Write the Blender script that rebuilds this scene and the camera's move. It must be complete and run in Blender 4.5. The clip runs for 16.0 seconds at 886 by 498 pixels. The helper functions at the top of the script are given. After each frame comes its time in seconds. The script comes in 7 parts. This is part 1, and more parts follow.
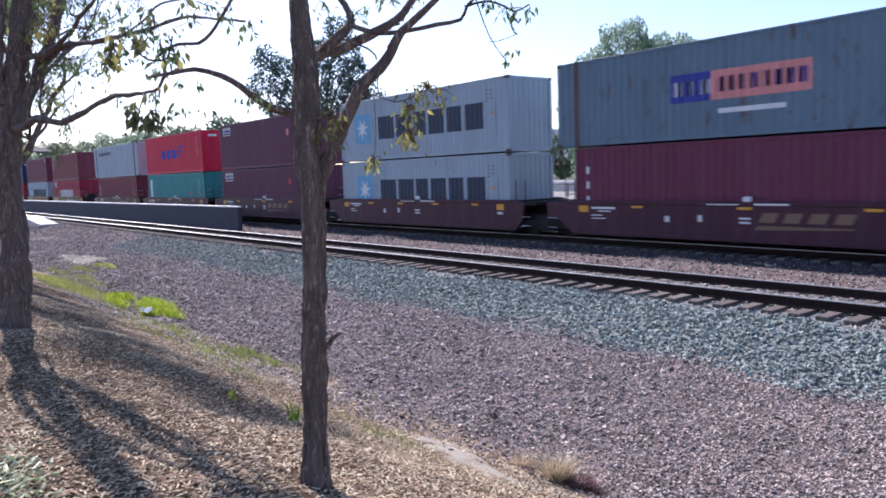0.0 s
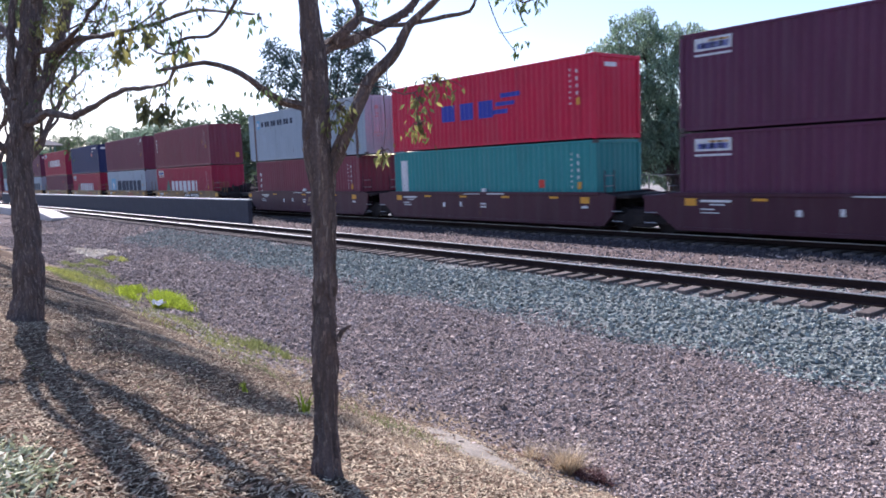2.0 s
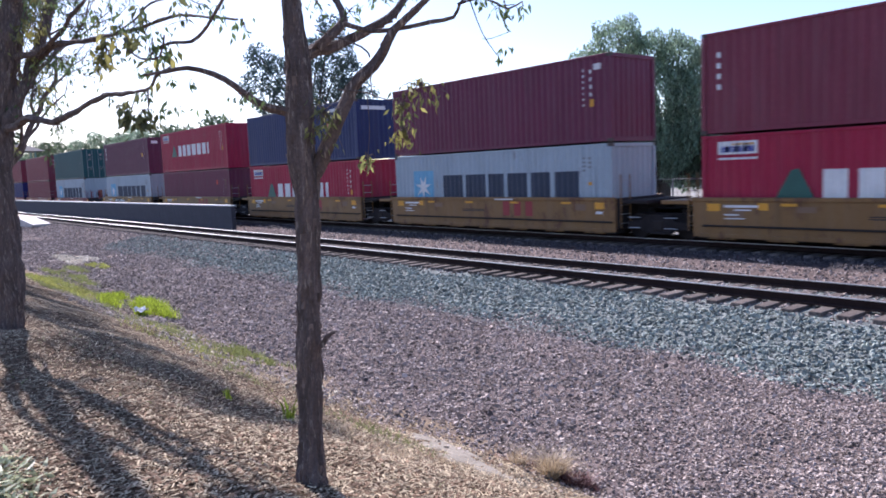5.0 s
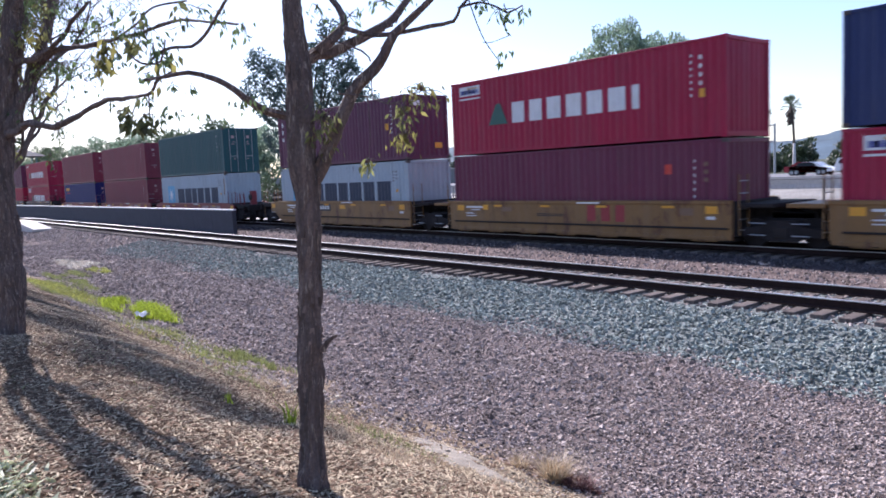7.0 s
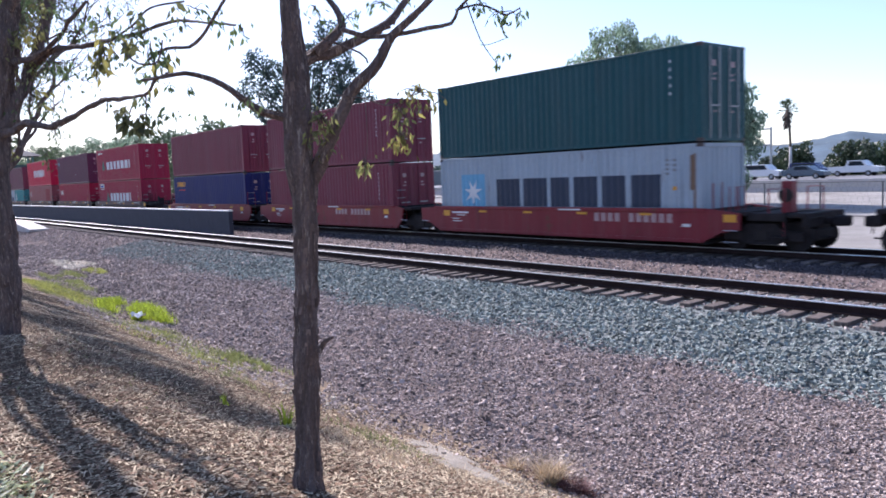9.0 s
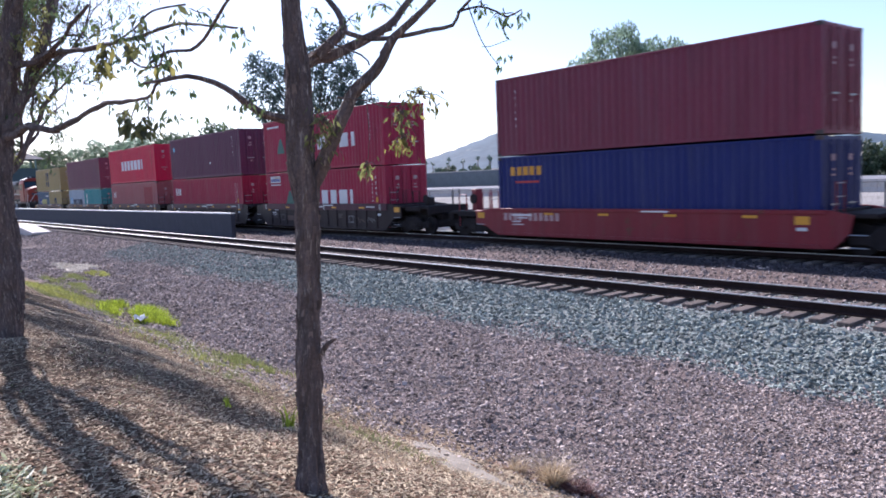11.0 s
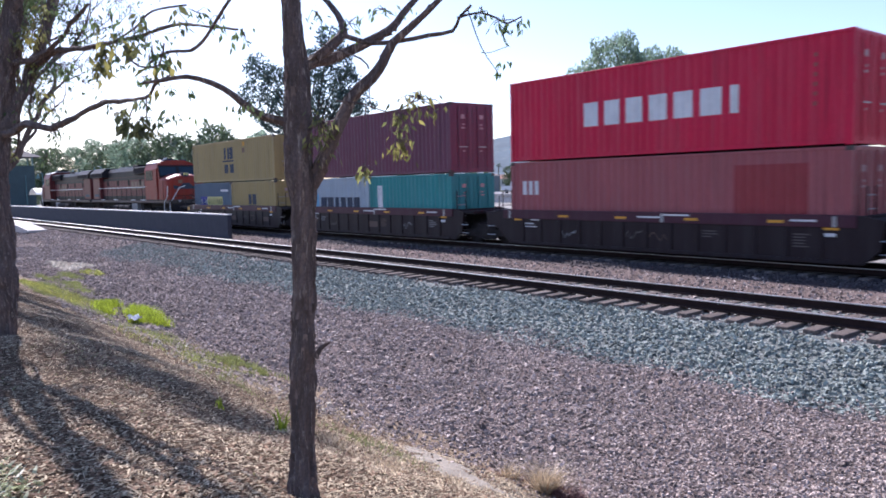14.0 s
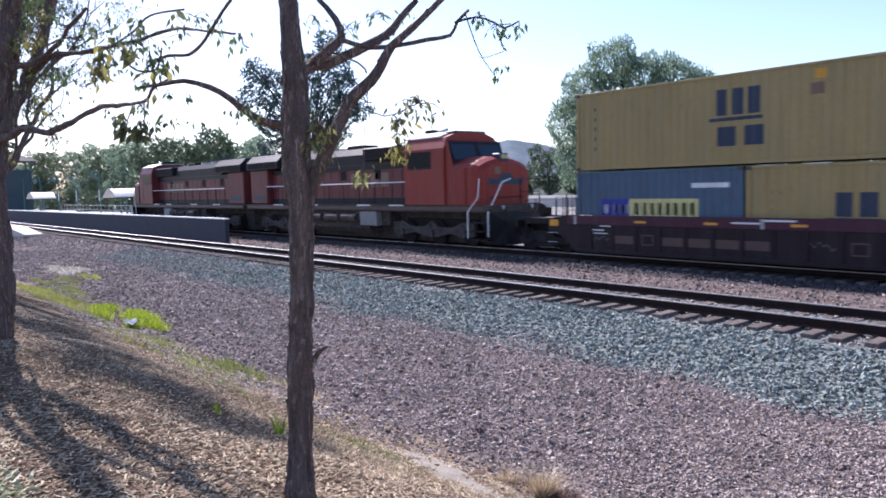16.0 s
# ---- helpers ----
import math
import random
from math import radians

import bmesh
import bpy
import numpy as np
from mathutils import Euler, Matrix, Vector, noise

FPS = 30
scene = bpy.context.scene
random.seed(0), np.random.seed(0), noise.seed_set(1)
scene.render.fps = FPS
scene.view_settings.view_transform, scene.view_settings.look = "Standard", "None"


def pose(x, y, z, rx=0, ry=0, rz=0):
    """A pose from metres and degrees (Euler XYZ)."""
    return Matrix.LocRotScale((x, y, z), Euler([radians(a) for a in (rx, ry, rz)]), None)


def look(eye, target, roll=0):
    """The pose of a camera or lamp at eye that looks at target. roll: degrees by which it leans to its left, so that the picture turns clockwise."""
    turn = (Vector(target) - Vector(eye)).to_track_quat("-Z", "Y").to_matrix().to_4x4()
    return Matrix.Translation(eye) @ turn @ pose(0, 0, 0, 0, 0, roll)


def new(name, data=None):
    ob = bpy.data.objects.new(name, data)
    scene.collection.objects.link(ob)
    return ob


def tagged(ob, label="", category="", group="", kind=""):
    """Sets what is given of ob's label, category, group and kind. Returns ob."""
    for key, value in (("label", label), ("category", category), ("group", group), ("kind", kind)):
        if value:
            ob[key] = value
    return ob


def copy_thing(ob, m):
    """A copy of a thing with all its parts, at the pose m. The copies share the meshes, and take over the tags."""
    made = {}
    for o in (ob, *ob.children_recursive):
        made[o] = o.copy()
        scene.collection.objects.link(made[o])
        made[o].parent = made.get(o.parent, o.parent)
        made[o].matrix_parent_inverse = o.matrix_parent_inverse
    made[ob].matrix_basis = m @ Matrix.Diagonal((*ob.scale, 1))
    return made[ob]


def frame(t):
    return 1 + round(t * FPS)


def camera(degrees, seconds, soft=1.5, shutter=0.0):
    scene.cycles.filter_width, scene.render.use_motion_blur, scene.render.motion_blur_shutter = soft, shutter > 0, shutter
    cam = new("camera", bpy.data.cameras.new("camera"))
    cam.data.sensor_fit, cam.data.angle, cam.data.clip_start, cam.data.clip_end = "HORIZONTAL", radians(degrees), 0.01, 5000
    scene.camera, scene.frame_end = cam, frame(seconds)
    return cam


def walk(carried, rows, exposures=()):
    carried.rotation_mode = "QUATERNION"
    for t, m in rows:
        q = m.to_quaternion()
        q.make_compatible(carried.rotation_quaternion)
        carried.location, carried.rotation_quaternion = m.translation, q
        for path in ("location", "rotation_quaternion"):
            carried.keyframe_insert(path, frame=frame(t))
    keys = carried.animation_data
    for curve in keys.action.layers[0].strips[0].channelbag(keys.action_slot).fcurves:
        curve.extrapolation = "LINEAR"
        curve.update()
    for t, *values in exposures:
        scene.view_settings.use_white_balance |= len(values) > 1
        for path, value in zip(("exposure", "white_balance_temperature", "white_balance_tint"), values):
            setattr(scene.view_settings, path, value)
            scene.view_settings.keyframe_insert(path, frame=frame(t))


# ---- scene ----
cam = camera(60.88, 16.0, soft=1.75, shutter=0.2)
EYE = 2.455  # metres above the rail heads, which lie at z = 0; the tracks run along x
ROWS = [
    (0, 51.533, -5.740, 2.058), (0.5, 51.938, -5.770, 2.455), (1, 52.046, -5.726, 2.770), (1.5, 51.984, -6.004, 2.325),
    (2, 52.296, -6.292, 2.278), (2.5, 51.873, -6.197, 2.438), (3, 51.984, -6.170, 2.216), (3.5, 51.708, -6.206, 2.018),
    (4, 51.236, -6.203, 2.146), (6.5, 51.204, -5.659, 2.506), (7, 51.168, -5.650, 2.528), (7.5, 51.129, -5.712, 2.538),
    (8, 51.094, -5.538, 2.495), (8.5, 50.863, -5.515, 2.317), (9, 50.908, -5.515, 2.244), (11.5, 51.046, -5.343, 2.499),
    (12, 50.747, -5.297, 2.526), (12.5, 51.105, -5.325, 2.139), (13, 50.824, -5.280, 1.563), (13.5, 50.930, -5.234, 1.374),
    (14, 50.757, -5.000, 1.418), (14.5, 50.892, -4.800, 1.484), (15, 50.879, -4.560, 1.498), (15.5, 50.739, -4.597, 1.565),
    (16, 50.578, -4.692, 1.428),
]


def aim(yaw, pitch, lean):
    a, p = radians(yaw), radians(pitch)
    return look((0, 0, EYE), (-math.sin(a) * math.cos(p), math.cos(a) * math.cos(p), EYE + math.sin(p)), -lean)


walk(cam, [(t, aim(a, p, r)) for t, a, p, r in ROWS], exposures=[(0, 1.38, 5850, 24), (16, 1.38, 5850, 24)])

# ---------------------------------------------------------------- light
SUN_TO = Vector((-0.98, 0.178, 0.82)).normalized()  # from the place towards the sun
world = bpy.data.worlds.new("world")
scene.world = world
world.use_nodes = True
wn = world.node_tree
sky = wn.nodes.new("ShaderNodeTexSky")
sky.sky_type, sky.sun_disc = "NISHITA", False
sky.sun_elevation = math.asin(SUN_TO.z)
sky.sun_rotation = math.atan2(SUN_TO.x, SUN_TO.y)
sky.dust_density, sky.air_density, sky.ozone_density = 0.6, 1.0, 1.9
background = wn.nodes["Background"]
background.inputs["Strength"].default_value = 0.078
wn.links.new(sky.outputs[0], background.inputs["Color"])
sun = new("sun", bpy.data.lights.new("sun", "SUN"))
sun.data.energy, sun.data.angle, sun.data.color = 3.15, radians(0.53), (1.0, 0.925, 0.82)
sun.matrix_world = look((0, 0, 60), Vector((0, 0, 60)) - SUN_TO)

# ---------------------------------------------------------------- materials


def node(nt, kind, **inputs):
    n = nt.nodes.new(kind)
    for k, v in inputs.items():
        n.inputs[k.replace("_", " ")].default_value = v
    return n


def mix_colour(nt, fac, a, b, how="MIX"):
    n = nt.nodes.new("ShaderNodeMix")
    n.data_type, n.blend_type = "RGBA", how
    for socket, value in ((n.inputs[0], fac), (n.inputs[6], a), (n.inputs[7], b)):
        if isinstance(value, bpy.types.NodeSocket):
            nt.links.new(value, socket)
        elif isinstance(value, (int, float)):
            socket.default_value = value
        else:
            socket.default_value = (*value[:3], 1)
    return n.outputs[2]


def ramp(nt, source, low, high):
    n = nt.nodes.new("ShaderNodeMapRange")
    n.inputs[1].default_value, n.inputs[2].default_value = low, high
    nt.links.new(source, n.inputs[0])
    return n.outputs[0]


def noise_of(nt, coords, scale, detail=4.0, rough=0.6, stretch=None):
    if stretch:
        m = nt.nodes.new("ShaderNodeMapping")
        m.inputs["Scale"].default_value = stretch
        nt.links.new(coords, m.inputs[0])
        coords = m.outputs[0]
    n = node(nt, "ShaderNodeTexNoise", Scale=scale, Detail=detail, Roughness=rough)
    nt.links.new(coords, n.inputs["Vector"])
    return n.outputs["Fac"]


def surface(name, colour, rough=0.6, metal=0.0, vary=0.22, big=0.6, fine=14.0, stain=None, stain_at=0.62, stretch=None,
            bump=0.0, bump_scale=30.0, each=0.0, island=False, through_light=0.0, spec=0.5):
    """A painted or natural surface: two scales of variation, stains, relief, and a change from piece to piece."""
    m = bpy.data.materials.new(name)
    m.use_nodes = True
    nt = m.node_tree
    bsdf = nt.nodes["Principled BSDF"]
    co = nt.nodes.new("ShaderNodeTexCoord").outputs["Object"]
    c = np.array(colour)
    a = noise_of(nt, co, big, 5, 0.65, stretch)
    b = noise_of(nt, co, fine, 3, 0.6)
    col = mix_colour(nt, ramp(nt, a, 0.3, 0.7), c * (1 - vary), np.minimum(c * (1 + vary), 0.95))
    col = mix_colour(nt, ramp(nt, b, 0.25, 0.75), col, mix_colour(nt, 0.5, col, c * (1 - 1.6 * vary)))
    if stain is not None:
        s = noise_of(nt, co, big * 2.7, 8, 0.75, stretch)
        col = mix_colour(nt, ramp(nt, s, stain_at, stain_at + 0.08), col, stain)
    if each:
        source = nt.nodes.new("ShaderNodeNewGeometry").outputs["Random Per Island"] if island else nt.nodes.new("ShaderNodeObjectInfo").outputs["Random"]
        hsv = nt.nodes.new("ShaderNodeHueSaturation")
        n = nt.nodes.new("ShaderNodeMapRange")
        n.inputs[3].default_value, n.inputs[4].default_value = 1 - each, 1 + each
        nt.links.new(source, n.inputs[0])
        nt.links.new(n.outputs[0], hsv.inputs["Value"])
        nt.links.new(col, hsv.inputs["Color"])
        col = hsv.outputs[0]
    nt.links.new(col, bsdf.inputs["Base Color"])
    bsdf.inputs["Metallic"].default_value = metal
    bsdf.inputs["Specular IOR Level"].default_value = spec
    r = nt.nodes.new("ShaderNodeMapRange")
    r.inputs[3].default_value, r.inputs[4].default_value = max(0.05, rough - 0.12), min(1, rough + 0.12)
    nt.links.new(b, r.inputs[0])
    nt.links.new(r.outputs[0], bsdf.inputs["Roughness"])
    if bump:
        n = nt.nodes.new("ShaderNodeBump")
        n.inputs["Strength"].default_value, n.inputs["Distance"].default_value = 0.7, bump
        nt.links.new(noise_of(nt, co, bump_scale, 5, 0.7, stretch), n.inputs["Height"])
        nt.links.new(n.outputs[0], bsdf.inputs["Normal"])
    if through_light:
        t = nt.nodes.new("ShaderNodeBsdfTranslucent")
        nt.links.new(col, t.inputs["Color"])
        mix = nt.nodes.new("ShaderNodeMixShader")
        mix.inputs[0].default_value = through_light
        nt.links.new(bsdf.outputs[0], mix.inputs[1])
        nt.links.new(t.outputs[0], mix.inputs[2])
        nt.links.new(mix.outputs[0], nt.nodes["Material Output"].inputs["Surface"])
    return m


def paint(name, colour, rust=0.62, **more):
    """Weathered enamel on steel, streaked downwards."""
    more.setdefault("spec", 0.3)
    m = surface(name, colour, rough=0.5, vary=0.14, big=0.9, fine=9.0, stain=(0.12, 0.055, 0.035), stain_at=rust, stretch=(1, 1, 0.35), bump=0.002, bump_scale=6.0, **more)
    nt = m.node_tree
    bsdf = nt.nodes["Principled BSDF"]
    col = bsdf.inputs["Base Color"].links[0].from_socket
    co = nt.nodes.new("ShaderNodeTexCoord").outputs["Object"]
    mean = sum(colour) / 3
    faded = [0.8 * c + 0.2 * (0.4 * mean + 0.09) for c in colour]
    col = mix_colour(nt, ramp(nt, noise_of(nt, co, 2.2, 6, 0.7, (1, 1, 0.09)), 0.47, 0.75), col, faded)
    col = mix_colour(nt, ramp(nt, noise_of(nt, co, 3.4, 5, 0.75, (1.6, 1, 0.05)), 0.58, 0.74), col, [0.5 * c + 0.012 for c in colour])
    nt.links.new(col, bsdf.inputs["Base Color"])
    return m


PAINT = {
    "blue_grey": paint("blue_grey_paint", (0.13, 0.20, 0.26), 0.57), "maroon": paint("maroon_paint", (0.15, 0.028, 0.066), 0.66),
    "plum": paint("plum_paint", (0.115, 0.027, 0.068), 0.68), "oxide": paint("oxide_red_paint", (0.20, 0.035, 0.062), 0.64),
    "pale_grey": paint("pale_grey_paint", (0.36, 0.435, 0.50), 0.61), "red": paint("red_paint", (0.62, 0.012, 0.06), 0.70),
    "crimson": paint("crimson_paint", (0.345, 0.012, 0.052), 0.67), "teal": paint("teal_paint", (0.03, 0.27, 0.275), 0.69),
    "navy": paint("navy_paint", (0.02, 0.035, 0.12), 0.70), "blue": paint("blue_paint", (0.008, 0.018, 0.13), 0.72),
    "green": paint("dark_green_paint", (0.011, 0.078, 0.092), 0.66), "mustard": paint("mustard_paint", (0.37, 0.275, 0.11), 0.62),
    "salmon": paint("faded_red_paint", (0.36, 0.10, 0.11), 0.66), "steel_blue": paint("steel_blue_paint", (0.075, 0.125, 0.185), 0.58),
    "dusty_maroon": paint("dusty_maroon_paint", (0.165, 0.05, 0.085), 0.60),
    "car_maroon": paint("wagon_maroon_paint", (0.07, 0.022, 0.038), 0.60, spec=0.25), "car_yellow": paint("wagon_yellow_paint", (0.235, 0.13, 0.05), 0.52),
    "car_red": paint("wagon_red_paint", (0.22, 0.024, 0.035), 0.58), "car_dark": paint("wagon_brown_paint", (0.024, 0.015, 0.019), 0.74, spec=0.2),
    "dull_orange": paint("dull_orange_paint", (0.15, 0.028, 0.028), 0.58),
    "orange": paint("locomotive_orange_paint", (0.265, 0.03, 0.018), 0.60), "loco_black": paint("locomotive_black_paint", (0.018, 0.017, 0.02), 0.68, spec=0.15),
}
MARK = {k: surface(k + "_marking", c, rough=0.55, vary=0.12, big=2.0, fine=20.0) for k, c in {
    "white": (0.72, 0.73, 0.74), "grey": (0.22, 0.22, 0.23), "ink": (0.02, 0.035, 0.07), "sky": (0.16, 0.42, 0.62), "royal": (0.03, 0.04, 0.30), "pink": (0.70, 0.26, 0.24),
    "blue": (0.03, 0.05, 0.40), "green": (0.025, 0.11, 0.09), "yellow": (0.72, 0.34, 0.03), "cream": (0.62, 0.58, 0.24), "tan": (0.20, 0.12, 0.075),
    "faded": (0.42, 0.29, 0.29), "red": (0.62, 0.06, 0.04), "black": (0.015, 0.015, 0.02), "rust_red": (0.30, 0.03, 0.04), "dull": (0.085, 0.07, 0.068), "brown": (0.09, 0.05, 0.042)}.items()}
IRON = surface("dark_iron", (0.035, 0.029, 0.028), rough=0.8, vary=0.3, big=2, fine=20, stain=(0.09, 0.045, 0.03), spec=0.2)
GREASE = surface("greasy_black_steel", (0.034, 0.029, 0.03), rough=0.85, vary=0.3, big=3, fine=20, spec=0.15)
RAIL_SIDE = surface("rusty_rail_steel", (0.034, 0.021, 0.02), rough=0.85, vary=0.3, big=3, fine=30, spec=0.12)
RAIL_HEAD = surface("worn_rail_head", (0.72, 0.72, 0.73), rough=0.42, metal=0.9, vary=0.15, big=3, fine=30)
CASTING = surface("cast_steel_corner", (0.075, 0.055, 0.05), rough=0.6, vary=0.3, big=4, fine=20)
GALV = surface("galvanised_steel", (0.38, 0.39, 0.40), rough=0.45, metal=0.6, vary=0.15, big=4, fine=20)
GLASS = surface("dark_window_glass", (0.02, 0.03, 0.04), rough=0.15, vary=0.1, spec=0.25)
WOOD = surface("weathered_sleeper_timber", (0.15, 0.125, 0.112), rough=0.9, spec=0.2, vary=0.35, big=3, fine=40, stretch=(6, 0.6, 6), bump=0.008, bump_scale=20, each=0.3)
CONCRETE = surface("pale_concrete", (0.50, 0.48, 0.46), rough=0.85, vary=0.15, big=0.8, fine=12, stain=(0.3, 0.28, 0.26), bump=0.004)
BARK = surface("furrowed_grey_bark", (0.15, 0.104, 0.088), rough=0.92, vary=0.55, big=16, fine=60, stain=(0.33, 0.26, 0.21), stain_at=0.55, stretch=(1, 1, 0.16), bump=0.02, bump_scale=34)
FLAKE = surface("peeling_bark_flakes", (0.19, 0.135, 0.112), rough=0.95, vary=0.3, big=8, fine=40, each=0.5, island=True, spec=0.15)
FAR_BARK = surface("far_bark", (0.10, 0.08, 0.065), rough=0.9, vary=0.3, big=1, fine=9, bump=0.03, bump_scale=6)


def leafage(name, colour, each=0.4, light=0.4):
    return surface(name, colour, rough=0.5, vary=0.25, big=0.5, fine=5, each=each, island=True, through_light=light)


LEAF = [leafage("yellow_green_leaves", (0.24, 0.25, 0.09), 0.5, 0.5), leafage("yellowing_leaves", (0.28, 0.26, 0.08), 0.5, 0.5), leafage("dark_leaves", (0.13, 0.185, 0.075), 0.45, 0.5), leafage("browned_leaves", (0.14, 0.15, 0.06), 0.45, 0.45)]
PEPPER_LEAF = leafage("pepper_tree_leaves", (0.235, 0.33, 0.225), 0.45, 0.5)
GUM_LEAF = leafage("gum_tree_leaves", (0.08, 0.125, 0.115))
FAR_LEAF = leafage("far_tree_leaves", (0.10, 0.145, 0.075), 0.4, 0.25)
GRASS = leafage("bright_green_grass", (0.33, 0.42, 0.045), 0.6, 0.55)
PALE_LEAF = leafage("pale_shiny_leaves", (0.42, 0.45, 0.28), 0.7, 0.25)
DRY_GRASS = leafage("dry_tan_grass", (0.56, 0.45, 0.30), 0.5, 0.4)
RED_WEED = leafage("reddish_dry_weeds", (0.20, 0.10, 0.09), 0.5, 0.3)
DITCH_GRASS = leafage("yellow_olive_grass", (0.37, 0.39, 0.11), 0.5, 0.45)
SCRUB_LEAF = leafage("dark_scrub_leaves", (0.062, 0.092, 0.05), 0.4, 0.25)
WEED = leafage("dull_green_weeds", (0.30, 0.33, 0.125), 0.4, 0.4)
WHITE_GRIT = surface("whitish_grit", (0.66, 0.59, 0.47), rough=0.95, vary=0.2, big=2, fine=16, bump=0.01)
PINK_STONE = surface("pink_gravel_stone", (0.405, 0.338, 0.300), rough=0.9, vary=0.2, big=3, fine=30, each=0.7, island=True, spec=0.15)
GREY_STONE = surface("blue_grey_ballast_stone", (0.272, 0.306, 0.278), rough=0.9, vary=0.2, big=3, fine=30, each=0.62, island=True, spec=0.15)
# dark base colour carries the train's shade on the ballast
SHADED_BED_STONE = surface("oily_track_ballast_stone", (0.082, 0.073, 0.08), rough=0.85, vary=0.2, big=3, fine=30, each=0.5, island=True)
LITTER = surface("pale_dead_leaves", (0.53, 0.43, 0.285), rough=0.85, vary=0.25, big=3, fine=30, each=0.65, island=True, spec=0.15)
CHIP = surface("bark_mulch_chips", (0.26, 0.172, 0.112), rough=0.9, vary=0.3, big=3, fine=30, each=0.6, island=True, spec=0.15)

# ---------------------------------------------------------------- mesh building


class Shape:
    """Points and faces of one mesh, gathered from simple solids."""

    def __init__(self):
        self.v, self.f = [], []

    def add(self, points, faces):
        n = len(self.v)
        self.v += [tuple(p) for p in points]
        self.f += [tuple(n + i for i in face) for face in faces]
        return self

    def box(self, x0, x1, y0, y1, z0, z1, c=0.0):
        """A box, its edges cut back by c."""
        if not c:
            p = [(x, y, z) for x in (x0, x1) for y in (y0, y1) for z in (z0, z1)]
            return self.add(p, [(0, 1, 3, 2), (4, 6, 7, 5), (0, 4, 5, 1), (2, 3, 7, 6), (0, 2, 6, 4), (1, 5, 7, 3)])
        lo, hi = (x0, y0, z0), (x1, y1, z1)
        points, at = [], {}
        for sx in (0, 1):
            for sy in (0, 1):
                for sz in (0, 1):
                    s = (sx, sy, sz)
                    for axis in range(3):
                        p = [(hi[k] if s[k] else lo[k]) if k == axis else (hi[k] - c if s[k] else lo[k] + c) for k in range(3)]
                        at[s, axis] = len(points)
                        points.append(p)
        faces = []
        for axis in range(3):
            a, b = [k for k in range(3) if k != axis]
            for side in (0, 1):
                ring = []
                for u, w in ((0, 0), (1, 0), (1, 1), (0, 1)):
                    s = [0, 0, 0]
                    s[axis], s[a], s[b] = side, u, w
                    ring.append(at[tuple(s), axis])
                faces.append(ring if (side == 1) != (axis == 1) else ring[::-1])
            for u in (0, 1):
                for w in (0, 1):
                    s0, s1 = [0, 0, 0], [0, 0, 0]
                    s0[axis], s1[axis] = 0, 1
                    s0[a] = s1[a] = u
                    s0[b] = s1[b] = w
                    faces.append((at[tuple(s0), a], at[tuple(s1), a], at[tuple(s1), b], at[tuple(s0), b]))
        for s in ((i, j, k) for i in (0, 1) for j in (0, 1) for k in (0, 1)):
            faces.append((at[s, 0], at[s, 1], at[s, 2]))
        return self.add(points, faces)

    def prism(self, outline, y0, y1):
        """An outline in x and z, drawn out along y."""
        n = len(outline)
        p = [(x, y0, z) for x, z in outline] + [(x, y1, z) for x, z in outline]
        return self.add(p, [tuple(range(n)), tuple(range(2 * n - 1, n - 1, -1))] + [(i, i + n, (i + 1) % n + n, (i + 1) % n) for i in range(n)])

    def along(self, outline, x0, x1):
        """An outline in y and z, drawn out along x."""
        n = len(outline)
        p = [(x0, y, z) for y, z in outline] + [(x1, y, z) for y, z in outline]
        return self.add(p, [tuple(range(n)), tuple(range(2 * n - 1, n - 1, -1))] + [(i, i + n, (i + 1) % n + n, (i + 1) % n) for i in range(n)])

    def tube(self, path, sides=6, cap=True):
        """A round bar through points (x, y, z, radius)."""
        n0 = len(self.v)
        pts = [Vector(p[:3]) for p in path]
        side = None
        for i, p in enumerate(pts):
            d = (pts[min(i + 1, len(pts) - 1)] - pts[max(i - 1, 0)]).normalized()
            if side is None:
                side = d.cross(Vector((0, 0, 1)) if abs(d.z) < 0.9 else Vector((1, 0, 0))).normalized()
            side = (side - d * side.dot(d)).normalized()
            up = d.cross(side)
            for k in range(sides):
                a = 2 * math.pi * k / sides
                self.v.append(tuple(p + (side * math.cos(a) + up * math.sin(a)) * path[i][3]))
        for i in range(len(pts) - 1):
            for k in range(sides):
                a, b = n0 + i * sides + k, n0 + i * sides + (k + 1) % sides
                self.f.append((a, b, b + sides, a + sides))
        if cap:
            self.f.append(tuple(n0 + k for k in range(sides))[::-1])
            self.f.append(tuple(n0 + (len(pts) - 1) * sides + k for k in range(sides)))
        return self

    def disc(self, x, y0, y1, z, r, sides=20):
        return self.prism([(x + r * math.cos(2 * math.pi * k / sides), z + r * math.sin(2 * math.pi * k / sides)) for k in range(sides)], y0, y1)


MESHES = {}


def part(name, shape, material, parent=None, label="", key=None, smooth=False):
    """Links a shape as one mesh object under a thing or a part. Alike shapes share a mesh by their key."""
    mesh = MESHES.get(key) if key else None
    if mesh is None:
        if callable(shape):
            shape = shape()
        mesh = bpy.data.meshes.new(name)
        mesh.from_pydata(shape.v, [], shape.f)
        mesh.materials.append(None)
        if smooth:
            mesh.polygons.foreach_set("use_smooth", [True] * len(mesh.polygons))
        mesh.update()
        if key:
            MESHES[key] = mesh
    ob = new(name, mesh)
    ob.material_slots[0].link = "OBJECT"
    ob.material_slots[0].material = material
    ob.parent = parent
    if label:
        tagged(ob, label)
    return ob


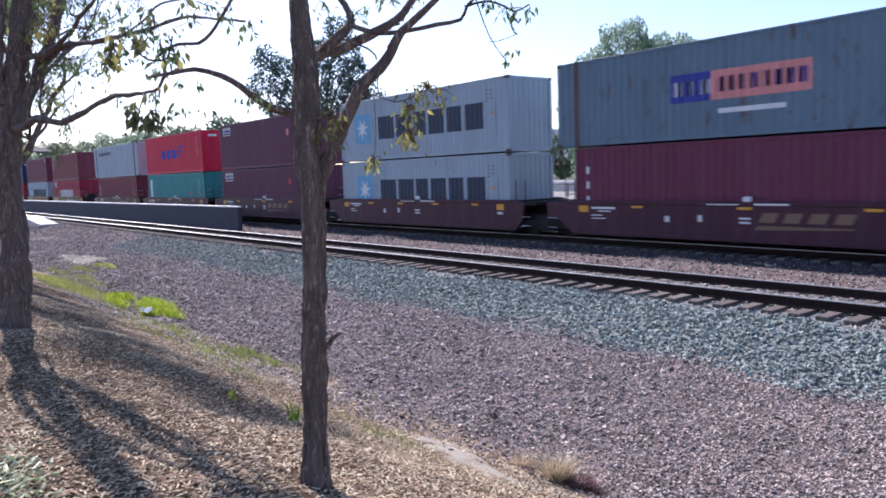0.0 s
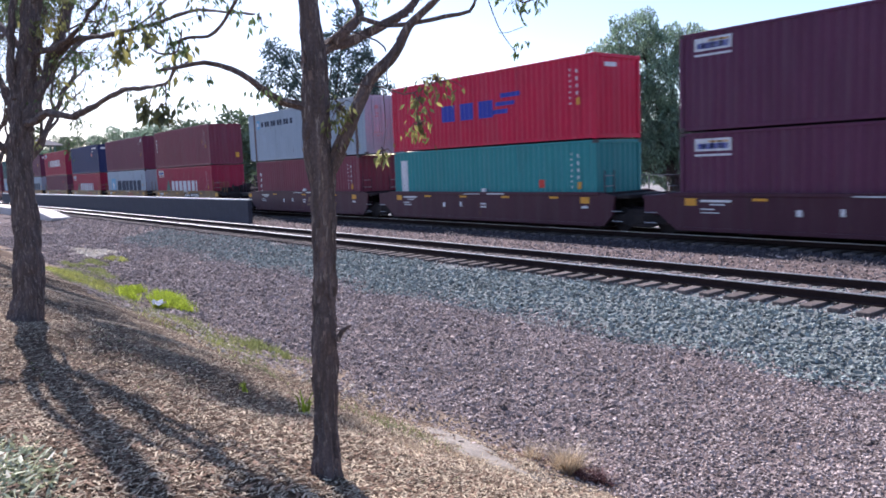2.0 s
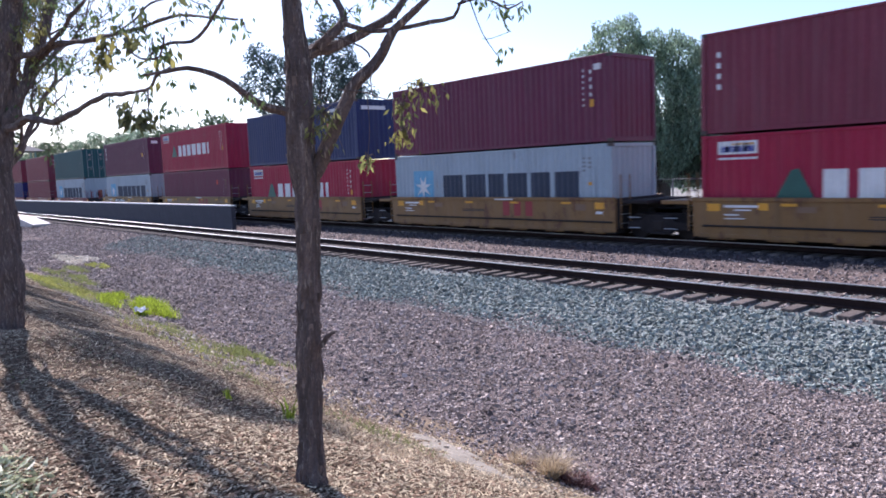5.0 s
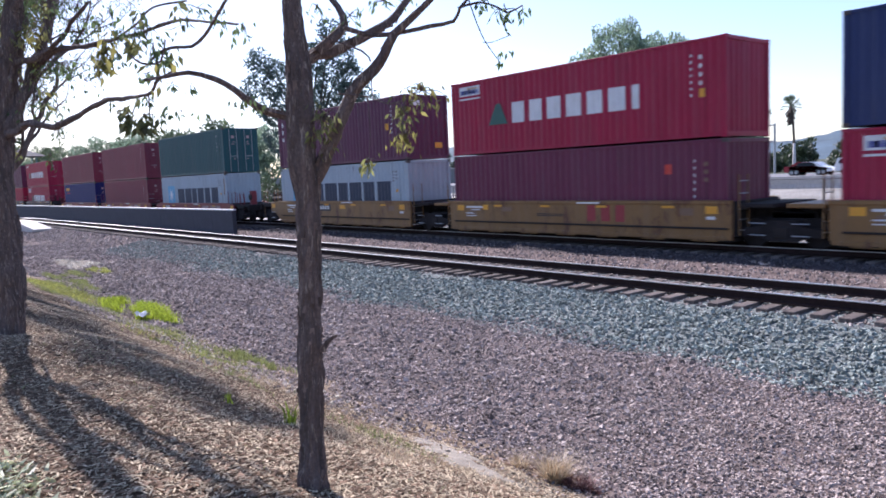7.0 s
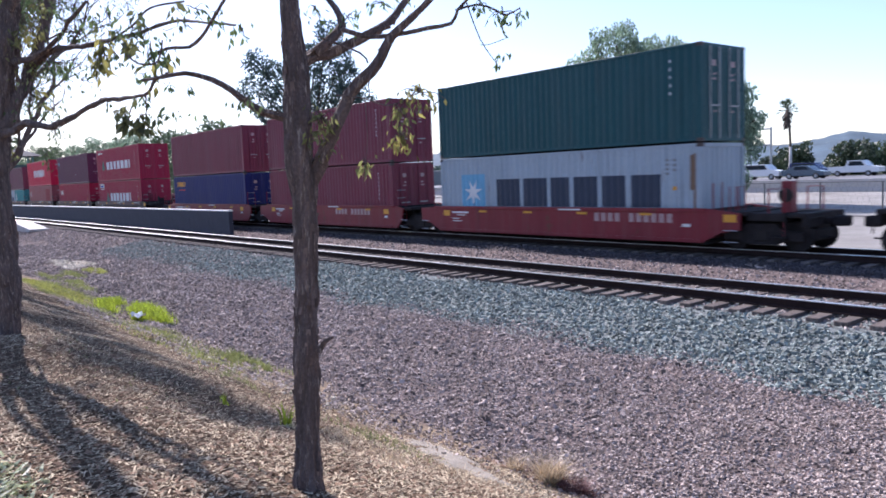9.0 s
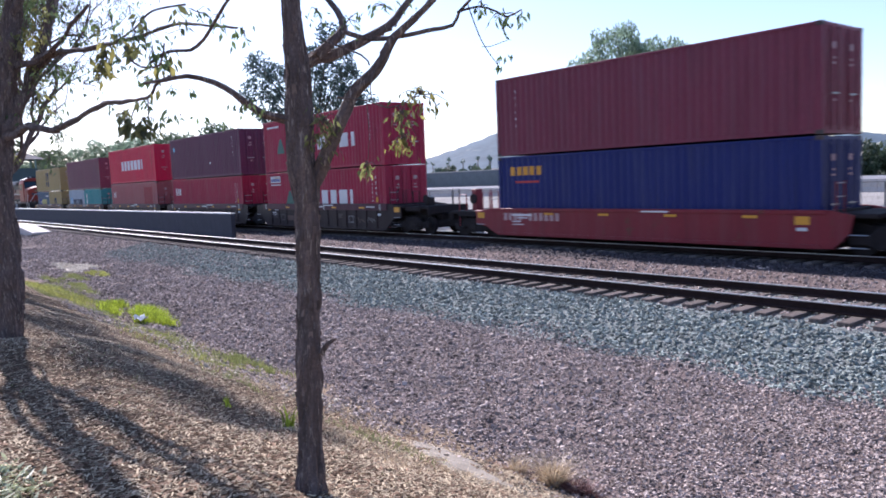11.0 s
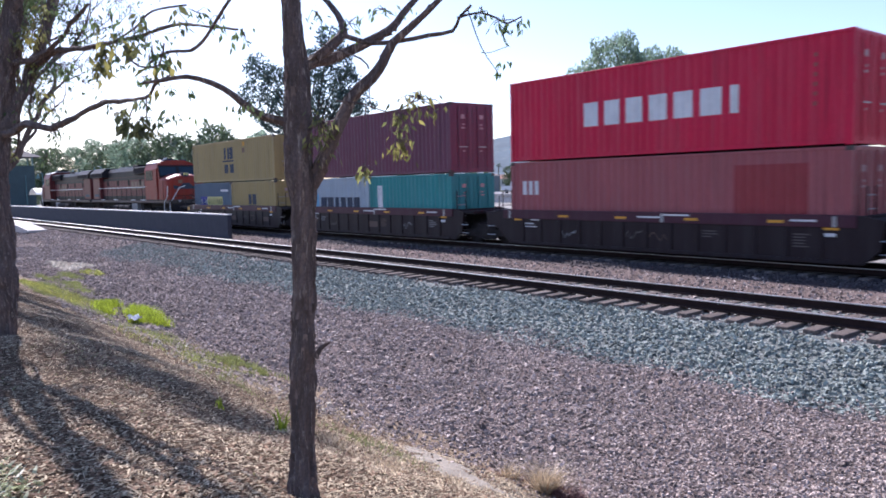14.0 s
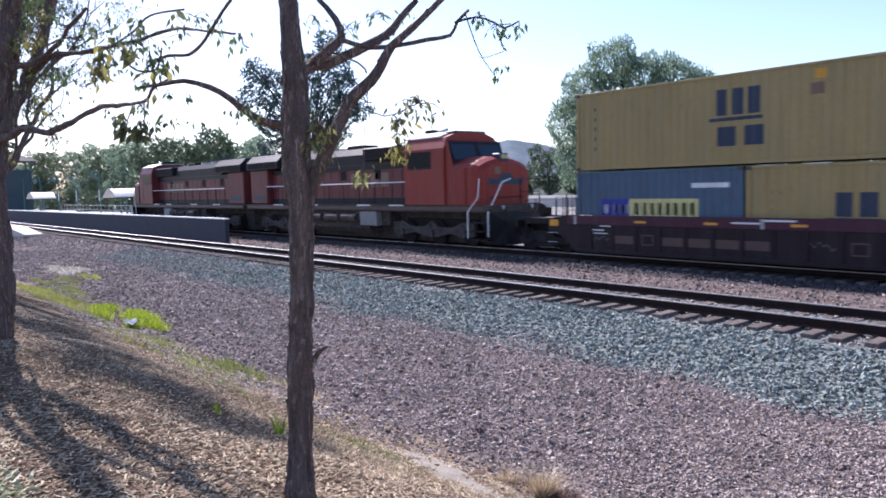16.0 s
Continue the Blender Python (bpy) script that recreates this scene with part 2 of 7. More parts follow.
def thing(name, at, label, category, group="", kind=""):
    ob = new(name)
    ob.empty_display_size = 0.3
    ob.matrix_world = at if isinstance(at, Matrix) else Matrix.Translation(at)
    return tagged(ob, label, category, group, kind)


def setting(name, shape, material, label, category, kind="structure", smooth=False):
    return tagged(part(name, shape, material, None, smooth=smooth), label, category, "", kind)


def arrays(name, verts, faces, material, parent=None, smooth=False):
    """One mesh from arrays of points and of equal faces."""
    mesh = bpy.data.meshes.new(name)
    n = faces.shape[1]
    mesh.vertices.add(len(verts))
    mesh.vertices.foreach_set("co", np.asarray(verts, np.float32).ravel())
    mesh.loops.add(faces.size)
    mesh.loops.foreach_set("vertex_index", faces.astype(np.int32).ravel())
    mesh.polygons.add(len(faces))
    mesh.polygons.foreach_set("loop_start", np.arange(0, faces.size, n, dtype=np.int32))
    mesh.polygons.foreach_set("use_smooth", np.full(len(faces), smooth))
    mesh.materials.append(material)
    mesh.update(calc_edges=True)
    mesh.validate()
    ob = new(name, mesh)
    ob.parent = parent
    return ob


rng = np.random.default_rng(7)

# ---------------------------------------------------------------- ground
PROFILE_Y = (-400, -12, -4, -1, 0, 1.1, 2.07, 3, 4, 5, 5.6, 7.5, 10, 10.6, 12.1, 12.6, 13.15, 13.45, 14.8, 15.1, 15.7, 16.2, 17.3, 18.5, 19.0, 23.6, 24.2, 25.6, 30, 45, 62, 80, 3500)
PROFILE_Z = (1.6, 1.2, 1.0, 0.92, 0.87, 0.77, 0.62, 0.28, -0.14, -0.47, -0.53, -0.56, -0.60, -0.54, -0.31, -0.26, -0.25, -0.20, -0.20, -0.25, -0.25, -0.28, -0.45, -0.34, -0.24, -0.24, -0.30, -0.62, -0.6, -0.4, 0.15, 0.45, 0.6)


def ground_z(x, y):
    z = np.interp(y, PROFILE_Y, PROFILE_Z)
    near = np.clip((14 - np.abs(y - 2)) / 10, 0, 1)
    wave = 0.05 * np.sin(0.9 * x + 0.4 * y) * np.sin(0.7 * y - 0.23 * x + 1.3) + 0.025 * np.sin(2.3 * x + 1.1) * np.sin(2.9 * y)
    z = z + 0.08 * np.clip((x + 7) / 3, 0, 1) * np.clip(2 - y, 0, 1) * np.clip((y + 8) / 4, 0, 1)
    return z + wave * near * np.where(y < 10, 1, 0.25)


def ground_material():
    m = bpy.data.materials.new("bank_gravel_and_ballast")
    m.use_nodes = True
    nt = m.node_tree
    bsdf = nt.nodes["Principled BSDF"]
    co = nt.nodes.new("ShaderNodeTexCoord").outputs["Object"]
    xyz = nt.nodes.new("ShaderNodeSeparateXYZ")
    nt.links.new(co, xyz.inputs[0])

    def shifted(scale, amount):
        a = nt.nodes.new("ShaderNodeMath")
        a.operation = "MULTIPLY_ADD"
        nt.links.new(noise_of(nt, co, scale, 4, 0.65), a.inputs[0])
        a.inputs[1].default_value = amount
        nt.links.new(xyz.outputs["Y"], a.inputs[2])
        return a.outputs[0]

    def stones(scale, dark, light, mid):
        v = nt.nodes.new("ShaderNodeTexVoronoi")
        v.inputs["Scale"].default_value = scale
        nt.links.new(co, v.inputs["Vector"])
        bw = nt.nodes.new("ShaderNodeSeparateColor")
        nt.links.new(v.outputs["Color"], bw.inputs[0])
        col = mix_colour(nt, ramp(nt, bw.outputs[0], 0.0, 1.0), dark, light)
        col = mix_colour(nt, ramp(nt, bw.outputs[1], 0.55, 0.6), col, mid)
        return col, v.outputs["Distance"]

    pink, pink_depth = stones(32, (0.05, 0.04, 0.037), (0.22, 0.18, 0.16), (0.12, 0.098, 0.088))
    coarse, _ = stones(8, (0.05, 0.038, 0.036), (0.40, 0.31, 0.29), (0.2, 0.15, 0.14))
    pink = mix_colour(nt, 0.45, pink, coarse)
    grey, _ = stones(17, (0.07, 0.08, 0.075), (0.34, 0.37, 0.35), (0.18, 0.20, 0.19))
    grey = mix_colour(nt, ramp(nt, xyz.outputs["X"], -42, -18), pink, grey)
    mulch = mix_colour(nt, ramp(nt, noise_of(nt, co, 35, 5, 0.8), 0.35, 0.65), (0.03, 0.02, 0.014), (0.17, 0.112, 0.07))
    mulch = mix_colour(nt, ramp(nt, noise_of(nt, co, 1.3, 4, 0.6), 0.45, 0.7), mulch, (0.09, 0.062, 0.042))
    dirt = mix_colour(nt, ramp(nt, noise_of(nt, co, 4, 6, 0.7), 0.3, 0.7), (0.19, 0.14, 0.09), (0.34, 0.26, 0.175))
    far = mix_colour(nt, ramp(nt, noise_of(nt, co, 0.3, 6, 0.7), 0.3, 0.7), (0.25, 0.24, 0.22), (0.40, 0.385, 0.36))
    col = mix_colour(nt, ramp(nt, shifted(1.1, 1.6), 5.45, 5.7), mulch, dirt)
    col = mix_colour(nt, ramp(nt, shifted(1.6, 1.5), 5.85, 6.2), col, pink)
    col = mix_colour(nt, ramp(nt, shifted(0.8, 0.9), 10.2, 10.6), col, grey)
    col = mix_colour(nt, ramp(nt, shifted(0.8, 0.9), 16.2, 16.8), col, pink)
    # the train's shade along the far track is put into the bed colours
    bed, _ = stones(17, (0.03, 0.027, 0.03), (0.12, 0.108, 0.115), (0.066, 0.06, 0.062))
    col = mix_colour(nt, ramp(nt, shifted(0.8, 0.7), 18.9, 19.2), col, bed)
    col = mix_colour(nt, ramp(nt, shifted(0.3, 3.0), 26.2, 27.2), col, far)
    scrub = mix_colour(nt, ramp(nt, noise_of(nt, co, 0.12, 6, 0.7), 0.3, 0.7), (0.06, 0.075, 0.05), (0.13, 0.14, 0.10))
    col = mix_colour(nt, ramp(nt, shifted(0.1, 6.0), 99.0, 101.0), col, scrub)
    nt.links.new(col, bsdf.inputs["Base Color"])
    bsdf.inputs["Roughness"].default_value = 0.95
    bsdf.inputs["Specular IOR Level"].default_value = 0.1
    bump = nt.nodes.new("ShaderNodeBump")
    bump.inputs["Strength"].default_value, bump.inputs["Distance"].default_value = 0.8, 0.03
    nt.links.new(mix_colour(nt, ramp(nt, xyz.outputs["Y"], 4.8, 5.4), noise_of(nt, co, 26, 6, 0.8), pink_depth), bump.inputs["Height"])
    nt.links.new(bump.outputs[0], bsdf.inputs["Normal"])
    return m


def ground():
    xs = np.concatenate([[-3500, -1500, -700], np.arange(-400, -60, 12), np.arange(-60, -24, 1.5), np.arange(-24, 6, 0.3), np.arange(6, 40, 3), np.arange(40, 200, 20), [400, 1200, 3500]])
    ys = np.concatenate([[-400, -150, -60, -25, -12, -8], np.arange(-6, -1, 0.5), np.arange(-1, 12.8, 0.2), np.arange(12.8, 26, 0.4), np.arange(26, 62, 3), [62, 70, 80, 120, 250, 600, 1500, 3500]])
    gx, gy = np.meshgrid(xs, ys)
    v = np.stack([gx, gy, ground_z(gx, gy)], -1).reshape(-1, 3)
    i = np.arange(len(ys) - 1)[:, None] * len(xs) + np.arange(len(xs) - 1)[None, :]
    f = np.stack([i, i + 1, i + 1 + len(xs), i + len(xs)], -1).reshape(-1, 4)
    ob = arrays("ground", v, f, ground_material(), smooth=True)
    tagged(ob, "mulched bank falling to pink gravel, grey ballast and pale dirt", "ground", "", "structure")




def scattered(name, n, spot, size, material, label, category, squash=(1, 1, 0.7), sink=0.25, tilt=0.5):
    """Loose angular stones or chips lying on the ground, too many to count."""
    iv = np.array([(-0.8, -0.7, -0.72), (0.8, -0.7, -0.72), (0.1, 0.95, -0.72), (-0.62, -0.5, 0.72), (0.62, -0.56, 0.72), (0.05, 0.72, 0.72)])
    tri = np.array([(3, 4, 5), (0, 1, 4), (0, 4, 3), (1, 2, 5), (1, 5, 4), (2, 0, 3), (2, 3, 5)])
    xy = spot(n)
    n = len(xy)
    s = rng.uniform(size[0], size[1], (n, 1, 1)) * 0.545
    v = iv[None] * (1 + rng.uniform(-0.38, 0.3, (n, 6, 1))) * np.array(squash) * rng.uniform(0.7, 1.3, (n, 1, 3)) * s
    a, t = rng.uniform(0, 2 * np.pi, (n, 1)), rng.normal(0, tilt, (n, 1))
    x, y, z = v[..., 0], v[..., 1], v[..., 2]
    y, z = y * np.cos(t) - z * np.sin(t), y * np.sin(t) + z * np.cos(t)
    x, y = x * np.cos(a) - y * np.sin(a), x * np.sin(a) + y * np.cos(a)
    base = ground_z(xy[:, 0], xy[:, 1])[:, None] + s[:, :, 0] * squash[2] * (1 - 2 * sink)
    v = np.stack([x + xy[:, :1], y + xy[:, 1:], z + base], -1).reshape(-1, 3)
    f = (tri[None] + 6 * np.arange(n)[:, None, None]).reshape(-1, 3)
    return tagged(arrays(name, v, f, material), label, category, "", "stuff")


def in_strip(x0, x1, y0, y1, ragged=0.0, toward=None):
    def spot(n):
        u = rng.uniform(0, 1, n)
        x = x1 - (x1 - x0) * u ** (toward or 1.0)
        y = rng.uniform(y0, y1, n)
        y += ragged * (np.sin(1.7 * x) + np.sin(0.63 * x + 2) + rng.normal(0, 0.5, n)) * 0.5
        return np.stack([x, y], -1)
    return spot


ground()

# ---------------------------------------------------------------- tracks


def rail_shape(x0, x1):
    web = [(-0.075, -0.172), (0.075, -0.172), (0.075, -0.155), (0.012, -0.135), (0.010, -0.045), (0.036, -0.036), (0.036, -0.006), (0.028, 0.0), (-0.028, 0.0), (-0.036, -0.006), (-0.036, -0.036), (-0.010, -0.045), (-0.012, -0.135), (-0.075, -0.155)]
    return Shape().along(web, x0, x1)


def track(name, centre, label):
    base = thing(name, (0, centre, 0), label, "railway track", "the two tracks", "structure")
    for side in (-0.752, 0.752):
        rail = part("rail", lambda: rail_shape(-420, 90), RAIL_SIDE, base, "rusty steel rail", key="rail")
        rail.location.y = side
        part("rail_head", lambda: Shape().box(-420, 90, -0.037, 0.037, -0.012, 0.003), RAIL_HEAD, rail, "bright worn running surface", key="rail_head")
    return base


TIE_PITCH = 0.495


def sleepers(base, seed):
    r = random.Random(seed)
    shape = lambda: Shape().box(-0.115, 0.115, -1.4, 1.4, -0.36, -0.175, 0.012)
    for i in range(300):
        ob = part("sleeper", shape, WOOD, base, key="sleeper")
        ob.matrix_basis = pose(12 - i * TIE_PITCH + r.uniform(-0.03, 0.03), r.uniform(-0.05, 0.05), r.uniform(-0.008, 0.004), 0, 0, r.uniform(-1.2, 1.2))
    far = Shape()
    for i in range(300, 640):
        x = 12 - i * TIE_PITCH
        far.box(x - 0.115, x + 0.115, -1.3, 1.3, -0.36, -0.175)
    tagged(part("far_sleepers", far, WOOD, base), kind="stuff")


near_track = track("near_track", 14.12, "near railway track with rusty rails on timber sleepers")
far_track = track("far_track", 21.28, "far railway track under the passing goods train")

# ---------------------------------------------------------------- the train
SPEED = 17.35
FAR_Y = 21.28
TRAIN = []  # (thing, its pose at the start)
WAVE, DEEP = 0.28, 0.036


def wave_points(x0, x1):
    """Where the corrugated steel bends between x0 and x1, with the depth there."""
    bends = ((0.0, 0.0), (0.072, 0.0), (0.14, DEEP), (0.212, DEEP))

    def depth(x):
        u = x % WAVE
        if u < 0.072:
            return 0.0
        if u < 0.14:
            return DEEP * (u - 0.072) / 0.068
        return DEEP if u < 0.212 else DEEP * (WAVE - u) / 0.068
    xs = [x0]
    for k in range(math.floor(x0 / WAVE) - 1, math.ceil(x1 / WAVE) + 1):
        xs += [k * WAVE + b for b, _ in bends if x0 + 1e-4 < k * WAVE + b < x1 - 1e-4]
    return [(x, depth(x)) for x in xs + [x1]]


def corrugated(x0, x1, z0, z1, y, outward, lift=0.0):
    s = Shape()
    pts = wave_points(x0, x1)
    p = [(x, y - outward * d + outward * lift, z) for x, d in pts for z in (z0, z1)]
    f = [(2 * i, 2 * i + 2, 2 * i + 3, 2 * i + 1) for i in range(len(pts) - 1)]
    return s.add(p, f if outward < 0 else [q[::-1] for q in f])


def end_wall(x, outward, height):
    s = Shape()
    pts = wave_points(-1.12, 1.12)
    p = [(x - outward * (d + 0.03), y, z) for y, d in pts for z in (0.16, height - 0.1)]
    return s.add(p, [(2 * i, 2 * i + 2, 2 * i + 3, 2 * i + 1) for i in range(len(pts) - 1)])


def roof_shape(half, height):
    s = Shape()
    n = 40
    p = []
    for i in range(n + 1):
        x = -half + 0.08 + (2 * half - 0.16) * i / n
        p += [(x, y, height - 0.018 - (0.02 if i % 2 else 0)) for y in (-1.16, 1.16)]
    return s.add(p, [(2 * i, 2 * i + 2, 2 * i + 3, 2 * i + 1) for i in range(n)])


RUST_POST = surface("rust_stained_post", (0.13, 0.075, 0.065), rough=0.8, vary=0.4, big=2.5, fine=14, stain=(0.2, 0.24, 0.28), stain_at=0.58, stretch=(1, 1, 0.2))


def container(x, z, length, height, colour, label, doors=False, posts_at=None, marks=()):
    """A steel shipping container; x is its middle, z its underside."""
    half, mat, size = length / 2, PAINT[colour], (round(length, 2), round(height, 2))
    at = pose(x, FAR_Y, z)
    box = thing("shipping_container", at, label, "shipping container", "containers on the train")
    TRAIN.append((box, at))
    for side, name in ((-1, "side_panel"), (1, "side_panel")):
        part(name, lambda: corrugated(-half + 0.12, half - 0.12, 0.15, height - 0.09, side * 1.212, side), mat, box, key=("side", side, size))
        part("top_rail", lambda: Shape().box(-half + 0.1, half - 0.1, side * 1.19 - 0.03, side * 1.19 + 0.03, height - 0.09, height - 0.01, 0.006), mat, box, key=("top", side, size))
        part("bottom_rail", lambda: Shape().box(-half + 0.1, half - 0.1, side * 1.165 - 0.035, side * 1.165 + 0.035, 0.03, 0.15, 0.006), mat, box, key=("bottom", side, size))
    part("roof", lambda: roof_shape(half, height), mat, box, key=("roof", size))
    part("underframe", lambda: Shape().box(-half + 0.1, half - 0.1, -1.12, 1.12, 0.04, 0.13), IRON, box, key=("floor", size))
    part("end_wall", lambda: end_wall(-half, -1, height), mat, box, key=("wall", -1, size))
    for sx in (-1, 1):
        part("end_header", lambda: Shape().box(sx * half - 0.06 * (sx > 0), sx * half + 0.06 * (sx < 0), -1.1, 1.1, height - 0.13, height - 0.012, 0.006), mat, box, key=("header", sx, size))
        part("end_sill", lambda: Shape().box(sx * half - 0.06 * (sx > 0), sx * half + 0.06 * (sx < 0), -1.1, 1.1, 0.02, 0.17, 0.006), mat, box, key=("sill", sx, size))
        for sy in (-1, 1):
            part("corner_post", lambda: Shape().box(*sorted((sx * half, sx * (half - 0.14))), *sorted((sy * 1.219, sy * 1.08)), 0.118, height - 0.118, 0.012), mat, box, key=("post", sx, sy, size))
            for sz in (0, height - 0.118):
                part("corner_casting", lambda: Shape().box(*sorted((sx * (half + 0.003), sx * (half - 0.178))), *sorted((sy * 1.222, sy * 1.06)), sz, sz + 0.118, 0.01), CASTING if colour not in ("red", "crimson") else mat, box, key=("cast", sx, sy, round(sz, 2), size))
    for px in (posts_at or ()):
        part("side_post", lambda: Shape().box(-0.1, 0.1, -1.226, -1.15, 0.0, height, 0.01), RUST_POST, box, "rust-stained lifting post", key=("sidepost", size)).location.x = px
    if doors:
        for sy in (-1, 1):
            leaf = part("door", lambda: door_leaf(half, height, sy), mat, box, key=("door", sy, size))
            for k in (0.28, 0.78):
                part("locking_bar", lambda: Shape().tube([(half + 0.03, sy * k, 0.1, 0.017), (half + 0.03, sy * k, height - 0.1, 0.02)], 6), GALV if colour == "green" else mat, leaf, key=("bar", sy, k, size))
            for hz in (0.4, 0.95, 1.55, 2.1):
                part("hinge", lambda: Shape().box(half - 0.02, half + 0.02, *sorted((sy * 1.0, sy * 1.14)), hz, hz + 0.12, 0.005), mat, leaf, key=("hinge", sy, hz, size))
            part("door_plate", lambda: Shape().box(half - 0.005, half + 0.004, *sorted((sy * 0.42, sy * 0.62)), height * 0.77, height * 0.83), MARK["faded"], leaf, key=("plate", sy, size))
            for pz, pw in ((0.68, 0.14), (0.63, 0.2), (0.3, 0.12)):
                part("door_mark", lambda: Shape().box(half - 0.005, half + 0.003, *sorted((sy * 0.42, sy * (0.42 + pw))), height * pz, height * pz + 0.06), MARK["faded"], leaf, key=("dmark", sy, pz, size))
            part("door_handle", lambda: Shape().box(half + 0.02, half + 0.05, *sorted((sy * 0.3, sy * 0.76)), 1.05, 1.09), GALV, leaf, key=("handle", sy, size))
    else:
        part("end_wall", lambda: end_wall(half, 1, height), mat, box, key=("wall", 1, size))
    for k, *spec in marks:
        marking(box, k, half, height, *spec)
    return box


def door_leaf(half, height, sy):
    s = Shape()
    s.box(half - 0.06, half - 0.02, *sorted((sy * 0.01, sy * 1.08)), 0.17, height - 0.13)
    for k in range(5):
        y0 = 0.08 + k * 0.2
        s.box(half - 0.02, half - 0.004, *sorted((sy * y0, sy * (y0 + 0.11))), 0.24, height - 0.2, 0.006)
    return s


def bar(x0, x1, z0, z1):
    return corrugated(x0, x1, z0, z1, -1.212, -1, 0.004)


def outline_star(cx, cz, r):
    p = [(cx + (r if k % 2 else 0.36 * r) * math.sin(math.pi * k / 7), cz + (r if k % 2 else 0.36 * r) * math.cos(math.pi * k / 7)) for k in range(14)]
    s = Shape()
    s.add([(x, -1.2225, z) for x, z in p] + [(cx, -1.2225, cz)], [(14, (k + 1) % 14, k) for k in range(14)])
    return s


def marking(box, what, half, height, *a):
    """Painted marks on the side: rows of plain blocks for names, patches, columns of small bars, a star in its square."""
    if what == "blocks":
        n, x0, x1, z0, z1, ink = a
        shares = (1.2, 1.15, 0.85, 1.0, 0.95, 1.1) if n == 6 else (1, 1, 1, 1, 1, 1.1, 0.42) if n == 7 else (1,) * n
        gap = 0.2 if n == 6 else 0.4
        step = (x1 - x0) / (sum(shares) + gap * (n - 1))
        for i in range(n):
            u = x0 + (sum(shares[:i]) + gap * i) * step
            part("name_block", bar(u, u + step * shares[i], z0, z1), MARK[ink], box, "plain painted block of a name")
    elif what == "patch":
        x0, x1, z0, z1, ink = a
        part("painted_patch", bar(x0, x1, z0, z1), MARK[ink], box)
    elif what == "column":
        x, z0, z1, n, ink = a
        for i in range(n):
            z = z1 - (z1 - z0) * (i + 0.8) / n
            part("code_mark", bar(x, x + (0.11 if n < 5 else 0.06), z, z + (z1 - z0) / n * (0.5 if n < 5 else 0.4)), MARK[ink], box)
    elif what == "star":
        x, z, r = a
        part("star_square", bar(x - r * 1.3, x + r * 1.3, z - r * 1.3, z + r * 1.3), MARK["sky"], box, "light blue painted square")
        part("star", outline_star(x, z, r), MARK["white"], box, "plain white star")
    elif what == "peak":
        x0, x1, z0, z1, ink = a
        m = (x0 + x1) / 2
        part("painted_peak", Shape().add([(x0, -1.2225, z0), (x1, -1.2225, z0), (m + 0.12, -1.2225, z1), (m - 0.1, -1.2225, z1 * 0.98)], [(0, 1, 2, 3)]), MARK[ink], box, "plain green peaked shape")
    elif what == "end_patch":
        y0, y1, z0, z1, ink = a
        part("end_patch", Shape().box(half - 0.03, half + 0.004, y0, y1, z0, z1), MARK[ink], box)


H, S = 2.896, 2.591
RIGHT_CODES = [("column", 4.9, 1.2, 2.55, 7, "white"), ("column", 5.2, 1.5, 2.5, 4, "white"), ("patch", 5.2, 5.4, 1.2, 1.45, "yellow")]
GREY_MARKS = [("star", -4.08, 1.52, 0.54), ("blocks", 6, -2.72, 4.65, 0.97, 2.0, "ink"), ("column", 4.85, 1.95, 2.5, 4, "grey"), ("column", 5.1, 2.05, 2.5, 3, "grey"), ("patch", 5.1, 5.22, 1.5, 1.62, "yellow")]
LOGO_FLAG = [("patch", -5.57, -4.38, 2.33, 2.7, "white"), ("patch", -5.5, -4.46, 2.39, 2.56, "blue"), ("patch", -5.15, -4.46, 2.58, 2.64, "yellow"), ("patch", -5.57, -4.38, 2.18, 2.24, "white")]


def red_marks(x0, x1, peak=True, z0=1.08):
    m = [("blocks", 7, x0, x1, z0, z0 + 0.76, "white")] + LOGO_FLAG + RIGHT_CODES
    return m + ([("peak", x0 - 1.25, x0 - 0.2, z0, z0 + 0.8, "green")] if peak else [])


def stack(x, lower, upper):
    """Two containers in one well; x is the left end of the lower one."""
    h = lower[1]
    z = 0.25
    top = z + h + 0.028
    if lower[0] == "pair":
        for k, spec in enumerate(lower[2:]):
            container(x + 3.03 + 6.13 * k, z, 6.058, h, *spec)
    else:
        container(x + 6.096, z, 12.192, h, *lower[2:])
    container(x + 6.096, top, upper[0], *upper[1:])


def wheelset(truck, x):
    for sy in (-0.72, 0.72):
        part("wheel", lambda: Shape().disc(0, sy - 0.065, sy + 0.065, 0.42, 0.42, 24).disc(0, sy - 0.09, sy + 0.09, 0.42, 0.14, 12), GREASE, truck, key=("wheel", sy)).location.x = x
    part("axle", lambda: Shape().disc(0, -0.7, 0.7, 0.42, 0.08, 10), GREASE, truck, key="axle").location.x = x


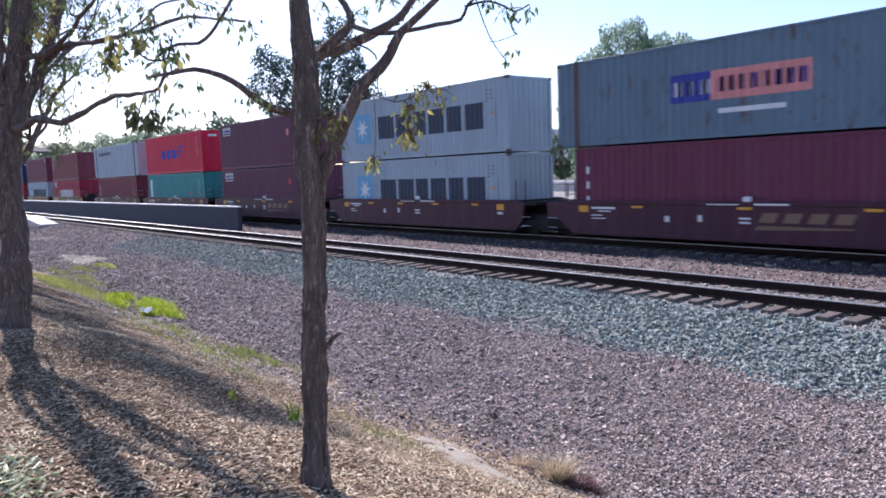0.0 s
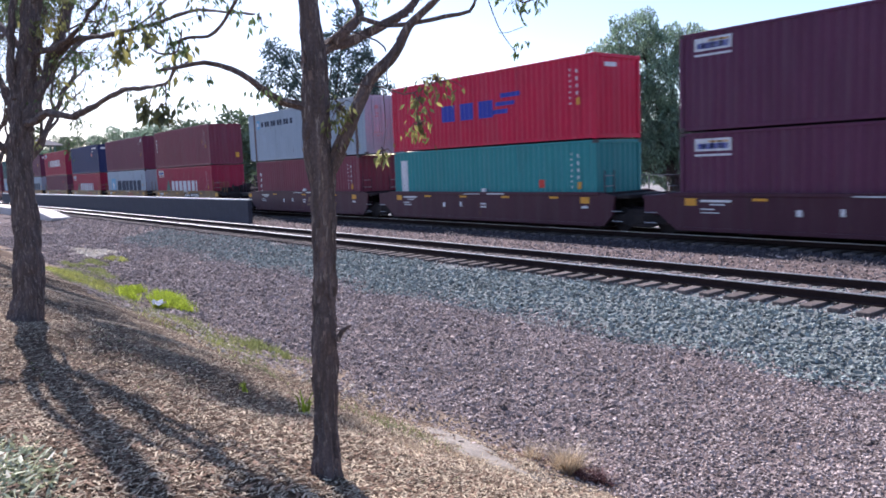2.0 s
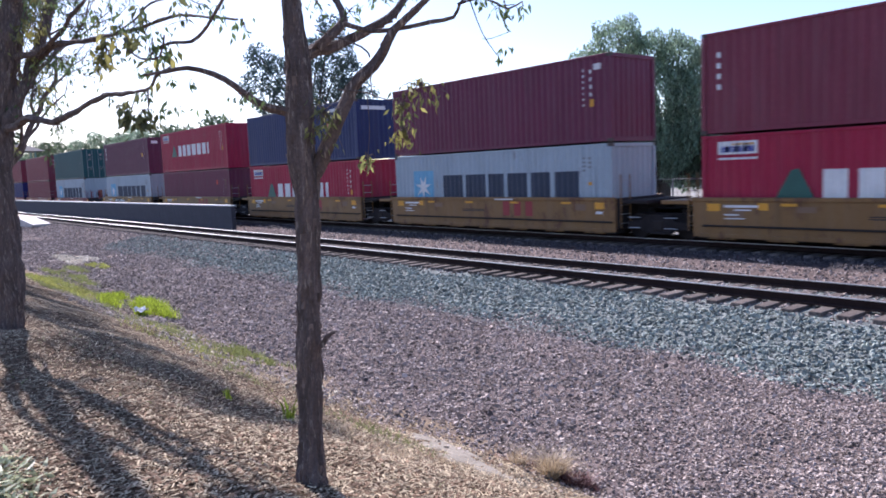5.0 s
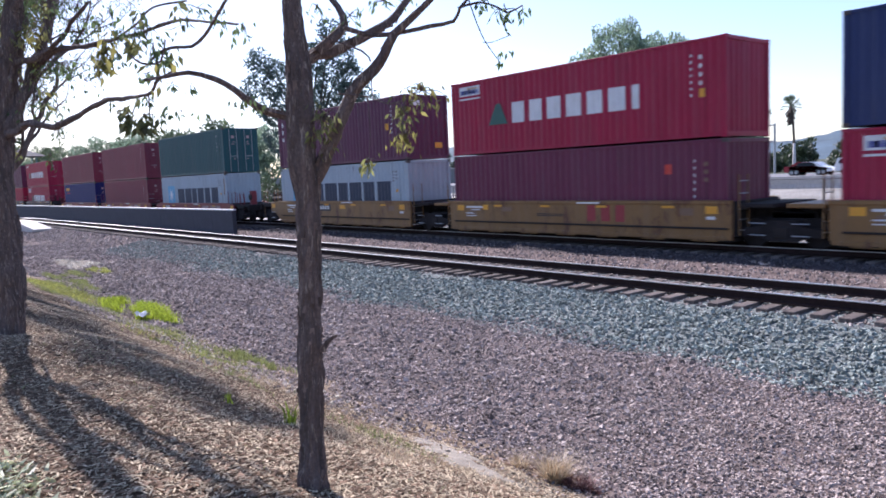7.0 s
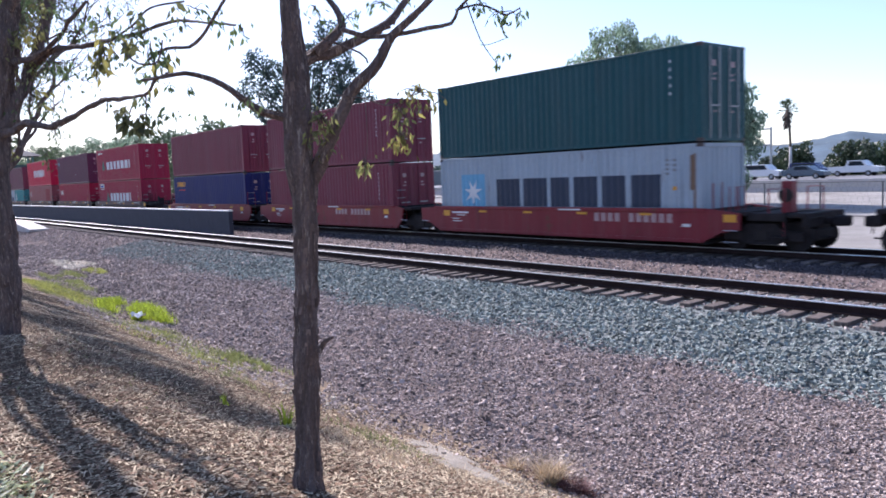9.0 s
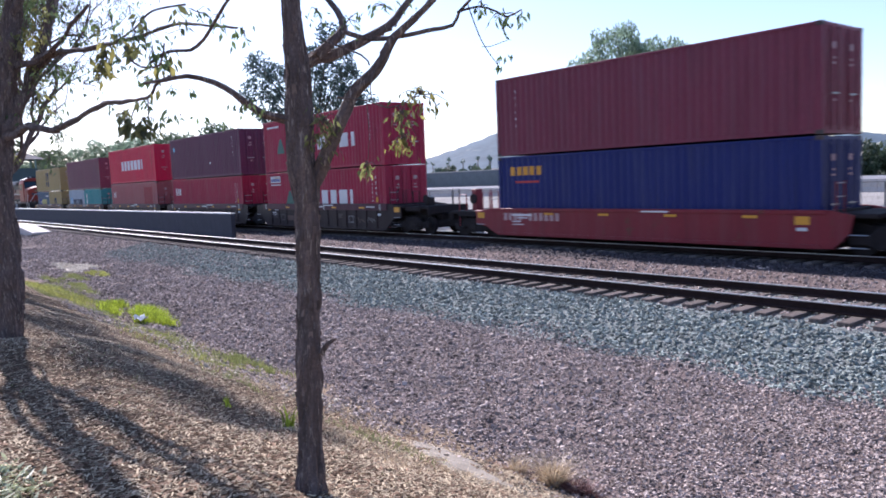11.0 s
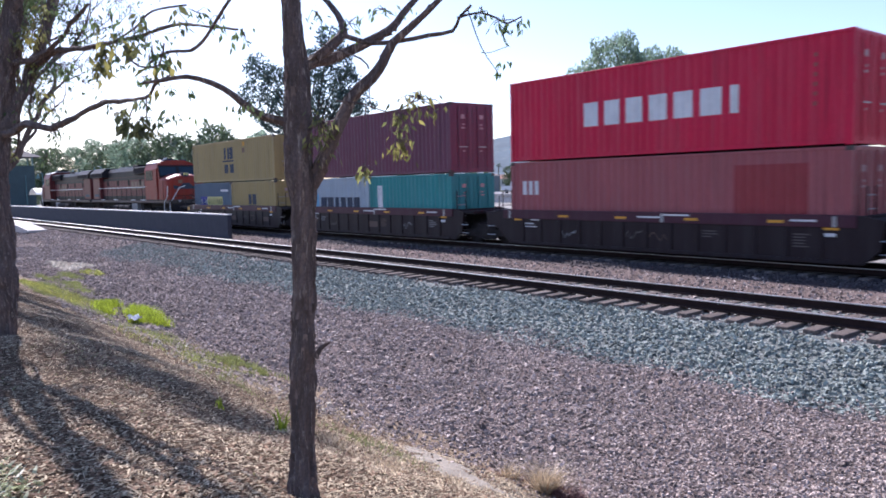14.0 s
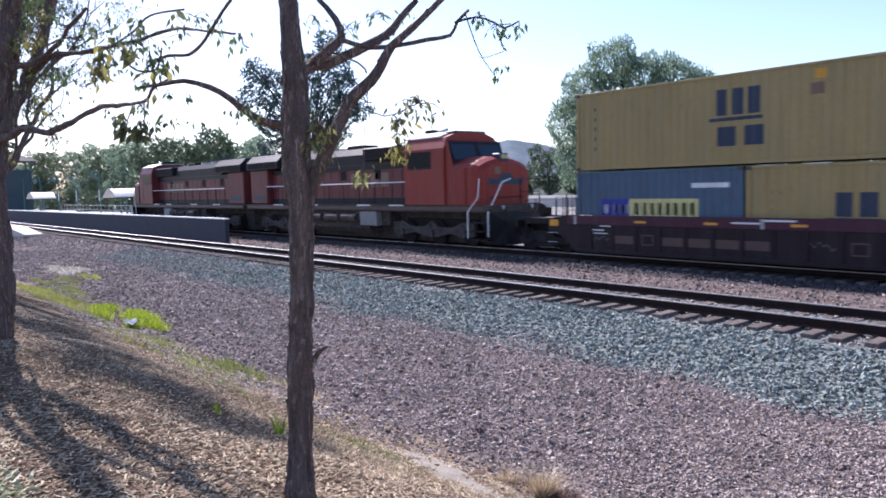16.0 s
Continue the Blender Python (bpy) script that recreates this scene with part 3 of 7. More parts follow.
def bogie(parent, x):
    t = part("bogie", lambda: Shape().box(-0.28, 0.28, -0.95, 0.95, 0.45, 0.75, 0.03), GREASE, parent, "black cast-steel wheel truck", key="bolster")
    t.location.x = x
    for sy in (-1.0, 1.0):
        part("side_frame", lambda: Shape().prism([(-1.15, 0.32), (-1.15, 0.56), (-0.6, 0.6), (-0.42, 0.78), (0.42, 0.78), (0.6, 0.6), (1.15, 0.56), (1.15, 0.32), (0.7, 0.32), (0.45, 0.2), (-0.45, 0.2), (-0.7, 0.32)], sy - 0.07, sy + 0.07), GREASE, t, key=("frame", sy))
        part("spring_nest", lambda: Shape().box(-0.2, 0.2, sy - 0.1, sy + 0.1, 0.3, 0.6, 0.02), IRON, t, key=("spring", sy))
    part("brake_rigging", lambda: Shape().box(-1.3, 1.3, -0.55, 0.55, 0.3, 0.62, 0.04).box(-0.75, 0.75, -0.7, 0.7, 0.55, 0.82, 0.04), GREASE, t, key="rigging")
    wheelset(t, -0.89)
    wheelset(t, 0.89)


def well_car(x, colour, left, right, label, named=True, plate=None):
    """One well unit; x is the left end of its 40-foot well. left, right: 'joint' (shared bogie) or 'coupler'.
    named: it carries the large painted name; plate: where its number panel or number begins and ends."""
    at = pose(x + 6.096, FAR_Y, 0)
    car = thing("well_car", at, label, "well car", "well cars of the train")
    TRAIN.append((car, at))
    mat = PAINT[colour]
    deep = colour == "car_dark"
    low, top, cut = (0.14, 1.38, 6.1) if deep else (0.2, 1.34 if colour != "car_red" else 1.2, 6.15)
    a = 7.35
    tail = {"joint": [(6.3, low), (6.3, top)] if colour == "car_yellow" else [(6.45, low), (6.85, low + 0.4), (6.95, top - 0.12), (6.4, top)],
            "coupler": [(cut, low), (6.75, top - 0.7), (a, top - 0.6), (a, top - 0.12), (6.35, top)]}[right]
    for sy in (-1, 1):
        y0, y1 = sorted((sy * 1.33, sy * 1.25))
        head = [(-6.3, low)] if colour == "car_yellow" and left == "joint" else [(-a, top - 0.12), (-a, top - 0.6), (-6.75, top - 0.7), (-cut, low)]
        out = head + tail + [(-6.35, top)]
        sill = part("side_sill", lambda: Shape().prism(out, y0, y1), mat, car, key=("sill", colour, sy, left, right))
        part("top_chord", lambda: Shape().box(-6.4, 6.28, sy * 1.31 - 0.06, sy * 1.31 + 0.06, top - (0.31 if deep else 0.1), top + 0.012, 0.01), PAINT["car_maroon"] if deep else mat, sill, key=("chord", colour, sy))
        part("bottom_chord", lambda: Shape().box(-cut + 0.05, cut - 0.05, sy * 1.31 - 0.055, sy * 1.31 + 0.055, low - 0.012, low + 0.1, 0.01), mat, sill, key=("bchord", colour, sy))
        n = 13 if deep else 0
        for k in range(n):
            rib = part("rib", lambda: Shape().box(-0.06, 0.06, sy * 1.345 - 0.02, sy * 1.345 + 0.02, low + 0.1, top - 0.31, 0.008), mat, sill, key=("rib", sy, low))
            rib.location.x = -5.4 + k * 0.9
    for xx in (-6.0, -3.9, 0.0, 3.9, 6.0):
        part("cross_bearer", lambda: Shape().box(-0.22, 0.22, -1.25, 1.25, 0.13, 0.235, 0.01), GREASE, car, key="bearer").location.x = xx
    for sx, kind in ((-1, left), (1, right)):
        reach = 7.9 if kind == "joint" else 8.55
        part("end_platform", lambda: Shape().box(*sorted((sx * 6.45, sx * 7.5)), -1.25, 1.25, top - 0.2, top - 0.08, 0.02), mat if sx < 0 else GREASE, car, key=("plat", sx, colour))
        part("end_bulkhead", lambda: Shape().box(*sorted((sx * 6.2, sx * 6.4)), -1.25, 1.25, 0.3, top - 0.02, 0.02), mat if sx < 0 else GREASE, car, key=("bulk", sx, colour))
        part("end_skirt", lambda: Shape().box(*sorted((sx * 6.45, sx * 7.3)), 0.2, 1.2, 0.35, top - 0.2, 0.03).box(*sorted((sx * 7.0, sx * 8.3)), -0.5, 1.1, 0.5, 0.98, 0.04), GREASE, car, key=("skirt", sx, colour))
        for yy in (-1.28, -0.8):
            part("ladder_rail", lambda: Shape().tube([(sx * 6.5, yy, 0.35, 0.022), (sx * 6.5, yy, top + 0.75, 0.022)], 6), mat, car, key=("ladder", sx, yy, colour))
        for zz in (0.5, 0.8, 1.1, 1.55, 1.9):
            part("rung", lambda: Shape().tube([(sx * 6.5, -1.28, zz, 0.016), (sx * 6.5, -0.8, zz, 0.016)], 6), GALV, car, key=("rung", sx, zz))
        part("centre_sill", lambda: Shape().box(*sorted((sx * 6.4, sx * reach)), -0.32, 0.32, 0.68, top - 0.16, 0.03), GREASE, car, key=("csill", sx, reach, colour))
        if kind == "coupler":
            bogie(car, sx * 7.85)
            part("coupler", lambda: Shape().box(*sorted((sx * 8.5, sx * 9.75)), -0.09, 0.09, 0.74, 0.92, 0.03).box(*sorted((sx * 9.4, sx * 9.8)), -0.2, 0.16, 0.7, 0.98, 0.04), GREASE, car, key=("coupler", sx))
            part("air_hose", lambda: Shape().tube([(sx * 8.6, -0.35, 0.75, 0.025), (sx * 8.9, -0.35, 0.4, 0.025), (sx * 9.5, -0.3, 0.42, 0.025)], 6), GREASE, car, key=("hose", sx))
            part("brake_wheel", lambda: Shape().disc(sx * 8.3, -0.62, -0.56, 1.55, 0.2, 16), IRON, car, "dark hand-brake wheel", key=("brake", sx))
            if colour in ("car_maroon", "car_yellow"):
                part("air_tank", lambda: Shape().tube([(sx * 7.0, -0.75, top + 0.08, 0.15), (sx * 8.1, -0.75, top + 0.08, 0.15)], 12), GREASE, car, "dark air tank on the end deck", key=("tank", sx, colour))
                part("valve_box", lambda: Shape().box(*sorted((sx * 7.7, sx * 8.2)), 0.1, 0.7, top - 0.15, top + 0.35, 0.04), GREASE, car, key=("valve", sx, colour))
            for yy in (-1.15, 1.15):
                part("corner_grab", lambda: Shape().tube([(sx * 8.55, yy, 0.45, 0.025), (sx * 8.55, yy, top + 0.55, 0.025), (sx * 8.1, yy, top + 0.55, 0.025), (sx * 8.1, yy, top - 0.2, 0.025)], 6), mat, car, key=("cgrab", sx, yy, colour))
            part("end_walkway", lambda: Shape().box(*sorted((sx * 8.4, sx * 9.15)), -1.15, 1.15, top - 0.24, top - 0.12, 0.02).box(*sorted((sx * 9.02, sx * 9.15)), -1.15, 1.15, top - 0.5, top - 0.2, 0.02), GREASE, car, "dark steel end walkway", key=("walkway", sx, colour))
            part("draft_gear", lambda: Shape().box(*sorted((sx * 8.4, sx * 9.1)), -0.4, 0.4, 0.5, top - 0.25, 0.04).box(*sorted((sx * 8.5, sx * 9.0)), 0.4, 1.0, 0.55, 1.0, 0.03), GREASE, car, key=("draft", sx, colour))
            if colour in ("car_maroon", "car_yellow"):
                part("air_reservoir", lambda: Shape().tube([(sx * 8.35, 0.3, top + 0.2, 0.26), (sx * 9.1, 0.3, top + 0.2, 0.26)], 14).box(*sorted((sx * 8.45, sx * 8.6)), 0.1, 0.5, top - 0.14, top + 0.1).box(*sorted((sx * 8.85, sx * 9.0)), 0.1, 0.5, top - 0.14, top + 0.1), GREASE, car, "dark brake reservoir on the end walkway", key=("reservoir", sx, colour))
            part("uncoupling_lever", lambda: Shape().tube([(sx * 9.18, -1.25, 0.62, 0.02), (sx * 9.2, -1.1, 0.95, 0.02), (sx * 9.2, -0.1, 0.98, 0.02)], 6), IRON, car, key=("lever", sx))
            if sx < 0 and colour == "car_maroon":
                part("brake_lever_guard", lambda: Shape().prism([(-7.3, top + 0.98), (-7.12, top + 1.02), (-6.75, top + 0.75), (-6.45, top + 0.35), (-6.35, top), (-7.0, top), (-6.9, top + 0.45)], -0.95, -0.8), GREASE, car, "dark steel guard beside the well's end", key=("guard", colour))
            part("sill_step", lambda: Shape().box(*sorted((sx * 8.2, sx * 8.6)), -1.28, -1.05, 0.4, 0.44).box(*sorted((sx * 8.57, sx * 8.6)), -1.2, -1.16, 0.4, 1.1), GREASE, car, key=("sstep", sx))
            part("brake_stand", lambda: Shape().box(*sorted((sx * 8.15, sx * 8.45)), -0.56, -0.2, top - 0.2, 1.62 if colour != "car_red" else 1.95, 0.03), mat if colour == "car_red" else GREASE, car, key=("stand", sx, colour))
            part("end_beam", lambda: Shape().box(*sorted((sx * 7.5, sx * 8.6)), -1.2, 1.2, top - 0.34, top - 0.12, 0.02).box(*sorted((sx * 7.4, sx * 8.5)), -0.6, 1.0, 0.6, top - 0.3, 0.03), GREASE, car, key=("beam", sx, colour))
            for yy in (-1.25, -0.75):
                part("grab_rail", lambda: Shape().tube([(sx * 7.0, yy, top - 0.1, 0.02), (sx * 7.0, yy, top + 0.62, 0.02), (sx * 7.0, yy + 0.35, top + 0.62, 0.02), (sx * 7.0, yy + 0.35, top - 0.1, 0.02)], 6), mat, car, key=("grab", sx, yy, colour))
        if kind == "joint" and sx == -1:
            bogie(car, -7.74)
        part("yellow_plate", lambda: Shape().box(sx * (7.05 if kind == "coupler" else 5.65) - 0.2, sx * (7.05 if kind == "coupler" else 5.65) + 0.2, -1.338, -1.329, top - 0.38, top - 0.16), MARK["yellow"], car, "yellow reflective plate", key=("yplate", sx, colour, kind))
        for zz in (top - 0.62, top - 0.95):
            part("step", lambda: Shape().tube([(sx * 6.85, -1.36, zz, 0.016), (sx * 7.3, -1.36, zz, 0.016)], 6), GALV, car, key=("step", sx, zz))
    if colour == "car_maroon":
        part("gauge_box", lambda: Shape().box(0.22, 0.46, -1.38, -1.26, top, top + 0.15, 0.02), MARK["white"], car, "small pale box on the sill", key="gaugebox")
    if colour == "car_yellow":
        part("side_ledge", lambda: Shape().box(-6.0, 6.2, -1.375, -1.33, 0.5, 0.56, 0.01), IRON, car, "grimy ledge along the side", key="ledge")
        for k in range(6):
            part("bracket", lambda: Shape().box(-0.12, 0.12, -1.36, -1.3, 0.16, 0.3, 0.02), IRON, car, key="bracket").location.x = -5.2 + 2.1 * k
    for xx in ((-3.4, 0.28, 3.7) if named and colour == "car_maroon" else (-3.4, -0.95, 1.62, 4.2)):
        part("reflector", lambda: Shape().box(-0.22, 0.22, -1.375, -1.371, 0, 0.075), MARK["yellow"], car, "amber reflective strip", key="reflector").location = (xx, 0, top - 0.22)
    for xx, w, zz, hh in ((-5.3, 1.0, top - 0.27, 0.07), (-5.0, 0.5, top - 0.36, 0.04), (-5.3, 0.45, top - 0.5, 0.04), (-5.3, 0.6, top - 0.6, 0.03), (5.5, 0.28, top - 0.55, 0.09), (0.56, 1.0, top - 0.09, 0.05), (-0.9, 1.0, top - 0.09, 0.03), (-1.22, 0.12, top - 0.6, 0.2), (-2.38, 0.16, top - 0.63, 0.18), (0.1, 0.34, top - 0.5, 0.06), (0.1, 0.34, top - 0.62, 0.06)):
        if colour != "car_maroon" and -3 < xx < 0.2:
            continue
        part("stencil", lambda: Shape().box(0, w, -1.337, -1.3325, 0, hh), MARK["white" if hh < 0.1 or w < 0.2 else "tan"], car, key=("stencil", w, hh)).location = (xx, -0.045 if zz > top - 0.1 else -0.003, zz)
    if colour == "car_maroon" and named:
        for i in range(4):
            part("name_block", lambda: Shape().add([(d, -1.336, top - 0.3 - e) for d, e in ((0.12, 0), (0.58, 0), (0.46, 0.27), (0, 0.27))], [(0, 3, 2, 1)]), MARK["tan"], car, "faded tan slanted block", key="slant").location.x = 0.68 + i * 0.68
        part("name_stripe", lambda: Shape().add([(0.55, -1.336, 0.55), (3.2, -1.336, 0.63), (3.25, -1.336, 0.67), (0.68, -1.336, 0.68)], [(0, 1, 2, 3)]), MARK["tan"], car, "faded tan stripe", key="namestripe")
    elif colour == "car_yellow":
        for i in range(3 if named else 0):
            part("name_block", lambda: Shape().box(0, 0.36, -1.337, -1.332, 0.66, 1.2), MARK["rust_red"], car, "faded red block of a name", key="redblock").location.x = 0.98 + i * 0.6
        if plate:
            p0, p1 = plate
            panel = part("number_panel", Shape().box(p0, p1, -1.337, -1.332, top - 0.5, top - 0.16), MARK["black"], car, "black panel with pale bars")
            pitch = (p1 - p0 - 0.2) / 11
            for i in (0, 1, 2, 3, 5, 6, 7, 8, 9, 10):
                part("number_bar", lambda: Shape().box(0, 0.62 * pitch, -1.341, -1.338, top - 0.42, top - 0.24), MARK["white"], panel, key=("nbar", round(pitch, 3))).location.x = p0 + 0.12 + i * pitch
        for xx, zz, w, h, ink in ((-5.2, 0.78, 0.5, 0.2, "tan"), (-4.3, 1.0, 0.3, 0.2, "yellow"), (-3.2, 0.95, 0.5, 0.16, "tan"), (-1.4, 0.86, 1.3, 0.03, "black"), (-1.4, 0.8, 1.3, 0.03, "black"), (4.6, 0.9, 0.45, 0.22, "tan"), (0.3, 0.95, 0.5, 0.2, "yellow")):
            if xx == 0.3 and named:
                continue
            if not plate or xx + w < plate[0] or xx > plate[1]:
                part("stencil", Shape().box(xx, xx + w, -1.337, -1.332, zz, zz + h), MARK[ink], car)
        for k in range(7):
            part("bottom_pad", lambda: Shape().box(-0.42, 0.42, -1.35, -1.3, 0.14, 0.2, 0.01), mat, car, key="bottompad").location.x = -5.4 + 1.8 * k
    elif colour == "car_red":
        p0, p1 = plate or (1.2, 4.4)
        pitch = (p1 - p0) / 11
        for i in (0, 1, 2, 3, 5, 6, 7, 8, 9, 10):
            part("number_bar", lambda: Shape().box(0, 0.66 * pitch, -1.337, -1.332, top - 0.44, top - 0.16), MARK["faded"], car, key=("rbar", round(pitch, 3))).location.x = p0 + i * pitch
    elif deep:
        marks = random.Random(int(-x))
        for k in range(12):
            c = -4.95 + 0.9 * k
            what = marks.choice(("bars", "scrawl", "scrawl", "box", "panel", "panel", "", "", ""))
            ink = MARK[marks.choice(("dull", "dull", "brown", "grey"))]
            if what == "bars":
                for i in range(marks.randint(3, 5)):
                    part("stencil", lambda: Shape().box(0, 1.0, -1.337, -1.332, 0, 0.035), ink, car, key="panelbar").matrix_basis = pose(c - 0.28, 0, 0.85 - 0.08 * i) @ Matrix.Diagonal((marks.uniform(0.25, 0.5), 1, 1, 1))
            elif what == "panel":
                part("faded_panel", lambda: Shape().box(-0.36, 0.36, -1.336, -1.332, 0.48, 0.74), MARK["brown"], car, key="fadedpanel").location.x = c
            elif what == "box":
                part("stencil", lambda: Shape().box(-0.22, 0.22, -1.336, -1.332, 0.46, 0.5).box(-0.22, 0.22, -1.336, -1.332, 0.76, 0.8).box(-0.22, -0.18, -1.336, -1.332, 0.5, 0.76).box(0.18, 0.22, -1.336, -1.332, 0.5, 0.76), ink, car, key="panelbox").location.x = c
            elif what == "scrawl":
                z0 = marks.uniform(0.5, 0.65)
                jag = [marks.uniform(-0.14, 0.16) for _ in range(7)]
                s = Shape().add([(c - 0.34 + 0.11 * i, -1.336, z0 + jag[i] + e) for i in range(7) for e in (0, 0.05)], [(2 * i, 2 * i + 2, 2 * i + 3, 2 * i + 1) for i in range(6)])
                part("scrawl", s, ink, car, "faded sprayed scrawl")
        for xx, w in ((-0.3, 0.85), (4.6, 0.7)):
            part("stencil", Shape().box(xx, xx + w, -1.376, -1.371, top - 0.17, top - 0.12), MARK["white"], car)
        for xx in (-6.05, 0.62, 5.75):
            part("stanchion_plate", lambda: Shape().box(-0.05, 0.05, -1.385, -1.37, top - 0.3, top - 0.02, 0.004), GALV, car, "pale vertical plate", key="stplate").location.x = xx
    return car


G = "maroon well car, grimy, under stacked containers", "mustard yellow well car with grime, under stacked containers", "dull red well car under stacked containers", "dark brown ribbed well car under stacked containers"
UNITS = [(-17.7, 0), (-33.2, 0), (-48.6, 0), (-64.1, 0), (-79.45, 0), (-99.3, 1), (-114.8, 1), (-130.05, 1), (-145.4, 1), (-160.8, 1),
         (-180.8, 2), (-196.5, 2), (-212.1, 2), (-231.9, 3), (-247.5, 3), (-263.3, 3), (-279.0, 3), (-294.7, 3)]
for i, (x, c) in enumerate(UNITS):
    left = "coupler" if i in (4, 9, 12, 17) else "joint"
    right = "coupler" if i in (5, 10, 13) else "joint"
    well_car(x, ("car_maroon", "car_yellow", "car_red", "car_dark")[c], left, right, G[c], i not in (1, 3, 5, 9), {5: (0.54, 3.7), 9: (-3.45, -0.6), 12: (-5.74, -2.86), 10: (2.14, 5.24)}.get(i))

stack(UNITS[0][0], ("one", H, "maroon", "maroon corrugated steel container", False, None, [("column", -5.6, 0.9, 2.4, 3, "white")] + RIGHT_CODES),
      (13.716, H, "blue_grey", "weathered blue-grey container with blue and pink patches", False, (-6.0, 6.0), [("patch", -2.24, -0.91, 1.12, 1.96, "royal"), ("blocks", 3, -2.15, -0.9, 1.32, 1.74, "white"), ("patch", -0.9, 2.06, 1.12, 1.96, "pink"), ("blocks", 8, -0.7, 1.95, 1.34, 1.76, "royal"), ("patch", -0.66, 1.36, 0.72, 0.86, "white")]))
stack(UNITS[1][0], ("one", H, "pale_grey", "pale grey container with dark name blocks and star", False, None, GREY_MARKS),
      (12.192, H, "pale_grey", "pale grey container with dark name blocks and star", False, None, GREY_MARKS))
stack(UNITS[2][0], ("one", H, "plum", "plum-coloured container with pale label", False, None, LOGO_FLAG + RIGHT_CODES + [("patch", 3.3, 3.55, 1.9, 2.2, "red")]),
      (12.192, H, "plum", "plum-coloured container with pale label", False, None, LOGO_FLAG + RIGHT_CODES + [("patch", 3.3, 3.6, 1.75, 2.1, "pink")]))
stack(UNITS[3][0], ("one", H, "teal", "teal container with a white vertical strip", False, None, [("patch", -5.55, -5.1, 0.9, 2.5, "white"), ("column", -5.4, 1.0, 2.4, 5, "ink"), ("patch", 3.3, 3.6, 1.25, 1.55, "red")] + RIGHT_CODES),
      (12.192, H, "red", "bright red container with slanted blue blocks", False, None, [("blocks", 3, -2.4, 0.9, 1.1, 1.78, "blue"), ("patch", 0.8, 1.75, 1.2, 1.38, "blue"), ("patch", 1.0, 2.1, 1.5, 1.66, "blue"), ("patch", 1.3, 2.4, 1.8, 1.98, "blue"), ("end_patch", -0.7, -0.1, 2.45, 2.6, "white")] + RIGHT_CODES))
stack(UNITS[4][0], ("one", H, "oxide", "oxide-red container with white vertical letters", False, None, [("column", -5.6, 0.9, 2.3, 4, "white")] + RIGHT_CODES),
      (13.716, H, "pale_grey", "long pale grey container with rust-stained posts", True, (-6.0, 6.0), [("star", -5.5, 2.22, 0.2), ("blocks", 10, -5.04, -0.95, 2.05, 2.36, "ink"), ("column", 4.6, 2.2, 2.6, 2, "tan")]))
stack(UNITS[5][0], ("one", H, "crimson", "crimson container with white name blocks", False, None, red_marks(-2.6, 3.1)),
      (12.192, H, "oxide", "oxide-red container with white code marks", False, None, [("column", -5.6, 1.2, 2.4, 4, "white"), ("patch", 4.6, 4.75, 1.6, 1.75, "yellow"), ("end_patch", 0.7, 0.95, 0.5, 0.85, "yellow")] + RIGHT_CODES))
stack(UNITS[6][0], ("one", H, "pale_grey", "pale grey container with dark name blocks and star", False, None, GREY_MARKS),
      (12.192, H, "maroon", "maroon container with white code marks", False, None, RIGHT_CODES + [("patch", 5.4, 5.7, 2.4, 2.6, "white")]))
stack(UNITS[7][0], ("one", H, "crimson", "crimson container with white name blocks", False, None, red_marks(-2.6, 3.1)),
      (12.192, H, "navy", "navy blue container with white stripes on its end", False, None, [("patch", 3.6, 5.4, 2.45, 2.6, "white"), ("patch", 3.6, 4.2, 2.15, 2.25, "white"), ("patch", 3.2, 3.5, 1.7, 2.0, "pink"), ("end_patch", -0.9, 0.5, 2.4, 2.58, "white")]))
stack(UNITS[8][0], ("one", H, "maroon", "maroon container with a white code column", False, None, [("column", 5.0, 0.7, 2.4, 8, "white"), ("patch", 4.0, 4.25, 1.9, 2.2, "red"), ("column", 5.35, 1.6, 2.3, 3, "tan")]),
      (12.192, H, "crimson", "crimson container with white name blocks", False, None, red_marks(-2.65, 3.1)))
stack(UNITS[9][0], ("one", H, "pale_grey", "pale grey container with dark name blocks and star", False, None, GREY_MARKS),
      (12.192, H, "plum", "plum-coloured container with white letters on one end", False, None, [("column", -5.6, 1.4, 2.6, 3, "white"), ("patch", 4.5, 4.75, 1.4, 1.7, "yellow"), ("end_patch", -0.9, -0.4, 2.4, 2.62, "white"), ("end_patch", 0.4, 0.8, 0.5, 0.75, "yellow")] + RIGHT_CODES[:1]))
stack(UNITS[10][0], ("one", H, "pale_grey", "pale grey container with rust-streaked corner posts", False, None, GREY_MARKS + [("patch", 5.8, 5.9, 0.5, 2.6, "tan"), ("patch", 5.7, 5.82, 1.5, 2.55, "tan")]),
      (12.192, H, "green", "dark green container with locking bars on its doors", True, None, [("column", 5.0, 1.4, 2.6, 5, "white")]))
stack(UNITS[11][0], ("one", H, "oxide", "brown-red container with locking bars on its doors", True, None, RIGHT_CODES[:1]),
      (12.192, H, "oxide", "brown-red container with locking bars on its doors", True, None, RIGHT_CODES[:1]))
stack(UNITS[12][0], ("one", H, "blue", "deep blue container with yellow blocks", True, None, [("blocks", 5, -5.46, -3.85, 2.18, 2.5, "yellow"), ("patch", -5.2, -4.0, 1.9, 1.97, "red")]),
      (12.192, H, "oxide", "brown-red container with white vertical letters", True, None, [("column", -5.1, 1.0, 2.5, 6, "white")]))
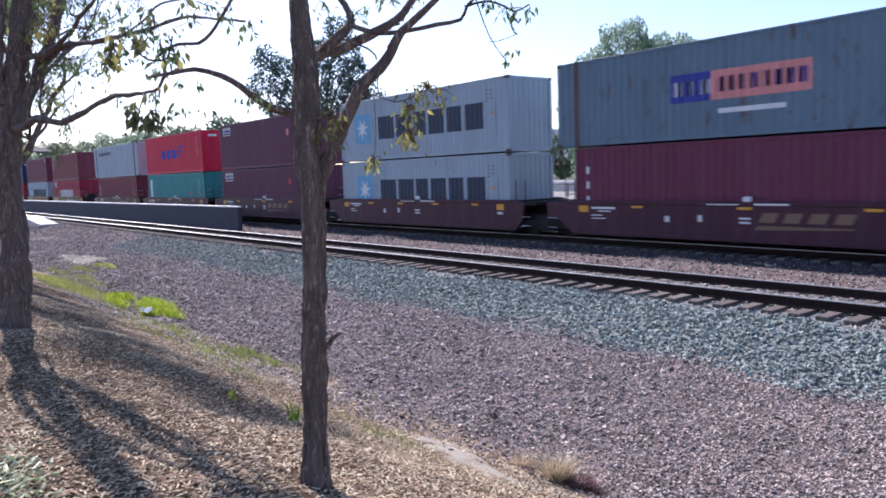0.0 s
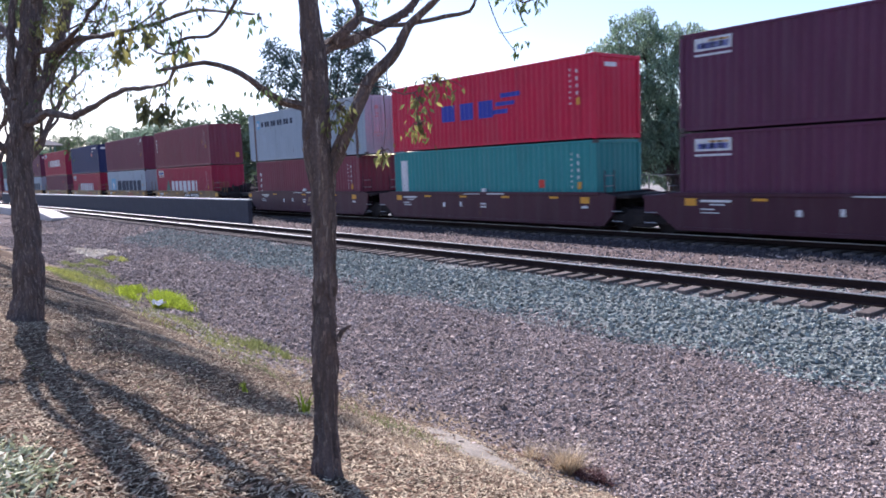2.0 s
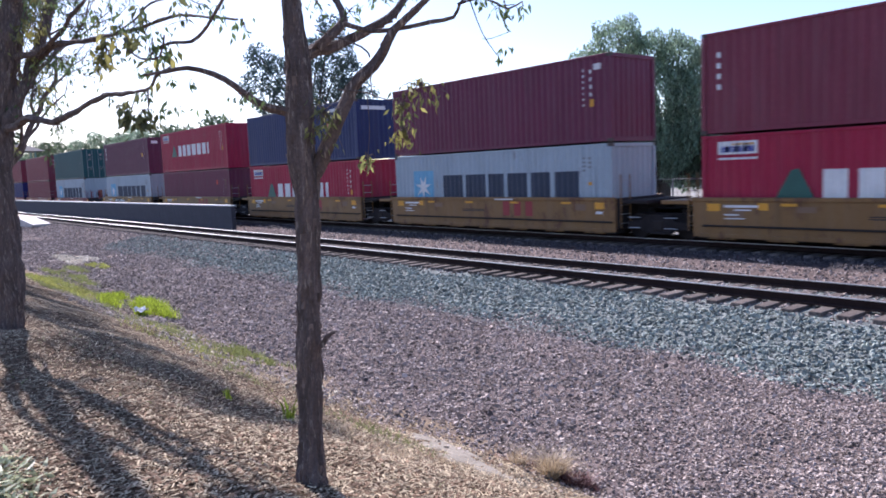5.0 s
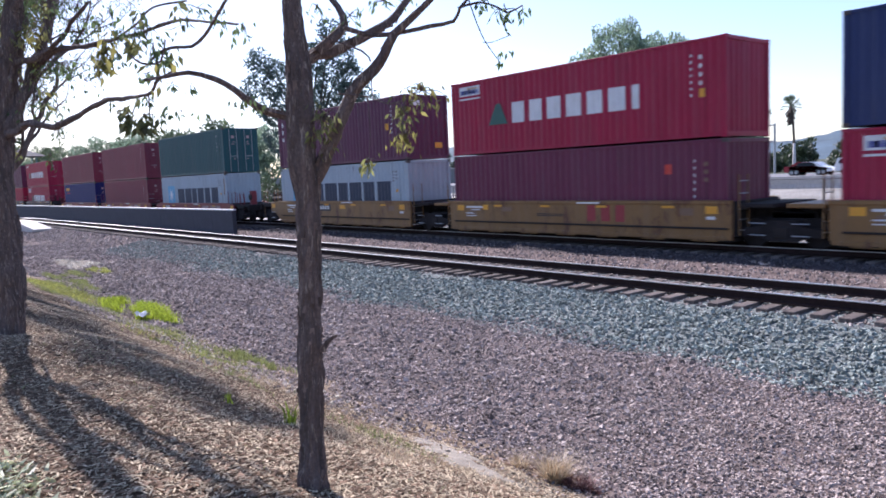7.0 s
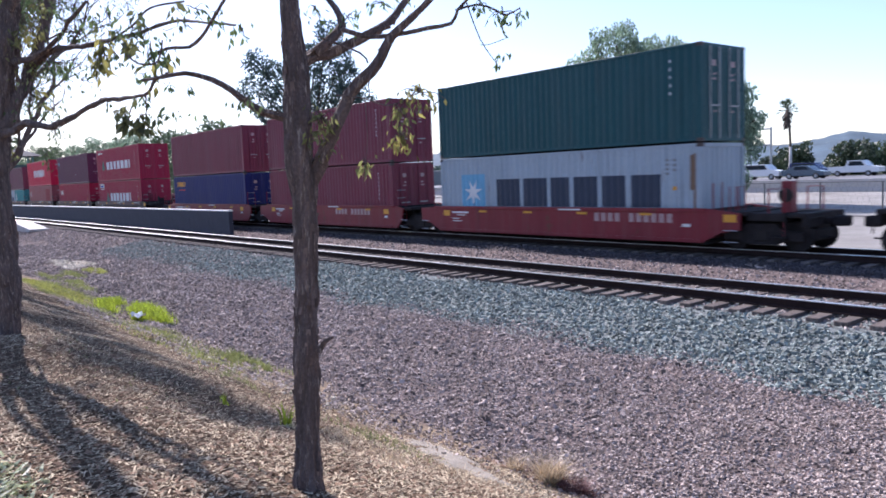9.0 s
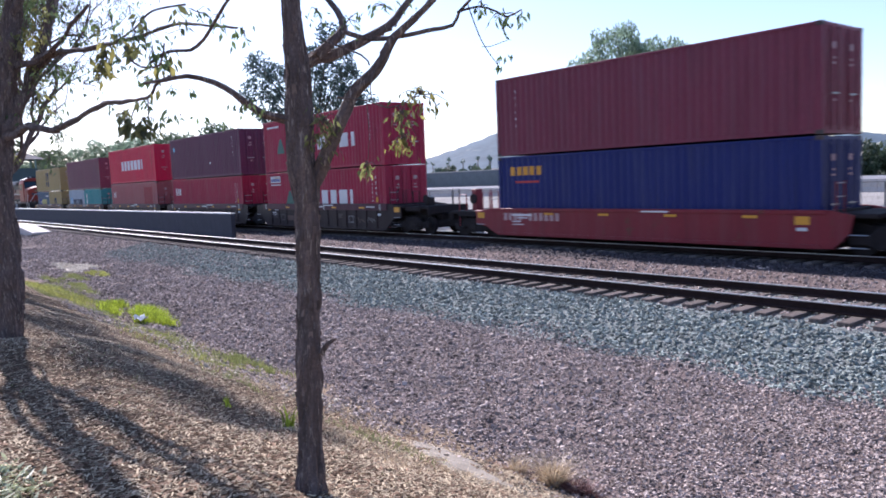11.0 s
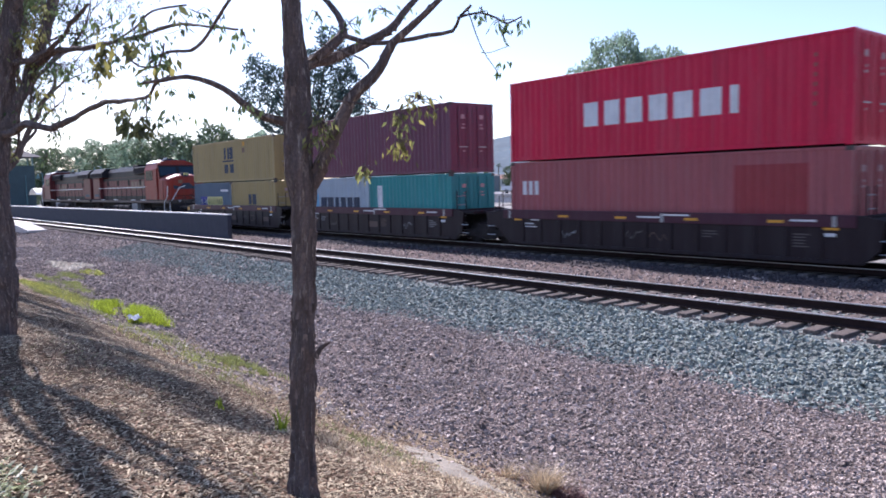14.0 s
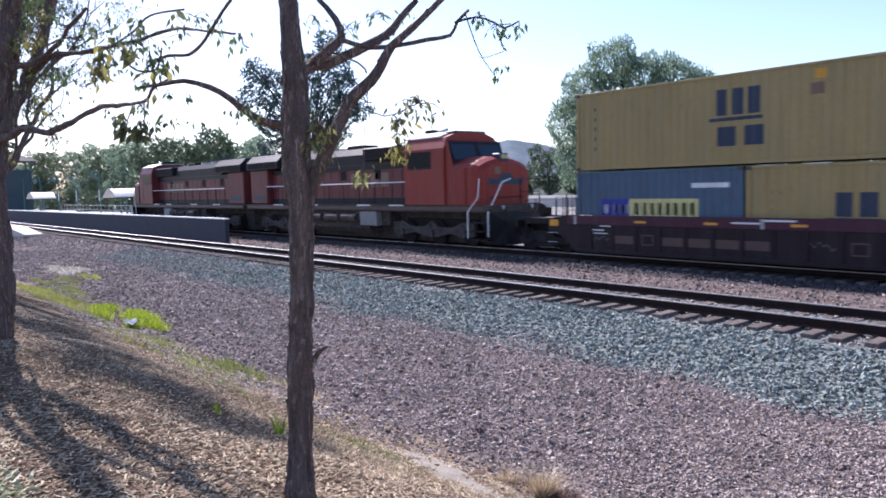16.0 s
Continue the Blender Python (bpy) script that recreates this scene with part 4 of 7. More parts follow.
stack(UNITS[13][0], ("one", H, "crimson", "crimson container with white name blocks and doors", True, None, red_marks(-2.57, 3.2)),
      (12.192, H, "crimson", "crimson container with white name blocks and doors", True, None, [("blocks", 7, -3.1, 3.6, 1.04, 1.72, "white"), ("peak", -4.53, -3.6, 1.03, 1.85, "green"), ("patch", -5.6, -4.2, 2.5, 2.6, "white")] + RIGHT_CODES[:1]))
stack(UNITS[14][0], ("one", H, "crimson", "red container with white blocks near one end", True, None, [("blocks", 3, -5.5, -4.6, 1.75, 2.25, "white")] + RIGHT_CODES),
      (12.192, H, "plum", "dark plum container with small blue mark", True, None, [("patch", -5.5, -5.2, 2.0, 2.3, "sky"), ("patch", 1.2, 1.4, 0.9, 1.0, "white")] + RIGHT_CODES[:1]))
stack(UNITS[15][0], ("one", H, "salmon", "faded salmon-red container with white blocks", True, None, [("blocks", 3, -5.5, -4.7, 1.7, 2.2, "white"), ("patch", 2.9, 5.0, 0.2, 2.5, "rust_red")]),
      (12.192, H, "red", "bright red container with white name blocks", True, None, [("blocks", 7, -2.6, 3.0, 1.05, 1.84, "white"), ("column", 5.1, 1.0, 2.5, 6, "tan")]))
stack(UNITS[16][0], ("pair", S, ("pale_grey", "short pale grey container with star and name blocks", True, None, [("star", -2.05, 1.4, 0.3), ("blocks", 6, -1.5, 2.2, 1.08, 1.62, "ink")]), ("teal", "short teal container with a white strip", True, None, [("patch", -2.4, -1.98, 1.1, 2.15, "white"), ("column", -2.26, 1.15, 2.1, 5, "ink")])),
      (12.192, H, "dusty_maroon", "dusty maroon container with rust marks and doors", True, None, [("column", 5.0, 1.2, 2.5, 5, "tan")]))
stack(UNITS[17][0], ("pair", S, ("steel_blue", "short steel-blue container with blue and cream patches", True, None, [("patch", -2.0, -0.87, 1.1, 1.68, "royal"), ("blocks", 3, -1.9, -0.9, 1.2, 1.5, "white"), ("patch", -0.86, 1.6, 1.1, 1.68, "cream"), ("blocks", 8, -0.7, 1.5, 1.18, 1.55, "ink"), ("patch", 1.4, 2.6, 2.0, 2.14, "white")]), ("mustard", "short mustard container with black block marks", True, None, [("blocks", 2, -0.6, 0.42, 1.2, 1.82, "ink"), ("patch", -0.85, 0.55, 1.08, 1.16, "ink"), ("column", -2.3, 0.5, 2.0, 6, "tan")])),
      (12.192, S, "mustard", "mustard container with black block marks and doors", True, None, [("blocks", 3, -0.9, 0.42, 1.42, 2.16, "ink"), ("patch", -1.1, 0.5, 1.26, 1.36, "ink"), ("blocks", 2, -0.85, 0.55, 0.55, 1.1, "ink"), ("column", -5.3, 0.6, 2.2, 5, "ink"), ("patch", 1.9, 2.2, 2.15, 2.4, "yellow"), ("patch", 1.8, 2.15, 1.75, 2.05, "tan")]))

# ---------------------------------------------------------------- foreground trees


def smooth_path(path, step=0.09):
    """The same bends with points between them."""
    out = []
    p = [np.array(q) for q in path]
    for i in range(len(p) - 1):
        a, b, c, d = p[max(i - 1, 0)], p[i], p[i + 1], p[min(i + 2, len(p) - 1)]
        n = max(2, int(np.linalg.norm(c[:3] - b[:3]) / step))
        for k in range(n):
            t = k / n
            out.append(0.5 * (2 * b + (c - a) * t + (2 * a - 5 * b + 4 * c - d) * t * t + (3 * b - a - 3 * c + d) * t ** 3))
    return [tuple(q) for q in out + [p[-1]]]


def grow(tree, name, path):
    """A stem: trunks and limbs carry lengthwise furrows and lumps."""
    path = smooth_path(path, 0.035 if name == "trunk" else 0.06)
    if name == "limb":
        wander = [noise.noise_vector(Vector((5 * p[0], 5 * p[1], 5 * p[2]))) * min(0.035, 0.9 * p[3]) for p in path]
        path = [(p[0] + w.x, p[1] + w.y, p[2] + w.z, p[3]) for p, w in zip(path, wander)]
    sides = 36 if name == "trunk" else 14 if name == "limb" else 5
    s = Shape().tube(path, sides)
    if name != "twig":
        v = np.array(s.v)
        axis = np.repeat(np.array([q[:3] for q in path]), sides, 0)
        r = np.repeat(np.array([q[3] for q in path]), sides)
        turn = 6.2832 * np.tile(np.arange(sides), len(path)) / sides
        far = np.repeat(np.cumsum([0] + [math.dist(path[i][:3], path[i + 1][:3]) for i in range(len(path) - 1)]), sides)
        swell = []
        for a, z, q in zip(turn, far, r):
            c, d = math.cos(a), math.sin(a)
            lump = noise.noise(Vector((1.6 * c, 1.6 * d, 3.0 * z)))
            furrow = abs(noise.noise(Vector((6.5 * c, 6.5 * d, 3.0 * z + 9)))) + 0.5 * abs(noise.noise(Vector((11.0 * c, 11.0 * d, 7.0 * z))))
            swell.append((0.16 if name == "trunk" else 0.3) * lump + min(0.024, 0.22 * q) / q * (furrow * 2.2 - 0.6))
        s.v = [tuple(q) for q in axis + (v - axis) * (1 + np.array(swell)[:, None])]
    stem = part(name, s, BARK, tree)
    if name == "twig":
        return
    chance = random.Random(int(1000 * abs(path[0][0]) + 100 * abs(path[0][2])) + len(path))
    flakes = Shape()
    for i in range(1, len(path) - 3):
        for _ in range(3 if name == "trunk" else 1):
            if path[i][3] < 0.016 or chance.random() < 0.25:
                continue
            spot = Vector(s.v[i * sides + chance.randrange(sides)])
            out = (spot - Vector(path[i][:3])).normalized()
            along = (Vector(path[i + 1][:3]) - Vector(path[i][:3])).normalized() * chance.choice((-1, 1, 1))
            across_it = along.cross(out) * chance.uniform(0.006, 0.016) * min(1.0, path[i][3] / 0.06)
            long, lift = chance.uniform(0.03, 0.09), chance.uniform(0.004, 0.014)
            spot = spot - out * 0.004
            tip = spot + along * long
            flakes.add([spot - across_it, spot + across_it, tip + across_it * 0.7 + out * lift, tip - across_it * 0.7 + out * lift, tip + across_it * 0.7 - out * 0.006, tip - across_it * 0.7 - out * 0.006],
                       [(0, 1, 2, 3), (3, 2, 4, 5), (0, 3, 5), (1, 4, 2)])
    if flakes.v:
        tagged(part("loose_bark", flakes, FLAKE, stem, "peeling flakes of bark"), kind="stuff")


def leaf_cluster(tree, centre, wide, high, n, kind):
    """Drooping pointed leaves round a point, each folded along its midrib."""
    s = Shape()
    stalks = Shape()
    big = kind in (1, 3) and tree is tree_two
    right = Vector((math.cos(radians(51)), math.sin(radians(51)), 0))
    ahead = Vector((-right.y, right.x, 0))
    for _ in range(int((2.2 if tree is tree_one else 1.35) * n)):
        p = Vector(centre) + right * rng.normal(0, 0.55) * wide + ahead * rng.normal(0, 0.4) * max(wide, 0.06) + Vector((0, 0, rng.normal(0, 0.55) * high))
        hang = rng.uniform(0.4, 1.0)
        a = rng.uniform(0, 2 * math.pi)
        d = (Vector((math.cos(a), math.sin(a), 0)) * (1 - hang * 0.75) + Vector((0, 0, -hang))).normalized()
        w = d.cross(Vector((rng.normal(), rng.normal(), rng.normal()))).normalized()
        up = d.cross(w)
        l = rng.uniform(0.085, 0.14) if big else rng.uniform(0.035, 0.062) if tree is tree_one else rng.uniform(0.045, 0.085)
        b = l * (rng.uniform(0.17, 0.25) if big else rng.uniform(0.15, 0.22))
        if rng.uniform() < 0.3:
            c = Vector(centre) + Vector((0, 0, high * 0.5))
            stalks.tube([(*c, 0.0035), (*(c.lerp(p, 0.6) + Vector((0, 0, 0.02))), 0.0025), (*p, 0.0015)], 4)
        s.add([p, p + d * l * 0.4 + w * b + up * b * 0.35, p + d * l, p + d * l * 0.4 - w * b + up * b * 0.35, p + d * l * 0.45], [(0, 4, 1), (1, 4, 2), (0, 3, 4), (3, 2, 4)])
    tagged(part("foliage", s, LEAF[kind], tree), kind="stuff")
    if stalks.v:
        tagged(part("twig_spray", stalks, BARK, tree), kind="stuff")


tree_one = thing("young_tree", (-3.9, 2.07, 0.63), "slender tree with furrowed grey bark and sparse leaves", "tree", "trees on the bank")
tree_two = thing("young_tree", (-10.8, 1.68, 0.61), "leaning tree with furrowed grey bark and drooping leaves", "tree", "trees on the bank")
grow(tree_one, "trunk", ((0.00, 0.00, 0.00, 0.088), (-0.02, 0.02, 0.21, 0.071), (-0.04, 0.04, 0.55, 0.067), (-0.06, 0.07, 0.88, 0.067), (-0.08, 0.10, 1.22, 0.064), (-0.10, 0.13, 1.55, 0.067), (-0.12, 0.15, 1.79, 0.074), (-0.14, 0.14, 1.96, 0.081), (-0.16, 0.16, 2.23, 0.074), (-0.18, 0.17, 2.46, 0.067), (-0.21, 0.17, 2.70, 0.057), (-0.24, 0.18, 2.97, 0.051), (-0.27, 0.18, 3.20, 0.044)))
grow(tree_one, "limb", ((-0.11, 0.16, 1.79, 0.041), (-0.05, 0.22, 1.91, 0.038), (0.00, 0.27, 2.08, 0.035), (0.06, 0.34, 2.24, 0.035), (0.13, 0.41, 2.38, 0.033), (0.18, 0.46, 2.45, 0.028), (0.23, 0.51, 2.54, 0.025), (0.28, 0.55, 2.65, 0.022), (0.37, 0.64, 2.75, 0.020), (0.45, 0.73, 2.85, 0.017), (0.53, 0.82, 2.97, 0.015)))
grow(tree_one, "limb", ((-0.18, 0.18, 2.48, 0.035), (-0.19, 0.30, 2.58, 0.031), (-0.18, 0.46, 2.63, 0.028), (-0.14, 0.65, 2.72, 0.028), (-0.10, 0.85, 2.86, 0.022), (-0.08, 1.03, 3.05, 0.016)))
grow(tree_one, "limb", ((-0.16, 0.30, 2.59, 0.028), (-0.14, 0.39, 2.69, 0.026), (-0.14, 0.47, 2.77, 0.023), (-0.20, 0.48, 2.88, 0.018), (-0.30, 0.43, 3.01, 0.015)))
grow(tree_one, "limb", ((-0.02, 0.41, 2.72, 0.013), (0.14, 0.50, 2.66, 0.013), (0.31, 0.60, 2.66, 0.012), (0.46, 0.68, 2.67, 0.011), (0.59, 0.74, 2.68, 0.009), (0.66, 0.73, 2.74, 0.007), (0.75, 0.74, 2.79, 0.007)))
grow(tree_one, "twig", ((0.67, 0.71, 2.73, 0.008), (0.77, 0.78, 2.75, 0.006), (0.86, 0.83, 2.71, 0.006), (0.93, 0.84, 2.67, 0.006), (1.00, 0.88, 2.70, 0.004)))
grow(tree_one, "twig", ((0.74, 0.73, 2.76, 0.004), (0.84, 0.73, 2.55, 0.003), (0.94, 0.76, 2.40, 0.002)))
grow(tree_one, "twig", ((0.93, 0.84, 2.55, 0.002), (0.87, 0.77, 2.52, 0.002), (0.84, 0.73, 2.52, 0.002)))
grow(tree_one, "limb", ((-0.15, 0.16, 2.17, 0.028), (-0.19, 0.07, 2.21, 0.022), (-0.23, -0.04, 2.24, 0.021), (-0.26, -0.13, 2.30, 0.020), (-0.27, -0.20, 2.36, 0.017), (-0.31, -0.30, 2.42, 0.015), (-0.38, -0.43, 2.46, 0.012), (-0.42, -0.54, 2.44, 0.009), (-0.45, -0.65, 2.42, 0.007)))
grow(tree_one, "limb", ((0.03, 0.10, 0.82, 0.017), (0.07, 0.12, 0.88, 0.013), (0.13, 0.15, 0.92, 0.005)))
grow(tree_one, "twig", ((0.23, 0.43, 2.44, 0.007), (0.24, 0.40, 2.36, 0.004), (0.27, 0.39, 2.28, 0.003)))
grow(tree_one, "twig", ((0.06, 0.29, 2.32, 0.005), (0.20, 0.40, 2.29, 0.004), (0.31, 0.47, 2.24, 0.004), (0.41, 0.54, 2.27, 0.004), (0.49, 0.58, 2.33, 0.003)))
grow(tree_one, "twig", ((-0.13, 0.28, 2.69, 0.005), (0.09, 0.45, 2.57, 0.006), (0.17, 0.45, 2.50, 0.005)))
grow(tree_one, "twig", ((0.39, 0.52, 2.23, 0.003), (0.38, 0.50, 2.14, 0.003), (0.40, 0.50, 2.02, 0.003)))
grow(tree_one, "twig", ((0.21, 0.39, 2.29, 0.003), (0.25, 0.37, 2.07, 0.002), (0.27, 0.33, 1.90, 0.002)))
grow(tree_two, "trunk", ((-0.08, -0.11, -0.06, 0.246), (-0.08, -0.08, 0.14, 0.199), (-0.08, -0.02, 0.57, 0.171), (-0.16, 0.02, 1.29, 0.150), (-0.25, 0.04, 2.01, 0.138), (-0.29, 0.13, 2.72, 0.122), (-0.29, 0.25, 3.44, 0.112), (-0.30, 0.34, 4.01, 0.105), (-0.32, 0.46, 4.72, 0.098), (-0.35, 0.56, 5.37, 0.09), (-0.38, 0.68, 6.2, 0.08), (-0.40, 0.80, 7.1, 0.06), (-0.42, 0.88, 8.0, 0.035)))
grow(tree_two, "limb", ((-0.20, 0.16, 2.62, 0.073), (-0.16, 0.39, 3.15, 0.064), (-0.13, 0.59, 3.59, 0.065), (-0.15, 0.72, 3.96, 0.060), (-0.18, 0.87, 4.55, 0.058), (-0.22, 1.03, 5.23, 0.052), (-0.26, 1.22, 6.1, 0.042), (-0.30, 1.35, 7.0, 0.025)))
grow(tree_two, "limb", ((-0.26, 0.08, 2.9, 0.06), (-0.30, 0.06, 3.5, 0.045), (-0.30, 0.18, 4.4, 0.04), (-0.32, 0.42, 5.4, 0.035), (-0.34, 0.60, 6.4, 0.02)))
grow(tree_two, "limb", ((-0.18, 0.32, 3.49, 0.039), (0.38, 0.55, 3.54, 0.033), (0.84, 0.65, 3.68, 0.023), (1.26, 0.72, 3.84, 0.022), (1.66, 0.76, 3.94, 0.017)))
grow(tree_two, "limb", ((-0.12, 0.55, 3.45, 0.039), (0.51, 0.65, 3.56, 0.029), (1.20, 0.80, 3.52, 0.027), (1.87, 0.93, 3.49, 0.021), (2.52, 1.03, 3.47, 0.018), (3.15, 1.11, 3.47, 0.016), (3.70, 1.08, 3.39, 0.014), (4.26, 1.06, 3.27, 0.010), (4.84, 1.06, 3.15, 0.008)))
grow(tree_two, "limb", ((-0.21, 0.14, 2.58, 0.049), (0.46, 0.27, 2.66, 0.042), (1.18, 0.43, 2.60, 0.035), (1.86, 0.57, 2.69, 0.027), (2.49, 0.64, 2.76, 0.024), (3.11, 0.68, 2.72, 0.019), (3.69, 0.68, 2.70, 0.014), (4.19, 0.58, 2.74, 0.013), (4.71, 0.52, 2.75, 0.009)))
grow(tree_two, "limb", ((4.40, 0.47, 2.88, 0.010), (4.60, 0.57, 2.96, 0.012), (4.81, 0.67, 2.95, 0.012), (4.96, 0.71, 3.00, 0.012), (5.10, 0.73, 3.08, 0.012), (5.25, 0.77, 3.20, 0.012), (5.40, 0.81, 3.31, 0.012)))
grow(tree_two, "limb", ((-0.22, 0.27, 3.44, 0.044), (-0.86, 0.03, 3.95, 0.040), (-1.57, -0.31, 4.34, 0.031), (-2.30, -0.65, 4.91, 0.027)))
grow(tree_two, "limb", ((-0.23, 0.36, 4.15, 0.044), (0.13, 0.57, 4.65, 0.038), (0.59, 0.89, 5.12, 0.028), (1.22, 1.40, 5.42, 0.023)))
grow(tree_two, "twig", ((2.71, 0.68, 3.33, 0.011), (2.99, 0.83, 3.45, 0.011), (3.22, 0.93, 3.58, 0.011), (3.56, 1.14, 3.60, 0.011)))
grow(tree_two, "twig", ((0.75, 0.54, 3.64, 0.013), (0.92, 0.65, 3.70, 0.013), (1.09, 0.75, 3.70, 0.010), (1.22, 0.81, 3.65, 0.007)))
grow(tree_two, "twig", ((-0.26, 0.54, 3.46, 0.015), (-0.33, 0.38, 3.03, 0.022), (-0.32, 0.35, 2.70, 0.022), (-0.30, 0.32, 2.43, 0.018), (-0.37, 0.23, 2.30, 0.018), (-0.46, 0.10, 2.23, 0.015)))
grow(tree_two, "twig", ((4.30, 0.35, 2.93, 0.009), (4.43, 0.39, 2.85, 0.009), (4.59, 0.49, 2.85, 0.009), (4.67, 0.51, 3.01, 0.007)))
grow(tree_two, "twig", ((4.25, 0.40, 2.60, 0.007), (4.23, 0.35, 2.47, 0.006), (4.23, 0.33, 2.34, 0.005)))
grow(tree_two, "twig", ((4.51, 0.40, 2.59, 0.007), (4.52, 0.39, 2.44, 0.005), (4.52, 0.37, 2.33, 0.005)))
grow(tree_two, "twig", ((2.66, 0.62, 3.32, 0.009), (2.68, 0.63, 3.20, 0.007), (2.68, 0.61, 3.09, 0.006)))
leaf_cluster(tree_one, (0.02, 0.21, 2.13), 0.092, 0.139, 46, 0)
leaf_cluster(tree_one, (0.49, 0.58, 2.26), 0.108, 0.083, 30, 1)
leaf_cluster(tree_one, (0.38, 0.51, 2.17), 0.071, 0.084, 20, 0)
leaf_cluster(tree_one, (0.40, 0.50, 2.03), 0.077, 0.064, 24, 1)
leaf_cluster(tree_one, (0.27, 0.33, 1.90), 0.032, 0.045, 10, 0)
leaf_cluster(tree_one, (0.91, 0.84, 2.67), 0.079, 0.042, 10, 2)
leaf_cluster(tree_one, (1.00, 0.88, 2.67), 0.024, 0.030, 4, 2)
leaf_cluster(tree_one, (0.91, 0.83, 2.59), 0.006, 0.015, 2, 2)
leaf_cluster(tree_one, (0.96, 0.79, 2.46), 0.030, 0.009, 3, 2)
leaf_cluster(tree_one, (0.94, 0.75, 2.41), 0.015, 0.012, 3, 2)
leaf_cluster(tree_one, (-0.12, -0.19, 2.27), 0.083, 0.045, 10, 2)
leaf_cluster(tree_one, (-0.09, 0.49, 2.77), 0.103, 0.083, 8, 2)
leaf_cluster(tree_one, (0.12, 0.61, 2.85), 0.135, 0.040, 10, 2)
leaf_cluster(tree_one, (-0.22, 0.34, 2.85), 0.069, 0.069, 8, 2)
leaf_cluster(tree_one, (0.79, 0.79, 2.74), 0.074, 0.025, 6, 2)
leaf_cluster(tree_two, (4.32, 0.28, 2.42), 0.06, 0.10, 24, 3)
leaf_cluster(tree_two, (4.52, 0.36, 2.38), 0.09, 0.10, 28, 3)
leaf_cluster(tree_two, (2.89, 0.56, 3.15), 0.100, 0.133, 34, 1)
leaf_cluster(tree_two, (2.59, 0.57, 3.52), 0.057, 0.091, 14, 0)
leaf_cluster(tree_two, (2.89, 0.62, 3.53), 0.044, 0.133, 12, 2)
leaf_cluster(tree_two, (3.18, 0.58, 3.07), 0.032, 0.140, 12, 2)
leaf_cluster(tree_two, (3.18, 0.63, 3.30), 0.086, 0.065, 16, 2)
leaf_cluster(tree_two, (3.48, 0.67, 3.29), 0.063, 0.084, 16, 2)
leaf_cluster(tree_two, (3.67, 0.57, 3.15), 0.051, 0.051, 8, 1)
leaf_cluster(tree_two, (4.52, 0.46, 2.93), 0.064, 0.101, 16, 2)
leaf_cluster(tree_two, (4.57, 0.53, 2.90), 0.046, 0.091, 14, 2)
leaf_cluster(tree_two, (4.49, 0.40, 2.74), 0.091, 0.037, 12, 2)
leaf_cluster(tree_two, (4.63, 0.56, 2.66), 0.037, 0.037, 6, 2)
leaf_cluster(tree_two, (4.72, 0.67, 2.63), 0.046, 0.037, 6, 2)
leaf_cluster(tree_two, (4.49, 0.37, 2.55), 0.055, 0.037, 12, 2)
leaf_cluster(tree_two, (3.37, 0.43, 2.63), 0.031, 0.042, 6, 2)
leaf_cluster(tree_two, (4.60, 0.48, 2.42), 0.064, 0.091, 10, 2)
leaf_cluster(tree_two, (4.69, 0.59, 2.43), 0.055, 0.032, 5, 2)
leaf_cluster(tree_two, (4.90, 0.69, 2.40), 0.036, 0.022, 3, 2)
leaf_cluster(tree_two, (5.08, 0.76, 2.36), 0.022, 0.040, 3, 2)
leaf_cluster(tree_two, (4.63, 0.52, 2.41), 0.027, 0.046, 5, 2)
leaf_cluster(tree_two, (0.17, 0.49, 3.81), 0.183, 0.141, 46, 1)
leaf_cluster(tree_two, (0.82, 0.69, 4.02), 0.121, 0.121, 26, 2)
leaf_cluster(tree_two, (0.02, 0.67, 4.13), 0.144, 0.158, 36, 0)
leaf_cluster(tree_two, (0.63, 0.67, 3.34), 0.234, 0.124, 74, 2)
leaf_cluster(tree_two, (0.03, 0.51, 2.99), 0.245, 0.216, 90, 2)
leaf_cluster(tree_two, (-0.03, 0.49, 3.35), 0.187, 0.173, 50, 0)
leaf_cluster(tree_two, (0.43, 0.61, 2.54), 0.127, 0.141, 40, 2)
leaf_cluster(tree_two, (-0.28, 0.18, 2.37), 0.116, 0.102, 36, 0)
leaf_cluster(tree_two, (4.94, 0.87, 3.17), 0.090, 0.108, 14, 2)
leaf_cluster(tree_two, (5.06, 1.00, 3.05), 0.090, 0.090, 14, 2)
leaf_cluster(tree_two, (4.08, 0.76, 3.17), 0.148, 0.069, 14, 2)
leaf_cluster(tree_two, (1.38, 0.73, 3.94), 0.077, 0.090, 16, 2)
leaf_cluster(tree_two, (0.17, 0.66, 2.84), 0.216, 0.144, 36, 2)
leaf_cluster(tree_two, (-0.05, 0.36, 3.70), 0.142, 0.214, 30, 0)
leaf_cluster(tree_two, (1.36, 0.65, 3.62), 0.168, 0.090, 26, 2)
leaf_cluster(tree_two, (-0.07, 0.60, 2.28), 0.088, 0.103, 16, 2)
leaf_cluster(tree_two, (4.43, 0.89, 3.31), 0.144, 0.058, 12, 2)
leaf_cluster(tree_two, (1.68, 0.64, 3.01), 0.189, 0.126, 14, 2)
leaf_cluster(tree_two, (2.25, 0.88, 4.20), 0.480, 0.240, 160, 2)
leaf_cluster(tree_two, (0.01, 0.61, 4.82), 0.570, 0.356, 220, 2)
leaf_cluster(tree_two, (-1.62, -0.37, 4.34), 0.688, 0.459, 260, 2)
leaf_cluster(tree_two, (3.74, 1.10, 3.93), 0.367, 0.157, 70, 2)

